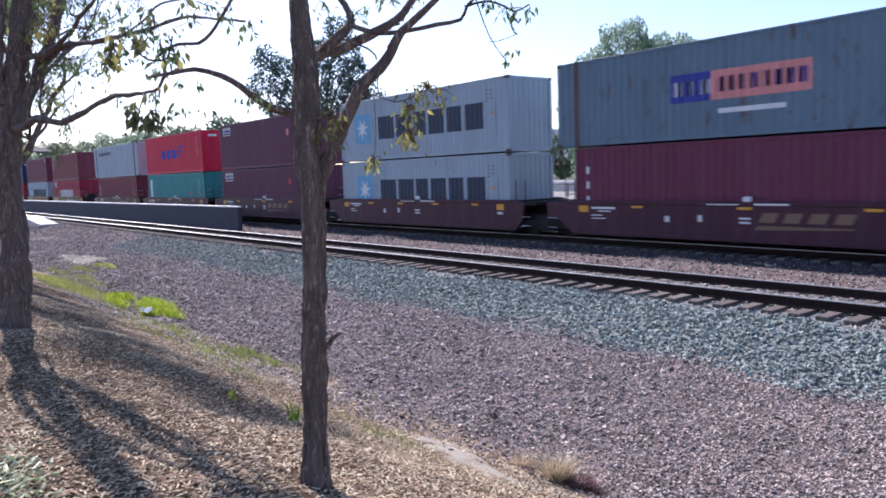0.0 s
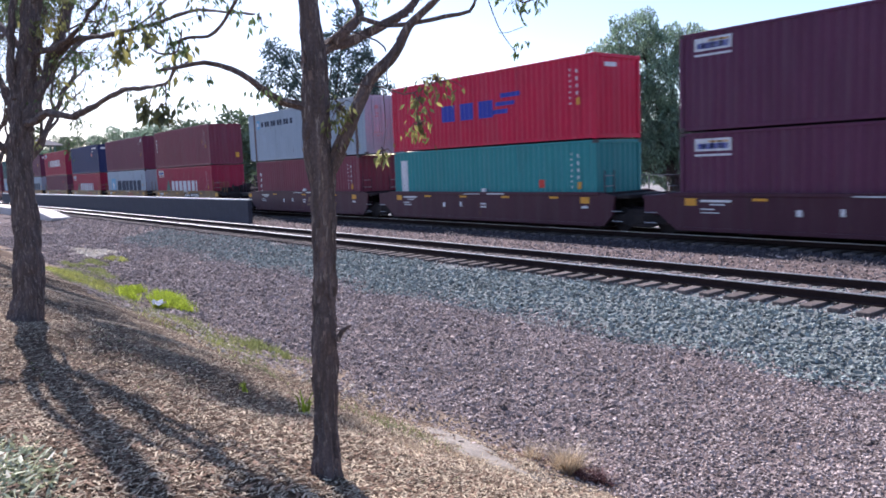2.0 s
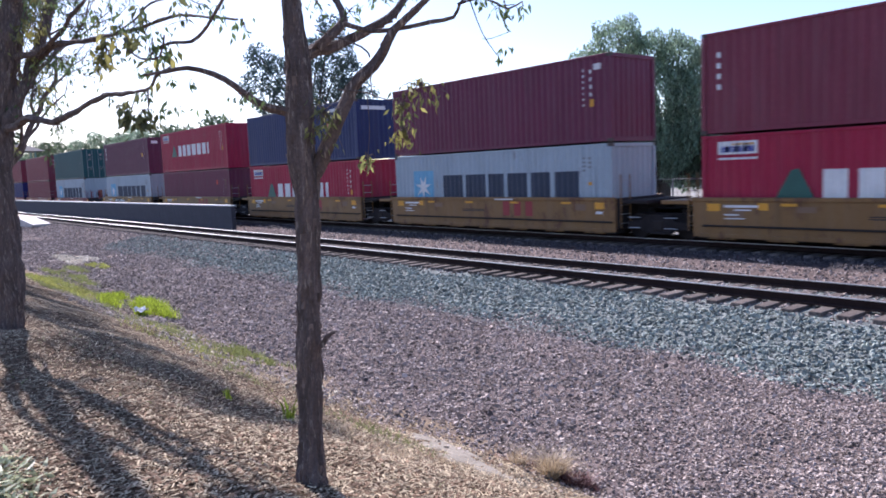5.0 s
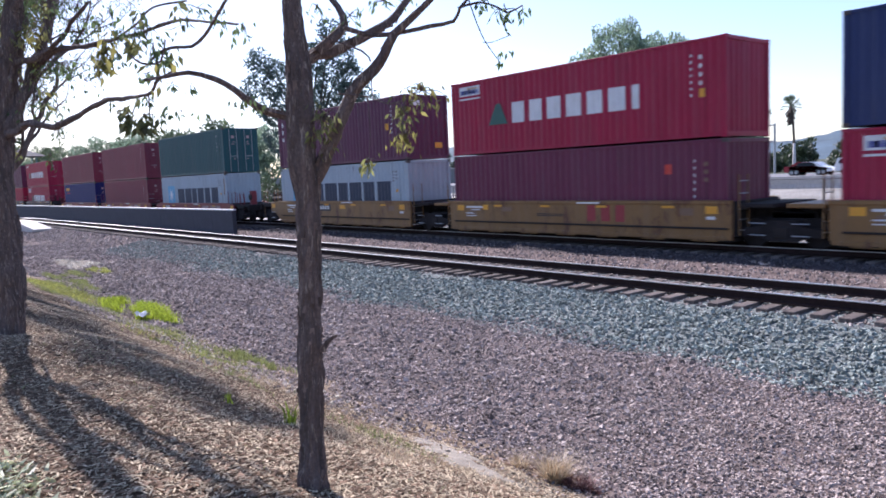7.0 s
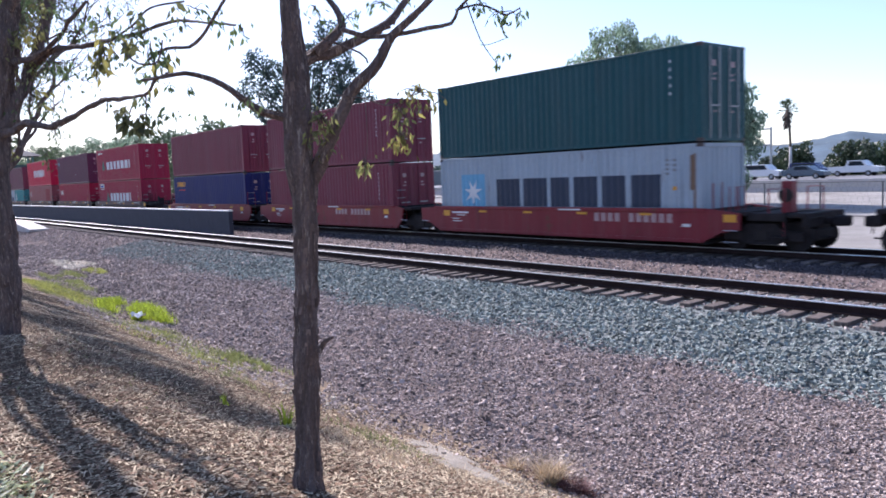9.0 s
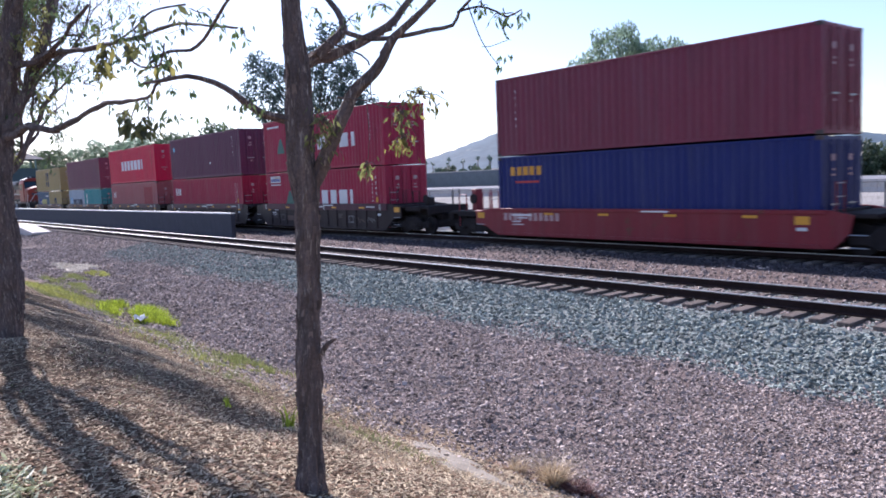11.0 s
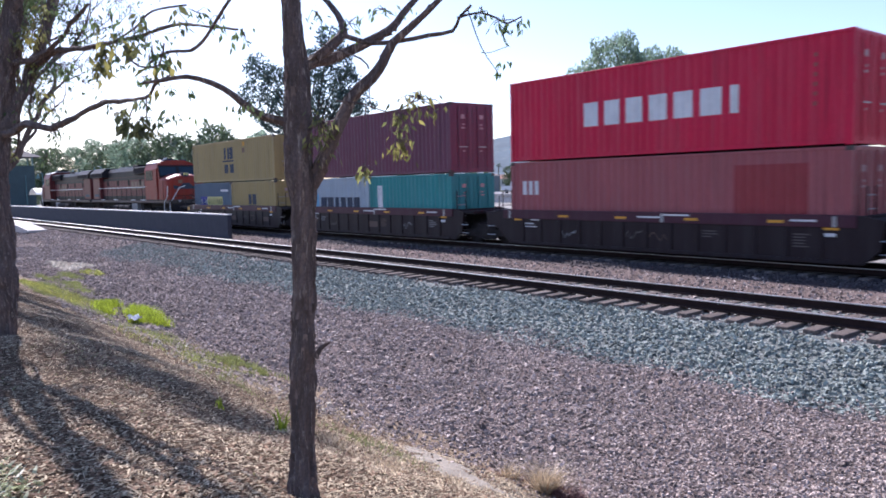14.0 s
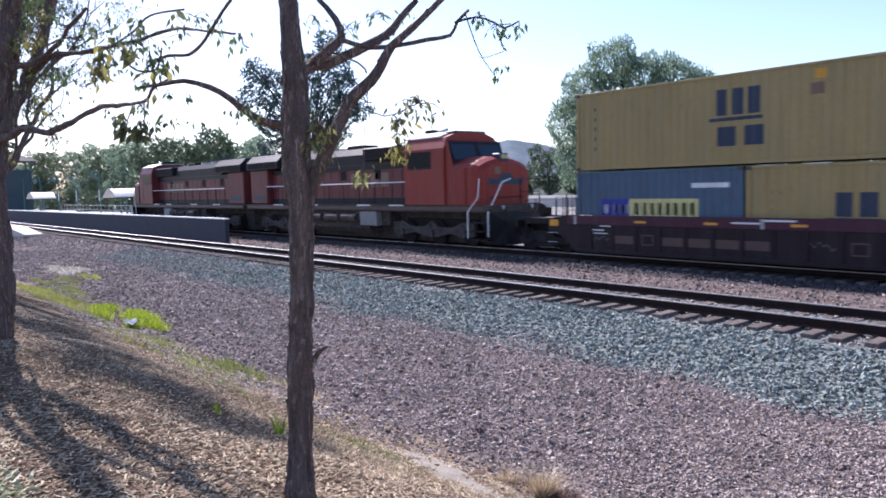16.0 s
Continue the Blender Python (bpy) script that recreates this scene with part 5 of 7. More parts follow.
leaf_cluster(tree_two, (2.49, 0.62, 3.14), 0.08, 0.10, 22, 1)
leaf_cluster(tree_two, (4.23, 0.39, 3.05), 0.09, 0.12, 9, 3)
leaf_cluster(tree_two, (4.29, 0.43, 2.88), 0.09, 0.12, 10, 2)
leaf_cluster(tree_two, (4.32, 0.52, 3.11), 0.09, 0.12, 9, 2)
leaf_cluster(tree_two, (4.38, 0.54, 2.79), 0.09, 0.12, 10, 1)
leaf_cluster(tree_two, (4.43, 0.62, 2.90), 0.09, 0.12, 8, 3)
leaf_cluster(tree_two, (4.17, 0.34, 3.21), 0.09, 0.12, 9, 2)
leaf_cluster(tree_two, (4.00, 0.12, 3.20), 0.09, 0.12, 9, 2)
leaf_cluster(tree_two, (4.10, 0.23, 3.11), 0.09, 0.12, 8, 1)
leaf_cluster(tree_two, (4.47, 0.72, 3.25), 0.09, 0.12, 7, 3)
leaf_cluster(tree_two, (1.97, 0.28, 3.15), 0.09, 0.12, 9, 2)
leaf_cluster(tree_two, (2.09, 0.41, 3.01), 0.09, 0.12, 8, 2)
leaf_cluster(tree_two, (1.93, 0.18, 2.86), 0.09, 0.12, 8, 1)
leaf_cluster(tree_two, (3.30, 0.8, 3.42), 0.08, 0.1, 12, 3)


def limbs_of(tree, start, way, length, radius, depth, r):
    """A forking limb that bends upward, its leaves hung at the tips."""
    p, d = Vector(start), Vector(way).normalized()
    path = [(*p, radius)]
    for k in range(5):
        d = (d + Vector((r.uniform(-0.28, 0.28), r.uniform(-0.28, 0.28), r.uniform(-0.05, 0.2)))).normalized()
        p = p + d * length / 5
        path.append((*p, radius * (1 - 0.13 * (k + 1))))
        if depth and k in (1, 2, 3, 4):
            side = (d + Vector((r.uniform(-1, 1), r.uniform(-1, 1), r.uniform(-0.3, 0.5))) * 0.9).normalized()
            limbs_of(tree, p, side, length * r.uniform(0.45, 0.65), radius * 0.42, depth - 1, r)
    grow(tree, "limb" if radius > 0.02 else "twig", path)
    if depth < 2:
        leaf_cluster(tree, tuple(p), 0.34, 0.3, 58 if depth == 0 else 26, r.choice((0, 2, 2, 3)))


def high_leaves(tree, centre, wide, high, n):
    """A clump of the upper crown: hanging pointed leaves, too many to count."""
    mid = np.array(centre) + rng.normal(0, 0.42, (n, 3)) * np.array([wide, wide, high])
    a, hang = rng.uniform(0, 2 * np.pi, n), rng.uniform(0.2, 1.0, n)
    d = np.stack([np.cos(a) * (1 - 0.7 * hang), np.sin(a) * (1 - 0.7 * hang), -hang], -1)
    d *= (rng.uniform(0.09, 0.15, n) / np.linalg.norm(d, axis=1))[:, None]
    w = np.cross(d, rng.normal(0, 1, (n, 3)))
    w *= (rng.uniform(0.018, 0.028, n) / np.linalg.norm(w, axis=1))[:, None]
    v = np.stack([mid, mid + 0.4 * d + w, mid + d, mid + 0.4 * d - w], 1).reshape(-1, 3)
    tagged(arrays("foliage", v, np.arange(4 * n).reshape(-1, 4), LEAF[2], tree), kind="stuff")


tree_three = thing("young_tree", (-19.5, 3.0, 0.27), "leafy tree of the row with grey bark", "tree", "trees on the bank")
third = random.Random(12)
grow(tree_three, "trunk", ((0, 0, -0.1, 0.22), (0, 0, 0.2, 0.18), (-0.04, 0.0, 1.4, 0.15), (-0.1, 0.02, 2.6, 0.14), (-0.12, 0.05, 3.5, 0.12), (-0.1, 0.25, 4.8, 0.11), (0.0, 0.6, 6.2, 0.09), (0.1, 0.9, 7.6, 0.06)))
for way, start, long, thick in (((0.25, 0.9, 0.9), 2.5, 2.6, 0.085), ((0.2, -0.7, 1.0), 2.7, 2.6, 0.085), ((0.7, 0.1, 1.1), 3.1, 2.8, 0.08), ((-0.7, 0.4, 1.0), 3.3, 2.4, 0.07), ((0.0, 0.15, 1.0), 3.5, 2.4, 0.08)):
    limbs_of(tree_three, (-0.1, 0.03, start), way, long, thick, 2, third)
CROWN = ((2.6, 1.2, 7.6), (1.6, 1.6, 8.4), (0.6, 1.2, 8.8), (-0.7, 1.4, 8.5), (-1.9, 1.2, 7.8), (3.3, 1.5, 8.2), (1.2, 1.0, 7.7), (-0.4, 1.9, 7.9), (2.2, 2.0, 9.0), (0.2, 1.5, 9.4), (-3.0, 1.5, 8.0), (-4.0, 1.6, 7.4))
for x, y, z in CROWN:
    grow(tree_three, "twig", ((0.05, 0.75, 6.9, 0.03), (0.5 * x, 0.4 + 0.5 * y, 0.5 * (6.9 + z), 0.022), (x, y, z, 0.01)))
    high_leaves(tree_three, (x, y, z), 0.9, 0.5, 820)
copy_thing(tree_three, pose(-28.6, 3.4, 0.15, 0, 0, 12))

# ---------------------------------------------------------------- the bank and the ballast
tagged(scattered("pink_gravel", 52000, in_strip(-66, -0.5, 5.2, 10.5, 0.35, 2.0), (0.022, 0.05), PINK_STONE, "", ""), "loose pinkish crushed stone beside the track", "gravel")
tagged(scattered("pink_gravel", 17000, in_strip(-48, -5, 5.3, 10.5, 0.4, 0.7), (0.045, 0.095), PINK_STONE, "", ""), "larger pieces of pinkish crushed stone", "gravel")
tagged(scattered("pink_gravel", 46000, in_strip(-26, -0.5, 5.2, 10.4, 0.35, 1.7), (0.02, 0.045), PINK_STONE, "", ""), "fine pinkish crushed stone beside the track", "gravel")
tagged(scattered("grey_ballast", 21000, in_strip(-40, -0.5, 10.1, 12.7, 0.4, 1.25), (0.045, 0.09), GREY_STONE, "", ""), "loose blue-grey crushed stone below the sleepers", "ballast")
tagged(scattered("far_gravel", 7000, in_strip(-75, -24, 10.1, 12.7, 0.4, 0.8), (0.05, 0.09), PINK_STONE, "", ""), "mauve crushed stone beside the far stretch of track", "gravel")
tagged(scattered("track_ballast", 12000, in_strip(-62, -1, 12.6, 16.3, 0.1, 1.4), (0.045, 0.085), PINK_STONE, "", "", sink=0.4), "crushed stone between and beside the rails", "ballast")
tagged(scattered("far_ballast", 6500, in_strip(-60, -2, 16.3, 18.7, 0.3, 1.3), (0.045, 0.085), PINK_STONE, "", ""), "pinkish crushed stone between the tracks", "ballast")
# darkened stones laid along the strip that the train shades
tagged(scattered("bed_ballast", 6000, in_strip(-60, -2, 18.6, 20.4, 0.15, 1.3), (0.045, 0.085), SHADED_BED_STONE, "", ""), "dark oil-stained crushed stone beside the far track", "ballast")
tagged(scattered("bark_mulch", 24000, in_strip(-30, -1.2, -0.4, 5.0, 0.35, 2.2), (0.015, 0.05), CHIP, "", "", squash=(1, 0.5, 0.2), sink=0.1, tilt=0.7), "dry bark chips and twigs covering the bank", "mulch")


def fibres(name, n, spot, long, wide, material, label, category):
    """Straw and slivers of bark lying loose, each a shallow ridge."""
    xy = spot(n)
    l, w = rng.uniform(*long, n) * 0.5, rng.uniform(*wide, n) * 0.5
    a, rise = rng.uniform(0, 2 * np.pi, n), rng.normal(0, 0.16, n)
    z = ground_z(xy[:, 0], xy[:, 1]) + rng.uniform(0.004, 0.024, n)
    mid = np.stack([xy[:, 0], xy[:, 1], z], -1)
    d = np.stack([np.cos(a) * l, np.sin(a) * l, rise * l], -1)
    s = np.stack([-np.sin(a) * w, np.cos(a) * w, 0 * w - 0.4 * w], -1)
    u = s * np.array([-1, -1, 1])
    v = np.stack([mid - d + s, mid + d + s, mid - d, mid + d, mid - d + u, mid + d + u], 1).reshape(-1, 3)
    f = (np.array([(0, 1, 3, 2), (2, 3, 5, 4)])[None] + 6 * np.arange(n)[:, None, None]).reshape(-1, 4)
    return tagged(arrays(name, v, f, material), label, category, "", "stuff")


fibres("leaf_litter", 108000, in_strip(-30, -1.2, -0.4, 5.0, 0.4, 2.2), (0.015, 0.055), (0.004, 0.013), LITTER, "pale straw and dead leaves strewn over the mulch", "leaf litter")
fibres("bark_slivers", 38000, in_strip(-30, -1.2, -0.4, 5.0, 0.4, 2.2), (0.02, 0.065), (0.008, 0.022), CHIP, "reddish brown slivers of bark on the bank", "mulch")

fibres("leaf_litter", 34000, in_strip(10, -1.2, -0.6, 4.9, 0.5, 2.0), (0.025, 0.075), (0.007, 0.02), LITTER, "straw and dead leaves thinning out along the bank", "leaf litter")
fibres("leaf_litter", 9000, in_strip(-28, 4, -2.4, 0.0, 0.8, 1.6), (0.025, 0.07), (0.007, 0.018), LITTER, "straw thinning out at the top of the bank", "leaf litter")
tagged(scattered("bark_mulch", 9000, in_strip(-14, 9, -5, 5.2, 0.6), (0.022, 0.075), CHIP, "", "", squash=(1, 0.5, 0.2), sink=0.1, tilt=0.7), "thin scatter of bark chips on the bank", "mulch")
tagged(scattered("pink_gravel", 9000, in_strip(-3, 9, 5.2, 10.4, 0.4), (0.022, 0.055), PINK_STONE, "", ""), "thin scatter of pinkish crushed stone", "gravel")


def blades(name, n, spot, tall, wide, material, label, category, kind="stuff", lean=0.35):
    xy = spot(n)
    h, w = rng.uniform(tall * 0.4, tall, n), rng.uniform(0.5, 1.0, n) * wide
    a, l = rng.uniform(0, 2 * np.pi, n), rng.normal(0, lean, (n, 2)) * h[:, None]
    base = np.stack([xy[:, 0], xy[:, 1], ground_z(xy[:, 0], xy[:, 1]) - 0.01], -1)
    side = np.stack([np.cos(a) * w, np.sin(a) * w, 0 * w], -1)
    mid = base + np.stack([l[:, 0] * 0.35, l[:, 1] * 0.35, h * 0.6], -1)
    tip = base + np.stack([l[:, 0], l[:, 1], h * 0.95], -1)
    v = np.stack([base - side, base + side, mid + side * 0.7, mid - side * 0.7, tip + side * 0.08, tip - side * 0.08], 1).reshape(-1, 3)
    f = (np.array([(0, 1, 2, 3), (3, 2, 4, 5)])[None] + 6 * np.arange(n)[:, None, None]).reshape(-1, 4)
    return tagged(arrays(name, v, f, material), label, category, "", kind)


def patch(cx, cy, rx, ry):
    def spot(n):
        a, r = rng.uniform(0, 2 * np.pi, n), np.sqrt(rng.uniform(0, 1, n)) * (0.8 + 0.35 * np.sin(3 * rng.uniform(0, 6.28, n)))
        return np.stack([cx + rx * r * np.cos(a), cy + ry * r * np.sin(a)], -1)
    return spot


def clumps(cx, cy, rx, ry, count):
    """Uneven clumps strewn over an oval."""
    def spot(n):
        a, r = rng.uniform(0, 2 * np.pi, count), np.sqrt(rng.uniform(0, 1, count))
        mid = np.stack([cx + rx * r * np.cos(a), cy + ry * r * np.sin(a)], -1)
        size = rng.uniform(0.06, 0.2, count)[:, None] * np.array([rx, ry])
        pick = rng.integers(0, count, n)
        return mid[pick] + rng.normal(0, 1, (n, 2)) * size[pick]
    return spot


blades("grass", 4400, clumps(-19.0, 5.5, 2.0, 0.45, 16), 0.24, 0.010, GRASS, "bright green grass at the foot of the bank", "grass")
blades("grass", 4200, clumps(-26.5, 5.6, 4.0, 0.7, 13), 0.13, 0.009, WEED, "thin yellowish green grass along the ditch", "grass")
blades("grass", 3000, clumps(-24.0, 4.9, 6.0, 0.6, 17), 0.11, 0.010, WEED, "thin yellowish green grass along the ditch", "grass")
blades("grass", 1300, clumps(-14.0, 4.7, 3.6, 0.6, 12), 0.10, 0.008, WEED, "thin yellowish green grass along the ditch", "grass")
blades("grass", 220, clumps(-11.6, 5.2, 1.3, 0.3, 9), 0.13, 0.008, WEED, "thin yellowish green grass along the ditch", "grass")
blades("grass", 350, clumps(-8.9, 4.1, 1.6, 0.5, 9), 0.09, 0.007, WEED, "sparse weeds on bare soil", "weeds")
blades("grass", 500, patch(-6.2, 4.15, 0.9, 0.3), 0.08, 0.006, WEED, "sparse weeds on bare soil", "weeds")
tagged(scattered("pink_gravel", 7000, clumps(-15.5, 4.75, 9.5, 0.55, 110), (0.02, 0.06), PINK_STONE, "", ""), "stray stones strewn up the foot of the bank", "gravel")
tagged(scattered("grit", 260, clumps(-13.0, 4.7, 5.5, 0.6, 60), (0.03, 0.08), WHITE_GRIT, "", ""), "scattered whitish stones on the bank", "gravel")
blades("grass", 3200, clumps(-24.2, 4.9, 3.2, 0.5, 26), 0.15, 0.010, DITCH_GRASS, "yellow-green grass along the ditch", "grass")
blades("grass", 1100, clumps(-13.2, 4.5, 3.2, 0.55, 30), 0.10, 0.008, DITCH_GRASS, "thin olive weeds among stones", "weeds")
blades("grass", 700, clumps(-11.6, 5.2, 0.9, 0.25, 8), 0.14, 0.009, WEED, "thin olive weeds among stones", "weeds")
blades("grass", 1200, clumps(-29.6, 7.4, 1.2, 0.3, 10), 0.13, 0.010, DITCH_GRASS, "yellow-green grass beside the whitish grit", "grass")
blades("grass", 900, patch(-29.2, 6.6, 1.6, 0.25), 0.14, 0.010, WEED, "thin yellowish green grass along the ditch", "grass")
blades("dry_grass", 520, clumps(-4.68, 4.98, 0.10, 0.12, 5), 0.34, 0.004, DRY_GRASS, "dry tan grass tuft at the gravel's edge", "grass", lean=0.75)
blades("dry_grass", 160, clumps(-5.12, 4.95, 0.14, 0.1, 4), 0.22, 0.004, DRY_GRASS, "thin dry grass tuft at the gravel's edge", "grass", lean=0.75)
blades("red_weed", 500, clumps(-4.45, 5.1, 0.3, 0.12, 9), 0.12, 0.006, RED_WEED, "low reddish brown weeds at the gravel's edge", "weeds", lean=0.9)
blades("dry_grass", 220, patch(-5.0, 5.05, 0.35, 0.15), 0.10, 0.005, RED_WEED, "low dry grass at the gravel's edge", "grass", lean=0.6)
blades("dry_grass", 900, clumps(-5.9, 3.9, 1.1, 0.5, 14), 0.08, 0.005, DRY_GRASS, "thin dry grass on bare soil", "grass", lean=0.7)
blades("dry_grass", 700, clumps(-8.5, 4.3, 1.8, 0.5, 12), 0.08, 0.005, DRY_GRASS, "thin dry grass on bare soil", "grass", lean=0.7)
blades("sprig", 420, clumps(-7.5, 2.8, 3.6, 1.6, 60), 0.05, 0.006, WEED, "tiny green sprigs among the mulch", "weeds", lean=0.8)
blades("sprout", 16, patch(-6.4, 3.2, 0.06, 0.06), 0.28, 0.014, GRASS, "single green weed beside the trunk", "weed")
blades("sprout", 14, patch(-7.15, 2.9, 0.06, 0.06), 0.16, 0.012, GRASS, "small green weed in the mulch", "weed")
blades("ground_cover", 800, patch(-4.6, 0.48, 0.6, 0.3), 0.06, 0.026, PALE_LEAF, "low shiny-leaved plants at the top of the bank", "plants", lean=0.8)

PALE_SOIL = surface("pale_dry_soil", (0.325, 0.285, 0.225), rough=0.95, vary=0.3, big=3, fine=24, stain=(0.24, 0.185, 0.14), stain_at=0.6, bump=0.02, bump_scale=20)


def soil_sheet(name, cx, cy, rx, ry, material, label):
    s = Shape()
    n, rings = 36, 6
    pts = [(cx, cy, float(ground_z(np.float64(cx), np.float64(cy))) + 0.024)]
    for k in range(1, rings + 1):
        for i in range(n):
            a = 2 * math.pi * i / n
            r = k / rings * (1 + 0.22 * math.sin(3 * a + cx) + 0.12 * math.sin(7 * a))
            x, y = cx + rx * r * math.cos(a), cy + ry * r * math.sin(a)
            pts.append((x, y, float(ground_z(np.float64(x), np.float64(y))) + (0.024 if k < rings - 1 else 0.010 if k < rings else -0.02)))
    f = [(0, 1 + i, 1 + (i + 1) % n) for i in range(n)]
    for k in range(rings - 1):
        b = 1 + k * n
        f += [(b + i, b + n + i, b + n + (i + 1) % n, b + (i + 1) % n) for i in range(n)]
    s.add(pts, f)
    setting(name, s, material, label, "soil", smooth=True)


for cx, cy, rx, ry in ((-6.15, 4.66, 0.36, 0.2), (-5.7, 4.54, 0.46, 0.24), (-5.2, 4.36, 0.42, 0.2), (-4.75, 4.3, 0.3, 0.12)):
    soil_sheet("bare_soil", cx, cy, rx, ry, PALE_SOIL, "pale dry soil washed along the gravel's edge")
fibres("leaf_litter", 3400, clumps(-5.6, 4.4, 1.2, 0.5, 44), (0.015, 0.05), (0.004, 0.012), LITTER, "straw blown over the bare soil", "leaf litter")
fibres("bark_slivers", 1500, clumps(-5.9, 4.5, 1.3, 0.55, 30), (0.02, 0.06), (0.008, 0.02), CHIP, "slivers of bark on the bare soil", "mulch")
tagged(scattered("pink_gravel", 900, clumps(-6.5, 4.95, 1.5, 0.2, 26), (0.015, 0.04), PINK_STONE, "", ""), "stray stones at the gravel's edge", "gravel")
tagged(scattered("soil_crumbs", 1600, clumps(-5.3, 4.4, 1.3, 0.35, 14), (0.012, 0.035), PALE_SOIL, "", ""), "dry crumbs of soil and grit", "soil")
tagged(scattered("bark_mulch", 1200, clumps(-5.8, 3.9, 1.6, 0.5, 18), (0.02, 0.05), CHIP, "", "", squash=(1, 0.5, 0.25), sink=0.1, tilt=0.7), "bark chips strewn over the bare soil", "mulch")
tagged(scattered("grit", 3600, clumps(-33.4, 7.6, 2.0, 0.75, 16), (0.05, 0.11), WHITE_GRIT, "", ""), "whitish grit scattered on the gravel", "gravel")
paper = thing("litter", (-17.2, 5.15, -0.42), "crumpled white paper litter in the grass", "litter")
crumple = Shape()
for i in range(5):
    for j in range(4):
        crumple.v.append((i * 0.11 - 0.22, j * 0.08 - 0.12 + 0.04 * math.sin(3 * i), 0.03 + 0.05 * (math.sin(2.3 * i + 1.7 * j) + 1)))
crumple.f += [(4 * i + j, 4 * i + 4 + j, 4 * i + 5 + j, 4 * i + 1 + j) for i in range(4) for j in range(3)]
part("sheet", crumple, MARK["white"], paper)

# ---------------------------------------------------------------- walls, platforms, station
DARK_WALL = surface("dark_slate_concrete", (0.05, 0.055, 0.075), rough=0.85, vary=0.25, big=0.7, fine=9, stain=(0.09, 0.09, 0.1), bump=0.004)
wall = thing("wall_between_tracks", (0, 17.6, 0), "low dark concrete wall with a pale coping between the tracks", "wall", "", "structure")
for k in range(30):
    x1 = -40.5 - 3.0 * k
    part("wall_panel", lambda: Shape().box(-2.985, 0, -0.12, 0.12, -0.5, 0.94, 0.01), DARK_WALL, wall, key="wallpanel").location.x = x1
    # white paint in place of sunlight catching the wall's top edge
    part("coping", lambda: Shape().box(-2.995, 0.0, -0.14, 0.14, 0.94, 1.01, 0.01), MARK["white"], wall, key="coping").location.x = x1
near_platform = thing("platform", (0, 0, 0), "low pale concrete platform with a ramped end", "platform", "", "structure")
part("slab", Shape().prism([(-240, -0.6), (-64, -0.6), (-60.5, -0.35), (-60.5, -0.2), (-66, 0.16), (-240, 0.16)], 11.1, 12.35), CONCRETE, near_platform)
part("edge_strip", Shape().box(-240, -66, 11.95, 12.3, 0.163, 0.172), MARK["yellow"], near_platform)
far_platform = thing("platform", (0, 0, 0), "pale concrete platform beyond the far track", "platform", "", "structure")
part("slab", Shape().box(-260, -70, 24.2, 29.5, -0.6, 0.3, 0.02), CONCRETE, far_platform)
part("ramp", Shape().prism([(-70, -0.6), (-58, -0.6), (-70, 0.3)], 24.2, 29.5), CONCRETE, far_platform)
STATION_GREEN = surface("station_green_paint", (0.12, 0.24, 0.24), rough=0.5, vary=0.15, big=2, fine=12)
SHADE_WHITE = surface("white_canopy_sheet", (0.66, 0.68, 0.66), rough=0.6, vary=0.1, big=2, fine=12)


def station_lamp(x, y):
    lamp = thing("station_lamp", (x, y, 0.3), "green station lamp post with a hanging bell shade", "street lamp", "station lamps")
    part("pole", lambda: Shape().tube([(0, 0, 0, 0.11), (0, 0, 0.5, 0.075), (0, 0, 5.2, 0.055)], 10), STATION_GREEN, lamp, key="lamppole", smooth=True)
    part("arm", lambda: Shape().tube([(0, 0, 5.1, 0.04), (-0.5, -0.1, 5.35, 0.035), (-1.9, -0.3, 5.2, 0.03)], 8), STATION_GREEN, lamp, key="lamparm", smooth=True)
    part("shade", lambda: Shape().tube([(-1.85, -0.3, 5.2, 0.05), (-1.85, -0.3, 4.95, 0.12), (-1.85, -0.3, 4.55, 0.34), (-1.85, -0.3, 4.5, 0.36)], 14), STATION_GREEN, lamp, key="lampshade", smooth=True)
    part("banner", lambda: Shape().box(-0.55, -0.1, -0.02, 0.02, 1.5, 2.9), SHADE_WHITE, lamp, "plain white banner", key="lampbanner")


def canopy(x, y, size):
    c = thing("platform_canopy", (x, y, 0.3), "white curved platform canopy on green posts", "canopy", "platform canopies")
    s = Shape()
    n = 10
    for i in range(n + 1):
        a = -1 + 2 * i / n
        for j in (-1.6, 1.6):
            s.v.append((a * size, j, 2.9 - 0.9 * a * a))
        for j in (-1.6, 1.6):
            s.v.append((a * size, j, 2.8 - 0.9 * a * a))
    for i in range(n):
        b = 4 * i
        s.f += [(b, b + 4, b + 5, b + 1), (b + 2, b + 3, b + 7, b + 6), (b, b + 2, b + 6, b + 4), (b + 1, b + 5, b + 7, b + 3)]
    part("roof_sheet", s, SHADE_WHITE, c)
    for sx in (-0.5, 0.5):
        part("post", Shape().tube([(sx * size, 0, 0, 0.08), (sx * size, 0, 2.7, 0.06)], 8), STATION_GREEN, c)
    part("bench", Shape().box(-0.8, 0.8, 0.4, 0.85, 0.4, 0.46, 0.01).box(-0.8, 0.8, 0.8, 0.86, 0.46, 0.9, 0.01), STATION_GREEN, c)


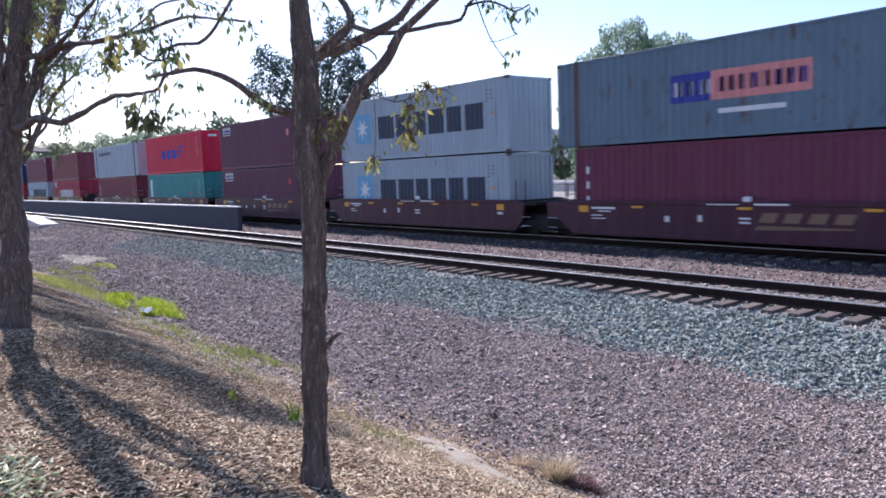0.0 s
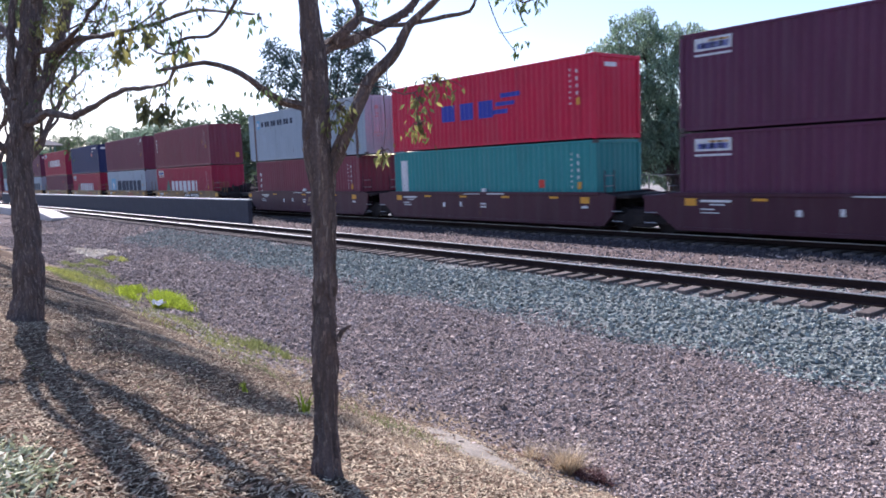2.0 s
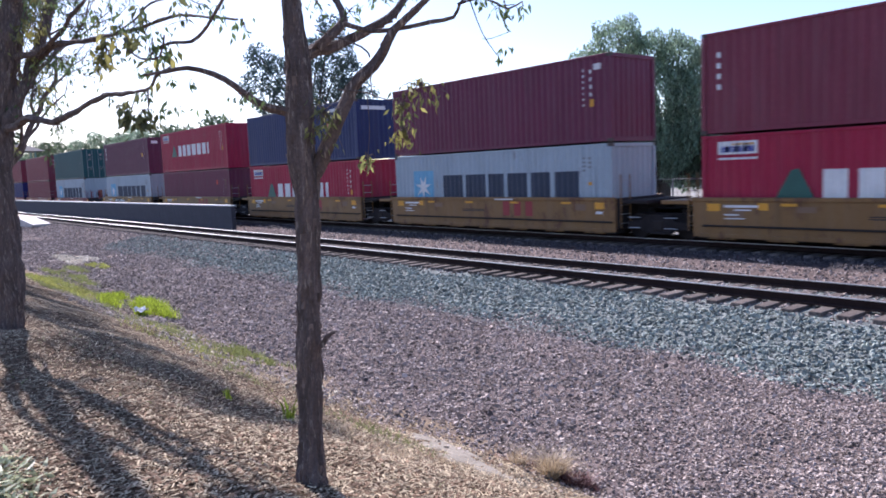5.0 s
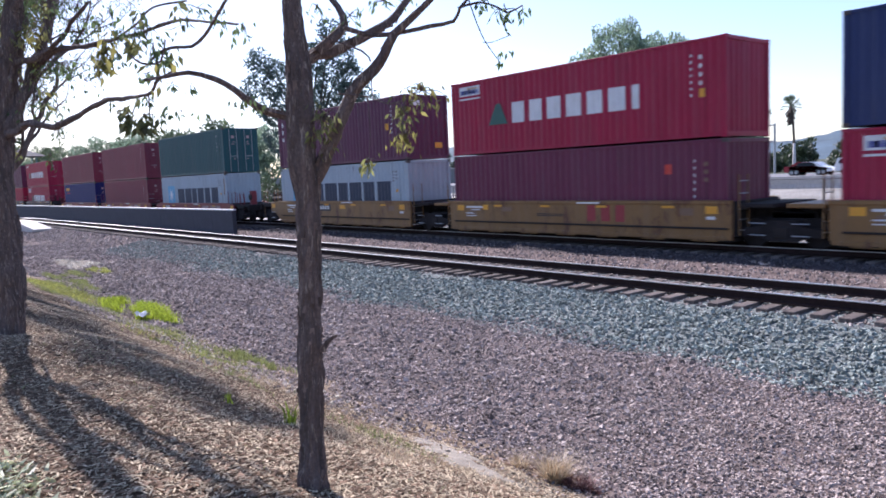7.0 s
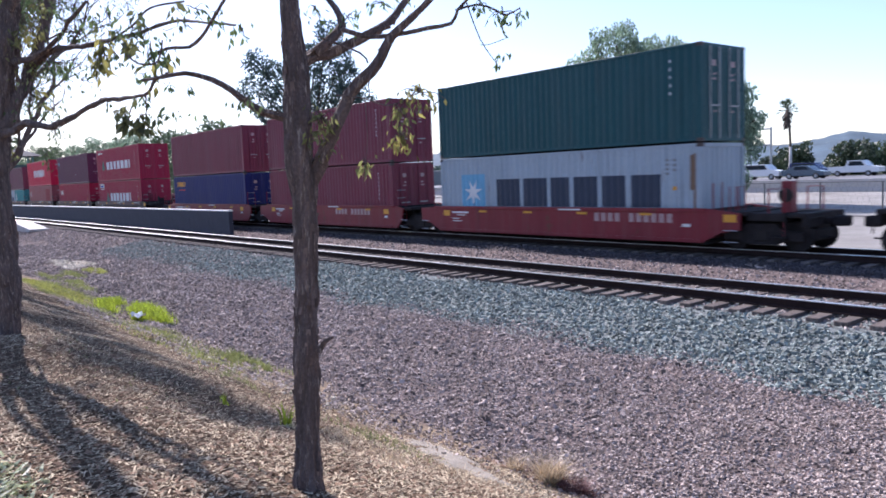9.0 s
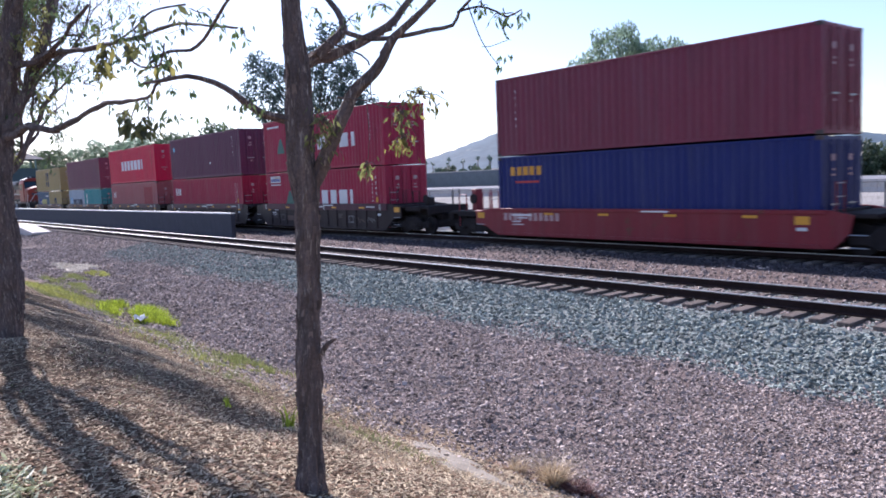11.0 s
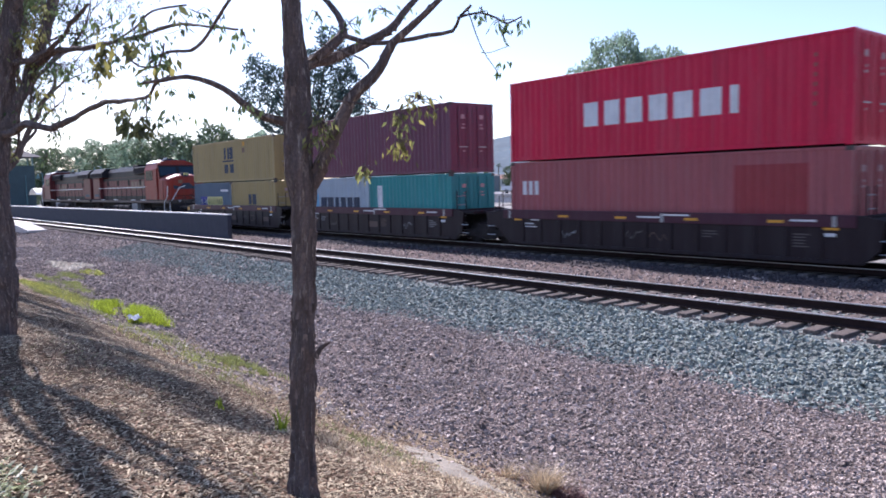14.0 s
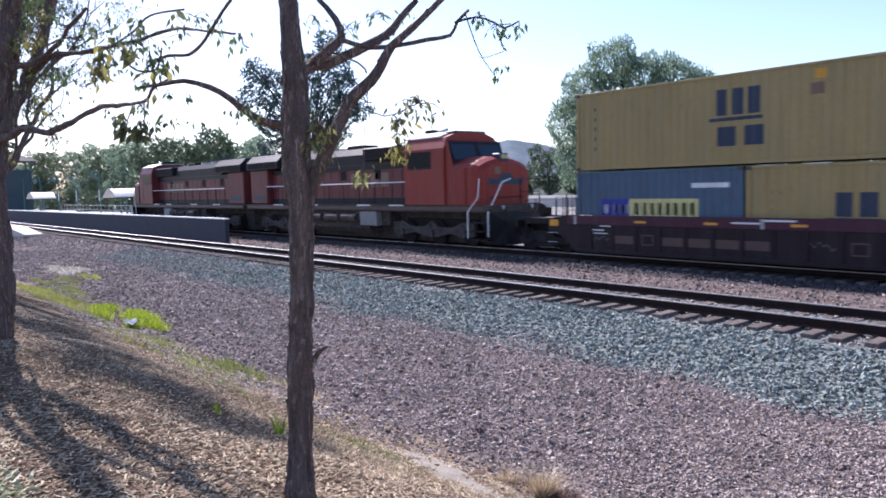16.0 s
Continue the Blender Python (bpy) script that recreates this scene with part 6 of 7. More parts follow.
for x in (-101, -112, -122, -134, -147, -160):
    station_lamp(x, 27.3)
canopy(-132.5, 27.0, 2.6)
canopy(-90.5, 27.0, 2.4)
tower = thing("station_tower", (-149.5, 26.8, 0.3), "dark green station stair tower with a hipped roof", "tower")
part("shaft", Shape().box(-2.2, 2.2, -2.0, 2.0, 0, 6.9, 0.05), surface("tower_green", (0.05, 0.085, 0.095), rough=0.6, vary=0.2, big=0.5, fine=6), tower)
part("roof", Shape().add([(-3.4, -3.2, 8.4), (3.4, -3.2, 8.4), (3.4, 3.2, 8.4), (-3.4, 3.2, 8.4), (0, 0, 9.9)], [(0, 1, 4), (1, 2, 4), (2, 3, 4), (3, 0, 4), (3, 2, 1, 0)]), DARK_WALL, tower)
for sx in (-2.0, 2.0):
    for sy in (-1.8, 1.8):
        part("post", Shape().box(sx - 0.12, sx + 0.12, sy - 0.12, sy + 0.12, 6.9, 8.4), STATION_GREEN, tower)
for k in range(2):
    part("window", Shape().box(-1.2, 1.2, -2.03, -1.99, 1.2 + 2.8 * k, 2.6 + 2.8 * k), GLASS, tower)
rail_fence = thing("platform_railing", (0, 24.5, 0.3), "white tubular railing along the far platform", "railing")
for k in range(24):
    part("post", lambda: Shape().tube([(0, 0, 0, 0.03), (0, 0, 1.05, 0.03)], 6), GALV, rail_fence, key="railpost").location.x = -74 - 1.5 * k
for z in (0.55, 1.05):
    part("rail", lambda: Shape().tube([(-109, 0, z, 0.028), (-74, 0, z, 0.028)], 6), GALV, rail_fence)

# ---------------------------------------------------------------- locomotives


DUSTY = surface("dusty_cast_steel", (0.10, 0.088, 0.082), rough=0.95, vary=0.35, big=2, fine=12, stain=(0.05, 0.042, 0.04), stain_at=0.5, spec=0.15)
SIDE_GLASS = surface("dark_side_glass", (0.012, 0.014, 0.018), rough=0.3, vary=0.1, spec=0.06)
CAB_GLASS = surface("bluish_cab_glass", (0.025, 0.045, 0.07), rough=0.12, vary=0.15, spec=0.25)


def nose_shape():
    """The engine's short nose: rounded sections from the cab to a nearly flat front."""
    s = Shape()
    rings = ((8.5, 1.5, 3.3, 3.66), (9.1, 1.5, 3.3, 3.66), (9.6, 1.47, 3.28, 3.62), (9.9, 1.4, 3.2, 3.52), (10.05, 1.28, 3.06, 3.36))
    for x, w, side, mid in rings:
        half = [(w, 1.72), (w, 2.4), (w * 0.99, side - 0.12), (w * 0.93, side + 0.04), (w * 0.7, side + 0.6 * (mid - side)), (w * 0.35, mid)]
        s.v += [(x, -y, z) for y, z in half] + [(x, y, z) for y, z in half[::-1]]
    n = 12
    for i in range(len(rings) - 1):
        s.f += [(i * n + k, (i + 1) * n + k, (i + 1) * n + (k + 1) % n, i * n + (k + 1) % n) for k in range(n)]
    s.f.append(tuple((len(rings) - 1) * n + k for k in range(n)))
    return s


def locomotive(front, label, turned=False):
    """A six-axle road engine; front is the x of its leading end. Its nose points along +x, or back along the train if turned."""
    at = pose(front - 11.15, FAR_Y, 0)
    e = thing("locomotive", at, label, "locomotive", "engines of the train")
    TRAIN.append((e, at))
    o, k = PAINT["dull_orange" if turned else "orange"], PAINT["loco_black"]
    part("frame", Shape().box(-10.7, 10.6, -1.48, 1.48, 1.42, 1.72, 0.03), DUSTY, e, "grimy deck frame")
    part("sill_stripe", Shape().box(-10.6, 10.3, -1.49, -1.478, 1.5, 1.64), MARK["brown"], e, "grimy brown stripe along the sill")
    part("equipment_bay", Shape().box(-10.2, 10.2, -0.55, 0.7, 0.09, 1.42, 0.04).box(-4.2, 3.6, -1.2, 1.2, 0.75, 1.42, 0.04), DUSTY, e, "grimy underframe equipment")
    hood = part("hood", Shape().along([(-0.98, 1.72), (0.98, 1.72), (0.98, 3.62), (-0.98, 3.62)], -8.2, 5.3), PAINT["dull_orange"], e, "grimy orange engine hood")
    part("hood_stripe", Shape().box(-8.1, 5.25, -1.006, -0.982, 1.74, 2.02).box(-8.1, 5.25, -1.006, -0.982, 3.36, 3.6), k, hood, "black stripe along the hood")
    roof = part("hood_roof", Shape().along([(-0.99, 3.62), (0.99, 3.62), (0.99, 4.1), (0.72, 4.42), (-0.72, 4.42), (-0.99, 4.1)], -6.6, 5.3), k, e, "black hood roof")
    for i in range(17):
        x = -7.7 + i * 0.76
        part("hood_door", lambda: Shape().box(0, 0.68, -1.0, -0.982, 2.04, 3.34, 0.006), PAINT["dull_orange"], hood, key="hooddoor").location.x = x
        if i % 4 == 1:
            part("louvre", lambda: Shape().box(0.1, 0.58, -1.008, -1.0, 2.9, 3.35), GREASE, hood, "dark louvred grille", key="louvre").location.x = x
    for i in range(4):
        part("name_block", lambda: Shape().box(0, 0.62, -1.008, -1.002, 2.55, 3.2), MARK["tan"], hood, key="loconame").location.x = 0.2 + i * 0.85
    part("brake_grille", Shape().box(1.6, 5.3, -1.25, 1.25, 3.78, 4.38, 0.06), k, roof, "dynamic brake housing")
    for i in range(6):
        part("grille", lambda: Shape().box(0, 0.5, -1.262, -1.25, 3.88, 4.28), GREASE, roof, key="dbgrille").location.x = 1.75 + i * 0.58
    part("exhaust", Shape().box(-0.9, 0.5, -0.5, 0.5, 4.4, 4.62, 0.05), GREASE, roof)
    for x in (-2.4, -4.2):
        part("fan", Shape().tube([(x, 0, 4.4, 0.6), (x, 0, 4.56, 0.6)], 20), GALV, roof, "round roof fan")
    wing = part("radiator", Shape().along([(-1.5, 3.72), (1.5, 3.72), (1.5, 4.12), (1.1, 4.5), (-1.1, 4.5), (-1.5, 4.12)], -10.5, -6.6), k, e, "flared black radiator housing")
    part("radiator_top", Shape().box(-10.3, -6.8, -1.08, 1.08, 4.5, 4.53), GALV, wing, "bright radiator panels")
    for i in range(5):
        part("shutter", lambda: Shape().box(0, 0.62, -1.51, -1.5, 3.78, 4.08), GREASE, wing, key="shutter").location.x = -10.3 + i * 0.72
    part("rear_hood", Shape().box(-10.45, -8.2, -1.3, 1.3, 1.72, 3.72, 0.06), PAINT["dull_orange"], e, "grimy orange end hood")
    part("rear_plate", Shape().box(-10.0, -8.6, -1.31, -1.3, 1.95, 2.2), MARK["ink"], e)
    # cab and nose
    cab = part("cab", Shape().along([(-1.52, 1.72), (1.52, 1.72), (1.52, 4.05), (1.32, 4.5), (0.7, 4.72), (-0.7, 4.72), (-1.32, 4.5), (-1.52, 4.05)], 5.3, 8.0).prism([(8.0, 1.72), (8.5, 1.72), (8.5, 3.3), (8.22, 4.2), (8.0, 4.4)], -1.45, 1.45), o, e, "orange cab with a rounded roof")
    part("cab_roof", Shape().along([(-1.36, 4.5), (-0.72, 4.725), (0.72, 4.725), (1.36, 4.5), (1.34, 4.56), (0.7, 4.78), (-0.7, 4.78), (-1.34, 4.56)], 5.2, 7.6), GALV, cab, "pale reflecting cab roof")
    for x0, x1 in ((5.6, 6.05), (6.12, 6.6), (6.67, 7.1)):
        window = part("side_window", Shape().box(x0, x1, -1.532, -1.515, 3.3, 3.95, 0.004), SIDE_GLASS, cab)
        part("window_frame", Shape().box(x0 - 0.05, x1 + 0.05, -1.536, -1.52, 3.22, 3.3).box(x0 - 0.05, x0, -1.536, -1.52, 3.3, 3.95).box(x1, x1 + 0.05, -1.536, -1.52, 3.3, 3.95), k, window, "black window frame")
    part("cab_door", Shape().box(7.3, 7.95, -1.53, -1.515, 1.8, 3.75, 0.006), o, cab)
    for y0, y1 in ((-1.36, -0.12), (0.12, 1.36)):
        part("windscreen", Shape().add([(8.5, y0, 3.56), (8.5, y1, 3.56), (8.262, y1, 4.2), (8.262, y0, 4.2)], [(0, 1, 2, 3)]), CAB_GLASS, cab, "bluish reflecting windscreen")
    part("window_band", Shape().add([(8.508, -1.45, 3.42), (8.53, -0.7, 3.24), (8.53, 0.7, 3.24), (8.508, 1.45, 3.42), (8.225, 1.45, 4.32), (8.225, -1.45, 4.32)], [(0, 1, 2, 3, 4, 5)]), k, cab, "black band round the windscreens")
    nose = part("nose", nose_shape(), o, e, "orange rounded nose")
    part("headlight_plate", Shape().box(9.5, 9.98, -0.26, 0.26, 3.4, 3.76, 0.04), MARK["ink"], nose, "dark plate with the headlights")
    for y in (-0.1, 0.1):
        part("headlight", Shape().tube([(9.94, y, 3.62, 0.09), (10.02, y, 3.62, 0.09)], 12), MARK["cream"], nose, "round nose headlight")
    part("emblem_wing", Shape().add([(10.062, -0.95, 2.5), (10.062, 0.95, 2.5), (10.062, 1.02, 2.8), (10.062, 0.5, 2.7), (10.062, 0.25, 2.95), (10.062, -0.25, 2.95), (10.062, -0.5, 2.7), (10.062, -1.02, 2.8)], [(0, 1, 2, 3, 4, 5, 6, 7)]), MARK["ink"], nose, "dark winged emblem, plain shape")
    part("emblem_shield", Shape().box(10.05, 10.07, -0.62, -0.3, 2.92, 3.2, 0.01), MARK["tan"], nose, "tan shield, plain shape")
    part("nose_door", Shape().box(10.05, 10.065, 0.2, 0.72, 1.78, 2.42, 0.004), o, nose)
    part("nose_grab", Shape().tube([(10.05, -0.85, 1.95, 0.02), (10.15, -0.85, 2.0, 0.02), (10.15, 0.85, 2.0, 0.02), (10.05, 0.85, 1.95, 0.02)], 6), k, nose)
    for y in (-0.8, 0.8):
        part("ditch_light", Shape().tube([(10.62, y, 1.62, 0.075), (10.72, y, 1.62, 0.075)], 12), GALV, e, "low round ditch light")
    part("number_board", Shape().box(7.4, 7.95, -0.9, 0.9, 4.6, 4.78, 0.03), MARK["ink"], cab, "dark board over the windscreen")
    part("horn", Shape().tube([(6.2, -0.3, 4.86, 0.05), (6.8, -0.3, 4.9, 0.09)], 8).box(6.1, 6.6, -0.38, -0.22, 4.76, 4.84), GALV, cab)
    part("air_conditioner", Shape().box(5.5, 6.0, -0.5, 0.5, 4.76, 4.95, 0.03), IRON, cab, "dark roof unit")
    part("pilot", Shape().add([(10.6, -1.4, 0.2), (10.6, 1.4, 0.2), (10.6, 1.4, 1.42), (10.6, -1.4, 1.42), (11.0, -0.5, 0.15), (11.0, 0.5, 0.15), (10.7, 0.5, 1.0), (10.7, -0.5, 1.0)], [(0, 4, 7, 3), (1, 2, 6, 5), (4, 5, 6, 7), (3, 7, 6, 2), (0, 1, 5, 4), (0, 3, 2, 1)]), k, e, "black snow plough pilot")
    part("coupler", Shape().box(10.6, 11.0, -0.1, 0.1, 0.74, 0.94, 0.03).box(10.85, 11.2, -0.2, 0.16, 0.7, 0.98, 0.04), GREASE, e)
    part("front_step", Shape().box(9.4, 10.5, -1.5, -0.98, 1.0, 1.05).box(9.4, 10.5, -1.5, -0.98, 0.65, 0.7).box(9.4, 10.5, -1.5, -0.98, 0.32, 0.37), k, e)
    part("stair_rail", Shape().tube([(9.4, -1.52, 0.4, 0.03), (9.42, -1.52, 1.45, 0.03), (9.95, -1.46, 2.0, 0.03), (10.0, -1.42, 2.75, 0.03)], 8), MARK["white"], e, "white stair handrail")
    part("stair_rail", Shape().tube([(10.56, -1.5, 0.5, 0.03), (10.56, -1.5, 1.4, 0.03), (10.6, -0.75, 2.6, 0.03), (10.6, -0.3, 2.72, 0.03)], 8), MARK["white"], e, "white stair handrail")
    part("nose_seam", Shape().tube([(9.3, -1.502, 1.74, 0.012), (9.3, -1.502, 3.2, 0.012)], 4), k, nose)
    part("front_railing", Shape().tube([(10.55, 0.3, 1.72, 0.025), (10.55, 0.3, 2.7, 0.025), (10.55, 1.4, 2.7, 0.025), (10.55, 1.4, 1.72, 0.025)], 6).tube([(10.55, 0.3, 2.2, 0.02), (10.55, 1.4, 2.2, 0.02)], 6), k, e, "dark front railing")
    for i in range(11):
        part("stanchion", lambda: Shape().tube([(0, -1.45, 1.72, 0.02), (0, -1.45, 2.72, 0.02)], 6), k, e, key="stanchion").location.x = -8.0 + i * 1.36
    part("handrail", Shape().tube([(-8.0, -1.45, 2.72, 0.03), (5.6, -1.45, 2.72, 0.03)], 6), MARK["white"], e, "white walkway handrail")
    for x in (-7.2, -3.4, 1.4, 4.0):
        part("deck_edge", lambda: Shape().box(0, 1.1, -1.5, -1.49, 1.66, 1.73), MARK["white"], e, "white walkway edge", key="deckedge").location.x = x
    tank = part("fuel_tank", Shape().along([(-1.35, 0.6), (-1.1, 0.36), (1.1, 0.36), (1.35, 0.6), (1.42, 1.2), (1.3, 1.4), (-1.3, 1.4), (-1.42, 1.2)], -3.3, 2.2), DUSTY, e, "grimy fuel tank")
    for x in (-3.1, -1.5, 0.1):
        part("air_reservoir", Shape().tube([(x, -1.5, 1.08, 0.2), (x + 1.3, -1.5, 1.08, 0.2)], 14), DUSTY, tank, "grey air reservoir")
    part("battery_box", Shape().box(1.6, 3.0, -1.5, -1.1, 0.75, 1.4, 0.02), MARK["grey"], e, "pale equipment box")
    for x in (-6.6, 6.7):
        t = part("bogie", Shape().box(-2.4, 2.4, -0.7, 0.7, 0.55, 1.1, 0.03), GREASE, e, "black three-axle wheel truck")
        t.location.x = x
        for sy in (-1.12, 1.12):
            part("side_frame", lambda: Shape().prism([(-2.75, 0.45), (-2.75, 0.95), (-2.0, 1.0), (-1.4, 0.78), (-0.5, 0.78), (0, 1.05), (0.5, 0.78), (1.4, 0.78), (2.0, 1.0), (2.75, 0.95), (2.75, 0.45), (2.2, 0.35), (1.2, 0.52), (0.4, 0.35), (-0.4, 0.35), (-1.2, 0.52), (-2.2, 0.35)], sy - 0.08, sy + 0.08), DUSTY, t, key=("locoframe", sy))
            for ax in (-2.1, 0, 2.1):
                part("axle_box", lambda: Shape().disc(0, sy - 0.16, sy + 0.16, 0.52, 0.17, 12), DUSTY, t, key=("axlebox", sy)).location.x = ax
        for ax in (-2.1, 0, 2.1):
            for sy in (-0.72, 0.72):
                part("wheel", lambda: Shape().disc(0, sy - 0.07, sy + 0.07, 0.52, 0.52, 24), GREASE, t, key=("locowheel", sy)).location.x = ax
    if turned:
        for ob in e.children_recursive:
            ob.data = ob.data.copy()
            ob.data.transform(Matrix.Diagonal((-1, 1, 1, 1)))
            ob.data.flip_normals()
            ob.location.x *= -1
    return e


locomotive(-298.3, "orange and black diesel locomotive with white handrails")
locomotive(-320.2, "second orange and black diesel locomotive, facing back along the train", True)

# ---------------------------------------------------------------- beyond the tracks
GREY_WALL = surface("grey_wall_concrete", (0.21, 0.225, 0.24), rough=0.9, vary=0.2, big=0.4, fine=5)
STUCCO = surface("pale_stucco", (0.58, 0.56, 0.53), rough=0.9, vary=0.1, big=0.3, fine=4)
ROOF_TILE = surface("red_brown_roof_tiles", (0.24, 0.12, 0.095), rough=0.9, vary=0.25, big=0.5, fine=6)
# blue-green leaf colour includes the haze of distance
HAZY_LEAF = leafage("hazy_far_leaves", (0.10, 0.155, 0.135), 0.4, 0.25)
ASPHALT = surface("grey_road_asphalt", (0.20, 0.20, 0.21), rough=0.9, vary=0.15, big=0.2, fine=8)
# distance haze is mixed into the hillside's blue base and stain colours
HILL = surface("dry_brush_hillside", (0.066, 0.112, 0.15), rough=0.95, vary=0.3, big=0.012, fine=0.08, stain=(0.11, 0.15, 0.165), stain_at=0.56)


def hills(name, az, el, distance, depth, label):
    """A ridge seen from the bank: its height follows the bearings (degrees left of +y) and slopes given."""
    s = Shape()
    n, rows = 90, 9
    for i in range(n + 1):
        a = az[0] + (az[-1] - az[0]) * i / n
        top = distance * math.tan(radians(float(np.interp(a, az, el)))) + EYE
        for j in range(rows + 1):
            u = j / rows
            r = distance - depth * (1 - u)
            z = top * u ** 1.25 + 9.0 * u * (1 - u) * noise.noise(Vector((a * 0.9, j * 0.8, 3.1))) + 2.2 * u * noise.noise(Vector((a * 3.1, j * 2.0, 7.7)))
            s.v.append((-r * math.sin(radians(a)), r * math.cos(radians(a)), z - 3 * (1 - u)))
    s.f += [(i * (rows + 1) + j, i * (rows + 1) + j + 1, (i + 1) * (rows + 1) + j + 1, (i + 1) * (rows + 1) + j) for i in range(n) for j in range(rows)]
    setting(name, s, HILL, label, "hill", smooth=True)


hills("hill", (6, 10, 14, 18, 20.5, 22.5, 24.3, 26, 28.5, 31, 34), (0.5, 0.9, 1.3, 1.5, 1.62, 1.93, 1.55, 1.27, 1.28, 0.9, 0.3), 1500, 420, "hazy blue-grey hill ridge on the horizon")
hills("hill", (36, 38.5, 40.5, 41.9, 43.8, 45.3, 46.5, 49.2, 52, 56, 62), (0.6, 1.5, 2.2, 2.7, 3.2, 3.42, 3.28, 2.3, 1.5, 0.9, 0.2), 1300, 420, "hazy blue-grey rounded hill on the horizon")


def crown_leaves(tree, name, blobs, n, leaf, material, droop=0.0, seed=1):
    """Many small leaves in uneven clumps; blobs are (x, y, z, radius, height)."""
    r = np.random.default_rng(seed)
    vol = np.array([b[3] ** 2 * b[4] for b in blobs]) ** 0.7
    pick = r.choice(len(blobs), n, p=vol / vol.sum())
    b = np.array(blobs)[pick]
    d = r.normal(0, 1, (n, 3))
    d /= np.linalg.norm(d, axis=1, keepdims=True)
    rad = r.uniform(0.35, 1.0, (n, 1)) ** 0.6
    p = b[:, :3] + d * rad * np.stack([b[:, 3], b[:, 3], b[:, 4]], -1)
    p += 0.25 * np.stack([np.sin(3.1 * p[:, 2] + p[:, 1]), np.sin(2.7 * p[:, 0]), np.sin(2.3 * p[:, 1] + 1.1 * p[:, 0])], -1)
    u = r.normal(0, 1, (n, 3))
    u[:, 2] -= droop
    u /= np.linalg.norm(u, axis=1, keepdims=True)
    w = np.cross(u, r.normal(0, 1, (n, 3)))
    w /= np.linalg.norm(w, axis=1, keepdims=True)
    l = r.uniform(0.6, 1.3, (n, 1)) * leaf
    v = np.stack([p - u * l, p + w * l * 0.33, p + u * l, p - w * l * 0.33], 1).reshape(-1, 3)
    f = np.arange(4 * n).reshape(-1, 4)
    return tagged(arrays(name, v, f, material, tree), kind="stuff")


def big_tree(name, x, y, z, blobs, n, leaf, material, label, trunk=0.3, droop=0.0, seed=1, stems=1):
    """A tapered trunk with limbs to every clump of the crown."""
    tree = thing(name, (x, y, z), label, "tree", "trees beyond the tracks")
    r = random.Random(seed)
    low = min(b[2] - b[4] for b in blobs)
    fork = max(1.2, low + 1.0)
    s = Shape()
    for k in range(stems):
        lean = (k - (stems - 1) / 2) * 1.1
        s.tube([(lean * 0.3, 0, -0.3, trunk * 1.35), (lean * 0.5, 0.1, fork * 0.5, trunk), (lean, 0, fork, trunk * 0.8)], 10)
    part("trunk", s, FAR_BARK, tree, smooth=True)
    for b in blobs:
        j = r.uniform(-0.4, 0.4)
        part("limb", Shape().tube([(0, 0, fork * 0.9, trunk * 0.55), (b[0] * 0.45 + j, b[1] * 0.45, fork + (b[2] - fork) * 0.55, trunk * 0.35), (b[0], b[1], b[2] + b[4] * 0.3, trunk * 0.1)], 6), FAR_BARK, tree, smooth=True)
    crown_leaves(tree, "crown", blobs, n, leaf, material, droop, seed)
    return tree


def random_blobs(count, wide, low, high, seed):
    r = random.Random(seed)
    out = []
    for k in range(count):
        z = low + (high - low) * (k + 0.5) / count
        room = wide * math.sin(math.pi * min(1, 0.25 + 0.75 * (1 - (z - low) / (high - low)))) ** 0.7
        a = 2.4 * k + r.uniform(-0.5, 0.5)
        d = room * r.uniform(0.15, 0.7)
        q = wide * r.uniform(0.3, 0.5)
        out.append((d * math.cos(a), d * math.sin(a), z, q, q * r.uniform(0.7, 1.0)))
    return out


# directions across and along the view, to spread the two large crowns
AX, AY = math.cos(radians(36)), math.sin(radians(36))


def across(u, w, z, r, h):
    return (u * AX - w * AY, u * AY + w * AX, z, r, h)


PEPPER = [across(b[0] - 0.9, b[1], b[2] - 0.4, b[3], b[4]) for b in ((-2.6, 0, 13.4, 2.4, 2.2), (-4.8, 0.5, 11.0, 2.4, 2.4), (-0.2, 1, 12.2, 2.6, 2.2), (2.6, 0, 11.6, 2.4, 2.3), (4.6, 0.8, 10.3, 2.2, 2.2), (6.6, 0, 8.4, 2.1, 2.4),
                               (-6.4, 0, 8.0, 2.0, 2.6), (-3.4, -1.5, 8.2, 2.6, 2.6), (0.2, -1.5, 8.8, 2.8, 2.6), (3.6, -1, 7.4, 2.6, 2.8), (7.2, 0, 5.6, 1.9, 2.6), (-5.6, 0, 4.9, 2.0, 2.4), (-2.4, -1, 4.7, 2.4, 2.3),
                               (1.2, -1.5, 4.6, 2.5, 2.2), (4.6, 0, 4.2, 2.4, 2.4), (2.6, 0, 2.6, 1.9, 1.4), (6.9, 0, 1.6, 1.3, 1.2), (4.6, -1, 1.9, 1.4, 1.3))]
PEPPER += [across(-7.2 + 1.05 * k, -1.6 - 0.5 * (k % 3), 2.9 + 1.2 * ((k * 7) % 4), 0.85, 2.6) for k in range(15)]
PEPPER += [across(-1.5 + 1.2 * k, -2.6, 3.4 + 1.4 * (k % 2), 1.3, 2.4) for k in range(4)]
PEPPER += [across(-7.0 + 1.5 * k, 0.5, 1.5, 1.1, 1.6) for k in range(10)]
PEPPER = [b for b in PEPPER if b[0] * AX + b[1] * AY > -6.6 or b[2] > 6.0]
PEPPER = [(0.82 * b[0], 0.82 * b[1], 2.45 + 0.82 * (b[2] - 2.55) + 0.4, 0.82 * b[3], 0.82 * b[4]) for b in PEPPER]
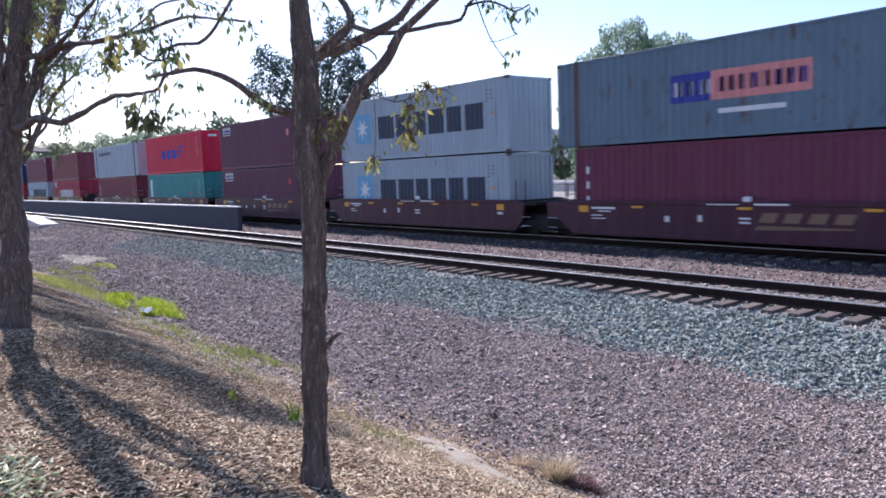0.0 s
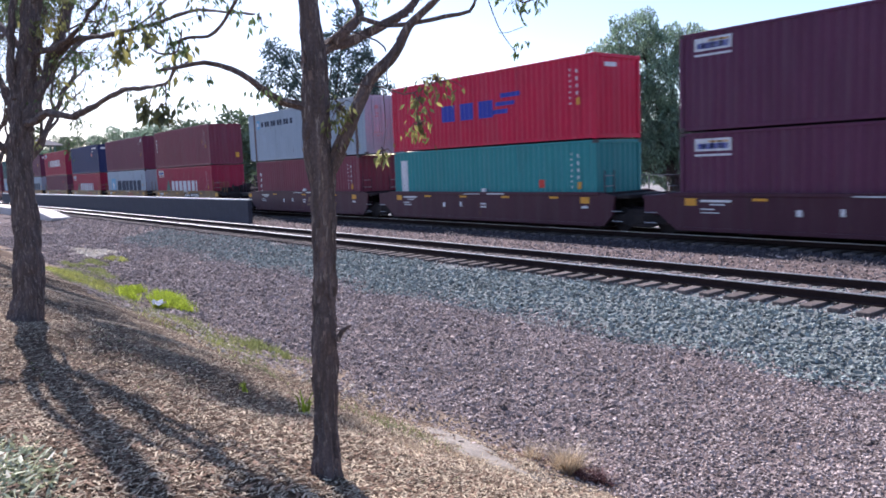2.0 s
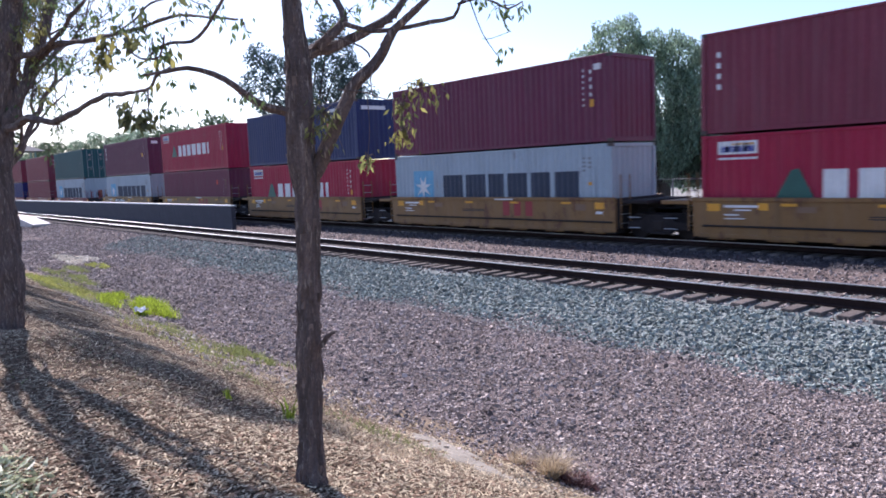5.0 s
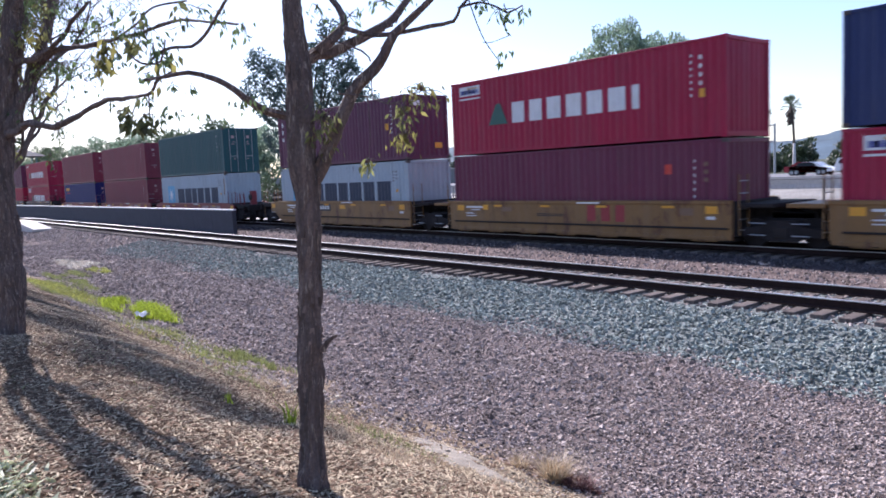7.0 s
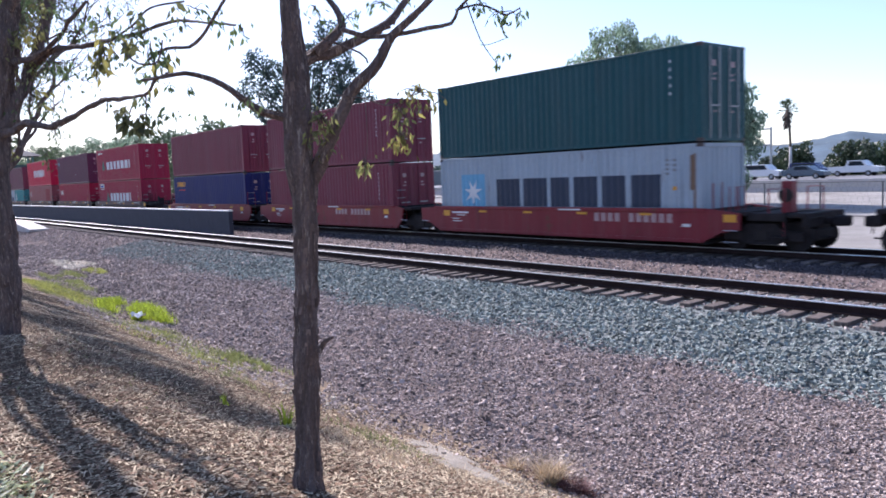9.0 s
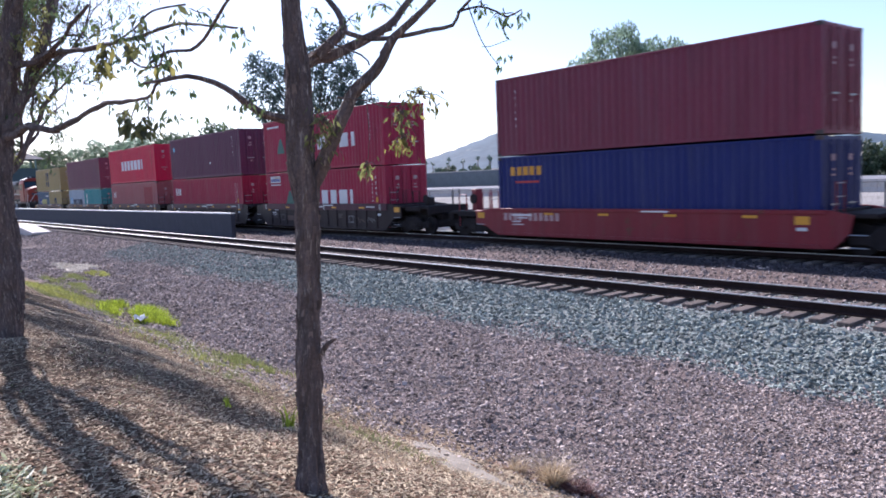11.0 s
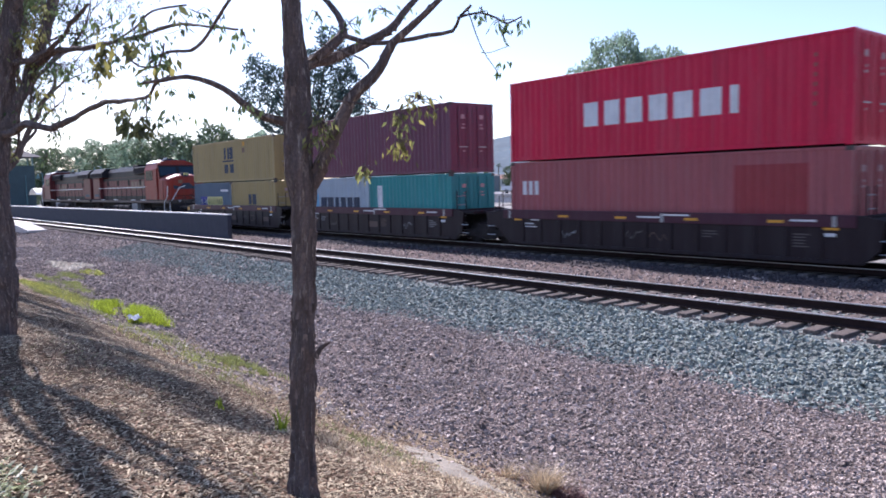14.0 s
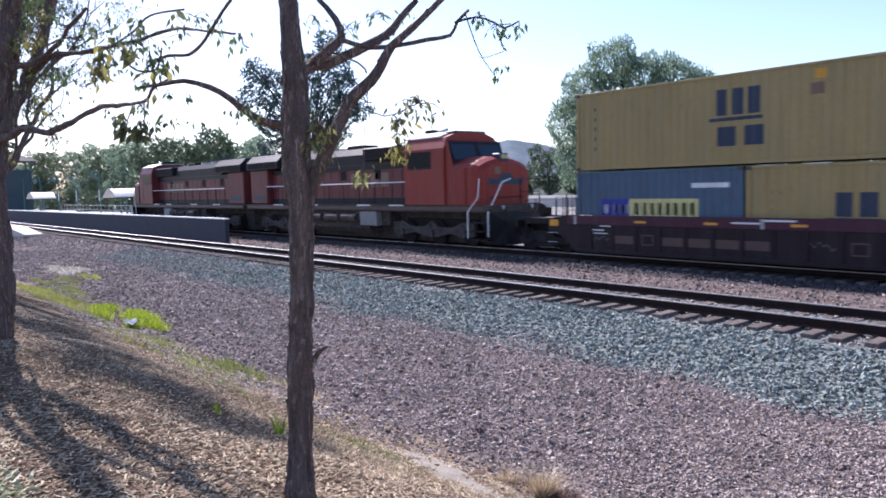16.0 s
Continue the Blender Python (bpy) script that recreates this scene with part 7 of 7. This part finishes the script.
big_tree("pepper_tree", -32.1, 46.1, -0.4, PEPPER, 72000, 0.155, PEPPER_LEAF, "large green pepper tree with drooping foliage", 0.42, 1.6, 11, stems=2)
BX, BY = math.cos(radians(62)), math.sin(radians(62))


def across_gum(u, z, r, h):
    return (u * BX, u * BY, z, r, h)


GUM = [across_gum(*b) for b in ((-3.8, 12.3, 1.3, 1.2), (-2.6, 11.2, 1.2, 1.6), (-4.3, 10.3, 1.2, 1.2), (-2.3, 9.2, 1.1, 1.5), (-3.5, 8.4, 1.0, 1.0), (1.8, 14.6, 1.2, 1.4), (0.8, 12.6, 1.4, 1.5), (2.9, 12.4, 1.2, 1.5), (3.6, 11.0, 1.2, 1.3), (1.4, 10.6, 1.5, 1.4), (2.9, 9.4, 1.5, 1.4), (4.4, 9.6, 0.9, 1.0), (0.4, 8.6, 1.5, 1.4), (-1.2, 7.4, 1.4, 1.2), (2.2, 7.4, 1.4, 1.2), (-2.8, 6.4, 1.3, 1.2), (0.8, 5.8, 1.5, 1.2))]
big_tree("gum_tree", -54.0, 30.6, -0.6, GUM, 12000, 0.18, GUM_LEAF, "dark eucalyptus tree with open hanging clumps of leaves", 0.3, 0.8, 5)

for k, (x, y, h, w) in enumerate(((-108, 52, 11.0, 5.0), (-120, 55, 12.5, 5.2), (-131, 54, 12.0, 5.2), (-144, 56, 13.5, 5.5), (-160, 58, 14.0, 6.0), (-176, 58, 14.0, 6.0), (-194, 60, 15.0, 6.0), (-220, 58, 15.0, 6.0), (-178, 36, 9.0, 4.5), (-196, 34, 9.0, 4.5), (-78, 33, 9.0, 3.6), (-90, 36, 10.5, 4.2), (-101, 40, 10.0, 4.4), (-113, 38, 11.0, 4.6), (-124, 44, 12.5, 5.0), (-137, 42, 13.0, 5.2), (-152, 44, 13.0, 5.4), (-168, 46, 14.0, 5.6), (-186, 48, 14.0, 5.5), (-205, 42, 13.0, 4.6), (-214, 37, 21.0, 3.4), (-236, 40, 15.0, 5.0), (-262, 44, 16.0, 6.0))):
    tree_z = float(ground_z(np.float64(x), np.float64(y)))
    big_tree("far_tree", x, y, tree_z, random_blobs(9, w, 2.0, h * (0.88 if x > -175 else 1.0), 40 + k), 2700, 0.38, FAR_LEAF if k % 3 else PEPPER_LEAF, "leafy green tree behind the station" if x < -85 else "leafy green tree beyond the far track", 0.25, 0.3, 60 + k)

for k in range(5):
    far_x, far_y = -195 - 14 * k, 48.5 + 1.5 * math.sin(2.4 * k)
    big_tree("far_tree", far_x, far_y, float(ground_z(np.float64(far_x), np.float64(far_y))), random_blobs(9, 5.8, 2.0, 12.5 + 0.6 * k, 240 + k), 2700, 0.38, FAR_LEAF, "leafy green tree behind the station", 0.25, 0.3, 260 + k)

# shrubs behind the platforms
for k in range(13):
    x = -66 - 9.5 * k
    y = 31.5 + 1.4 * math.sin(k * 2.3)
    tree_z = float(ground_z(np.float64(x), np.float64(y)))
    big_tree("shrub", x, y, tree_z, random_blobs(7, 3.4, 0.2, 3.4 + 0.8 * math.sin(k * 1.9), 300 + k), 2200, 0.22, FAR_LEAF, "dense dark green shrub behind the platform", 0.12, 0.2, 330 + k)

# scrub beyond the road
for k in range(17):
    x = -150 + 9.0 * k
    y = 112 + 6 * math.sin(k * 2.1)
    h = 2.5 + 0.9 * math.sin(k * 1.7 + 1)
    big_tree("roadside_tree", x, y, 0.5, random_blobs(6, 3.9, 0.9, h + 0.8, 90 + k), 1900, 0.34, SCRUB_LEAF if k % 3 else FAR_LEAF, "round leafy roadside tree", 0.2, 0.2, 120 + k)
big_tree("roadside_tree", -44.8, 110, 0.2, random_blobs(10, 4.9, 0.2, 3.7, 79), 5600, 0.32, SCRUB_LEAF, "dark round tree beside the road", 0.3, 0.3, 81)
big_tree("roadside_tree", -91.5, 100, 0.4, random_blobs(8, 5.2, 1.2, 8.2, 77), 3600, 0.32, FAR_LEAF, "dark round tree beside the road", 0.3, 0.3, 78)

road = Shape()
road.box(-600, 300, 78, 96, 0.2, 0.62)
setting("road", road, ASPHALT, "pale grey multi-lane road beyond the far track", "road")
barrier = thing("road_barrier", (0, 60, 0), "low pale concrete road barrier", "barrier", "", "structure")
for k in range(50):
    part("barrier_block", lambda: Shape().along([(-0.3, -0.1), (0.3, -0.1), (0.12, 0.35), (0.09, 0.95), (-0.09, 0.95), (-0.12, 0.35)], -2.98, 0), CONCRETE, barrier, key="kblock").location = (10 - 3 * k, 0, 0.1)
FENCE = surface("dull_fence_steel", (0.16, 0.16, 0.16), rough=0.6, vary=0.2, big=4, fine=20)
fence = thing("chain_link_fence", (0, 40, -0.45), "tall galvanised chain-link fence along the railway land", "fence")
for k in range(44):
    part("fence_post", lambda: Shape().tube([(0, 0, -0.1, 0.045), (0, 0, 1.85, 0.045)], 8), FENCE, fence, key="fencepost").location.x = 6 - 3.0 * k
for z in (0.1, 1.82):
    part("fence_rail", Shape().tube([(-123, 0, z, 0.028), (6, 0, z, 0.028)], 6), FENCE, fence)
wires = Shape()
for k in range(430):
    x = 6 - 0.3 * k
    wires.add([(x, 0, 0.1), (x + 0.006, 0, 0.1), (x - 0.6 + 0.006, 0, 1.8), (x - 0.6, 0, 1.8)], [(0, 1, 2, 3)])
    wires.add([(x - 0.6, 0.01, 0.1), (x - 0.594, 0.01, 0.1), (x + 0.006, 0.01, 1.8), (x, 0.01, 1.8)], [(0, 1, 2, 3)])
tagged(part("mesh_wire", wires, FENCE, fence), kind="stuff")

CAR_PAINT = {k: surface(k + "_car_paint", c, rough=0.25, vary=0.05, spec=0.6) for k, c in {"white": (0.75, 0.76, 0.77), "slate": (0.08, 0.12, 0.16), "navy": (0.03, 0.05, 0.14), "silver": (0.42, 0.43, 0.45), "red": (0.28, 0.015, 0.03)}.items()}
TYRE = surface("tyre_rubber", (0.02, 0.02, 0.022), rough=0.8, vary=0.2)
TRAFFIC = []


def vehicle(x, y, colour, kind, speed=0.0, z=0.62):
    shapes = {
        "sedan": ([(-2.3, 0.35), (2.3, 0.35), (2.35, 0.75), (1.2, 0.95), (0.55, 1.42), (-0.9, 1.45), (-1.7, 1.02), (-2.3, 0.98)], (-0.95, 0.6, 1.0, 1.36)),
        "suv": ([(-2.35, 0.4), (2.35, 0.4), (2.4, 0.95), (1.3, 1.12), (0.7, 1.72), (-2.1, 1.75), (-2.35, 1.1)], (-2.0, 0.85, 1.15, 1.64)),
        "pickup": ([(-2.8, 0.45), (2.8, 0.45), (2.85, 1.0), (1.6, 1.15), (1.0, 1.78), (-0.6, 1.8), (-0.8, 1.15), (-2.8, 1.12)], (-0.5, 1.15, 1.2, 1.7)),
    }
    outline, (gx0, gx1, gz0, gz1) = shapes[kind]
    at = pose(x, y, z)
    car = thing("pickup_truck" if kind == "pickup" else "car", at, colour.replace("slate", "dark slate") + " " + {"sedan": "saloon car", "suv": "sport utility car", "pickup": "pickup truck"}[kind] + " on the road beyond the tracks", "car", "traffic on the road")
    part("body", lambda: Shape().prism(outline, -0.88, 0.88), CAR_PAINT[colour], car, key=("carbody", kind))
    for sy in (-1, 1):
        part("window", lambda: Shape().prism([(gx0, gz0), (gx1 + 0.12, gz0), (gx1 - 0.25, gz1), (gx0 + 0.15, gz1)], *sorted((sy * 0.885, sy * 0.87))), GLASS, car, key=("carwin", kind, sy))
        for sx in (-1.45, 1.45):
            wheel = part("wheel", lambda: Shape().disc(0, *sorted((sy * 0.9, sy * 0.66)), 0.33, 0.33, 18), TYRE, car, key=("carwheel", sy))
            wheel.location.x = sx * (1.15 if kind == "pickup" else 1)
            part("rim", lambda: Shape().disc(0, *sorted((sy * 0.91, sy * 0.89)), 0.33, 0.2, 12), GALV, wheel, key=("rim", sy))
    if speed:
        TRAFFIC.append((car, at, speed))
    return car


for x0, y, colour, kind in ((-213.5, 83, "white", "sedan"), (-208.5, 83, "white", "suv"), (-268.8, 83, "white", "suv"), (-263.9, 83, "slate", "sedan"), (-262.4, 92, "white", "pickup"), (-267.5, 92, "navy", "suv"),
                            (-344.2, 92, "navy", "sedan"), (-353.0, 83, "white", "suv"), (-433.0, 83, "white", "pickup"), (-427.8, 83, "white", "sedan"), (-179.0, 83, "slate", "sedan"), (-168.8, 83, "white", "suv"),
                            (-151.1, 83, "white", "pickup"), (-145.2, 83, "white", "sedan"), (-150.0, 92, "white", "suv"), (-292.5, 92, "white", "pickup"), (-286.0, 83, "white", "suv"), (-214.0, 83, "red", "sedan")):
    vehicle(x0, y, colour, kind, 25.0)
palm = thing("palm_tree", (-48.2, 97.6, 0.5), "tall fan palm with whitewashed trunk and dead-frond skirt", "palm tree")
part("trunk", Shape().tube([(0.45, 0, 0, 0.26), (0.45, 0, 1.5, 0.2), (0.45, 0, 4.0, 0.15), (0.3, 0, 6.4, 0.14), (0, 0, 8.8, 0.15)], 10), FAR_BARK, palm, smooth=True)
part("whitewash", Shape().tube([(0.45, 0, 0.3, 0.27), (0.45, 0, 1.5, 0.21), (0.45, 0, 4.0, 0.158)], 10), CONCRETE, palm, "white painted band round the trunk", smooth=True)
pr = random.Random(3)
for k in range(34):
    a, lift = 2.4 * k, pr.uniform(-0.35, 1.4)
    d = Vector((math.cos(a) * math.cos(lift), math.sin(a) * math.cos(lift), math.sin(lift)))
    s = Shape()
    side = d.cross(Vector((0, 0, 1))).normalized()
    up = side.cross(d)
    hub = Vector((0, 0, 8.8)) + d * 0.85
    s.tube([(0, 0, 8.8, 0.03), (*hub, 0.02)], 4)
    for j in range(9):
        b = (j - 4) * 0.3
        tip = hub + (d * math.cos(b) + side * math.sin(b)) * 0.75 - Vector((0, 0, 0.12 * abs(j - 4) * 0.5))
        mid = hub.lerp(tip, 0.5)
        s.add([hub, mid + side * 0.06 * math.cos(b), tip, mid - side * 0.06 * math.cos(b) + up * 0.02], [(0, 1, 2, 3)])
    part("frond", s, SCRUB_LEAF, palm)
for k in range(26):
    a = 2.4 * k
    z = 8.8 - 0.075 * k
    s = Shape()
    d = Vector((math.cos(a), math.sin(a), 0))
    w = Vector((-math.sin(a), math.cos(a), 0)) * 0.22
    p = Vector((0, 0, z))
    s.add([p + d * 0.15 - w * 0.5, p + d * 0.15 + w * 0.5, p + d * (0.75 - 0.012 * k) + w - Vector((0, 0, 0.75)), p + d * (0.7 - 0.012 * k) - w - Vector((0, 0, 0.8))], [(0, 1, 2, 3)])
    part("dead_frond", s, FAR_BARK, palm, "hanging brown dead frond")
gantry = thing("sign_gantry", (-50.2, 97.3, 0.5), "steel road sign gantry with a green panel", "road sign")
part("post", Shape().tube([(0, 0, 0, 0.16), (0, 0, 6.7, 0.14)], 12), GALV, gantry)
for z in (4.4, 6.5):
    part("beam", Shape().tube([(0, 0, z, 0.1), (-14, 0, z, 0.1)], 8), GALV, gantry)
part("sign_panel", Shape().box(-9.5, -2.3, -0.2, -0.12, 4.3, 6.7, 0.01), surface("sign_green", (0.02, 0.22, 0.11), rough=0.45, vary=0.1), gantry, "green sign panel")
for z in (4.8, 5.8):
    part("sign_bar", Shape().box(-8.9, -3.4, -0.206, -0.2, z, z + 0.35), MARK["white"], gantry)

# the wall beyond the road, with a shrub at its end
sound_wall = thing("sound_wall", (0, 104, 0.4), "grey concrete wall with a pale top beyond the road", "wall", "", "structure")
for k in range(40):
    part("wall_panel", lambda: Shape().box(-3.98, 0, -0.12, 0.12, -0.4, 3.15, 0.02), GREY_WALL, sound_wall, key="soundpanel").location.x = -109.0 - 4 * k
    part("coping", lambda: Shape().box(-3.99, 0, -0.2, 0.2, 3.15, 3.35, 0.02), CONCRETE, sound_wall, key="soundcoping").location.x = -109.0 - 4 * k
big_tree("shrub", -103.0, 102, 0.4, random_blobs(8, 3.0, 0.3, 4.3, 511), 3200, 0.22, FAR_LEAF, "rounded green shrub at the end of the grey wall", 0.12, 0.2, 512)

# houses, palms and trees at the foot of the hills
for k, (x, y, w, h) in enumerate(((-300, 250, 15, 3.6), (-282, 232, 12, 3.2), (-262, 246, 14, 3.4), (-243, 236, 13, 3.2), (-221, 228, 15, 3.6), (-204, 220, 12, 3.3), (-186, 226, 14, 3.6), (-322, 244, 14, 3.4))):
    house = thing("house", (x, y, 0.5), ("low pale house with a red-brown roof below the hills", "low pale house with a grey roof below the hills")[k % 3 == 1], "house", "far houses")
    part("wall", Shape().box(-w / 2, w / 2, -4, 4, -0.4, h, 0.03), STUCCO, house)
    part("roof", Shape().add([(-w / 2 - 0.5, -4.6, h), (w / 2 + 0.5, -4.6, h), (w / 2 + 0.5, 4.6, h), (-w / 2 - 0.5, 4.6, h), (-w / 2 + 3.5, 0, h + 1.9), (w / 2 - 3.5, 0, h + 1.9)], [(0, 1, 5, 4), (1, 2, 5), (2, 3, 4, 5), (3, 0, 4), (3, 2, 1, 0)]), ROOF_TILE if k % 3 != 1 else DARK_WALL, house)
    for j in range(int(w / 3.5)):
        part("window", lambda: Shape().box(0, 1.4, -4.04, -3.98, 1.0, 2.3), GLASS, house, key="housewindow").location.x = -w / 2 + 1.0 + 3.5 * j


def far_palm(x, y, tall, seed):
    tree = thing("palm_tree", (x, y, 0.5), "slender far palm with a small tuft of fronds", "palm tree", "far palms")
    r = random.Random(seed)
    part("trunk", Shape().tube([(0, 0, -0.3, 0.32), (0.1, 0, tall * 0.5, 0.24), (0.2, 0, tall, 0.2)], 8), FAR_BARK, tree, smooth=True)
    for k in range(18):
        a, lift = 2.4 * k, r.uniform(-0.7, 1.1)
        d = Vector((math.cos(a) * math.cos(lift), math.sin(a) * math.cos(lift), math.sin(lift)))
        side = d.cross(Vector((0, 0, 1))).normalized() * 0.34
        hub = Vector((0.2, 0, tall))
        mid, tip = hub + d * 0.9, hub + d * 1.7 - Vector((0, 0, 0.35))
        part("frond", Shape().add([hub, mid + side, tip, mid - side], [(0, 1, 2, 3)]), HAZY_LEAF, tree)


for k, (x, y, tall) in enumerate(((-300, 238, 9.5), (-292, 242, 11.2), (-286, 236, 8.4), (-279, 240, 9.8), (-273.5, 243, 7.6), (-268.1, 240, 10.6), (-260.3, 240, 10.8), (-257.2, 238, 9.8), (-253.4, 241, 9.4), (-244.3, 240, 8.6), (-237, 236, 9.4), (-229, 233, 7.8), (-218, 232, 9.0), (-207, 226, 8.2), (-312, 243, 10.2), (-326, 246, 9.0))):
    far_palm(x, y, tall, 700 + k)
for k in range(22):
    x, y = -336 + 8.2 * k, 258 + 7 * math.sin(1.7 * k)
    big_tree("far_tree", x, y, 0.5, random_blobs(5, 4.6, 0.8, 5.4 + 2.0 * math.sin(2.3 * k), 540 + k), 620, 0.75, HAZY_LEAF, "hazy far tree at the foot of the hills", 0.25, 0.2, 560 + k)

sleepers(near_track, 1)
sleepers(far_track, 2)


def motions():
    for ob, at in TRAIN:
        walk(ob, [(0, at), (16, Matrix.Translation((SPEED * 16, 0, 0)) @ at)])
    for ob, at, speed in TRAFFIC:
        walk(ob, [(0, at), (16, Matrix.Translation((speed * 16, 0, 0)) @ at)])


motions()
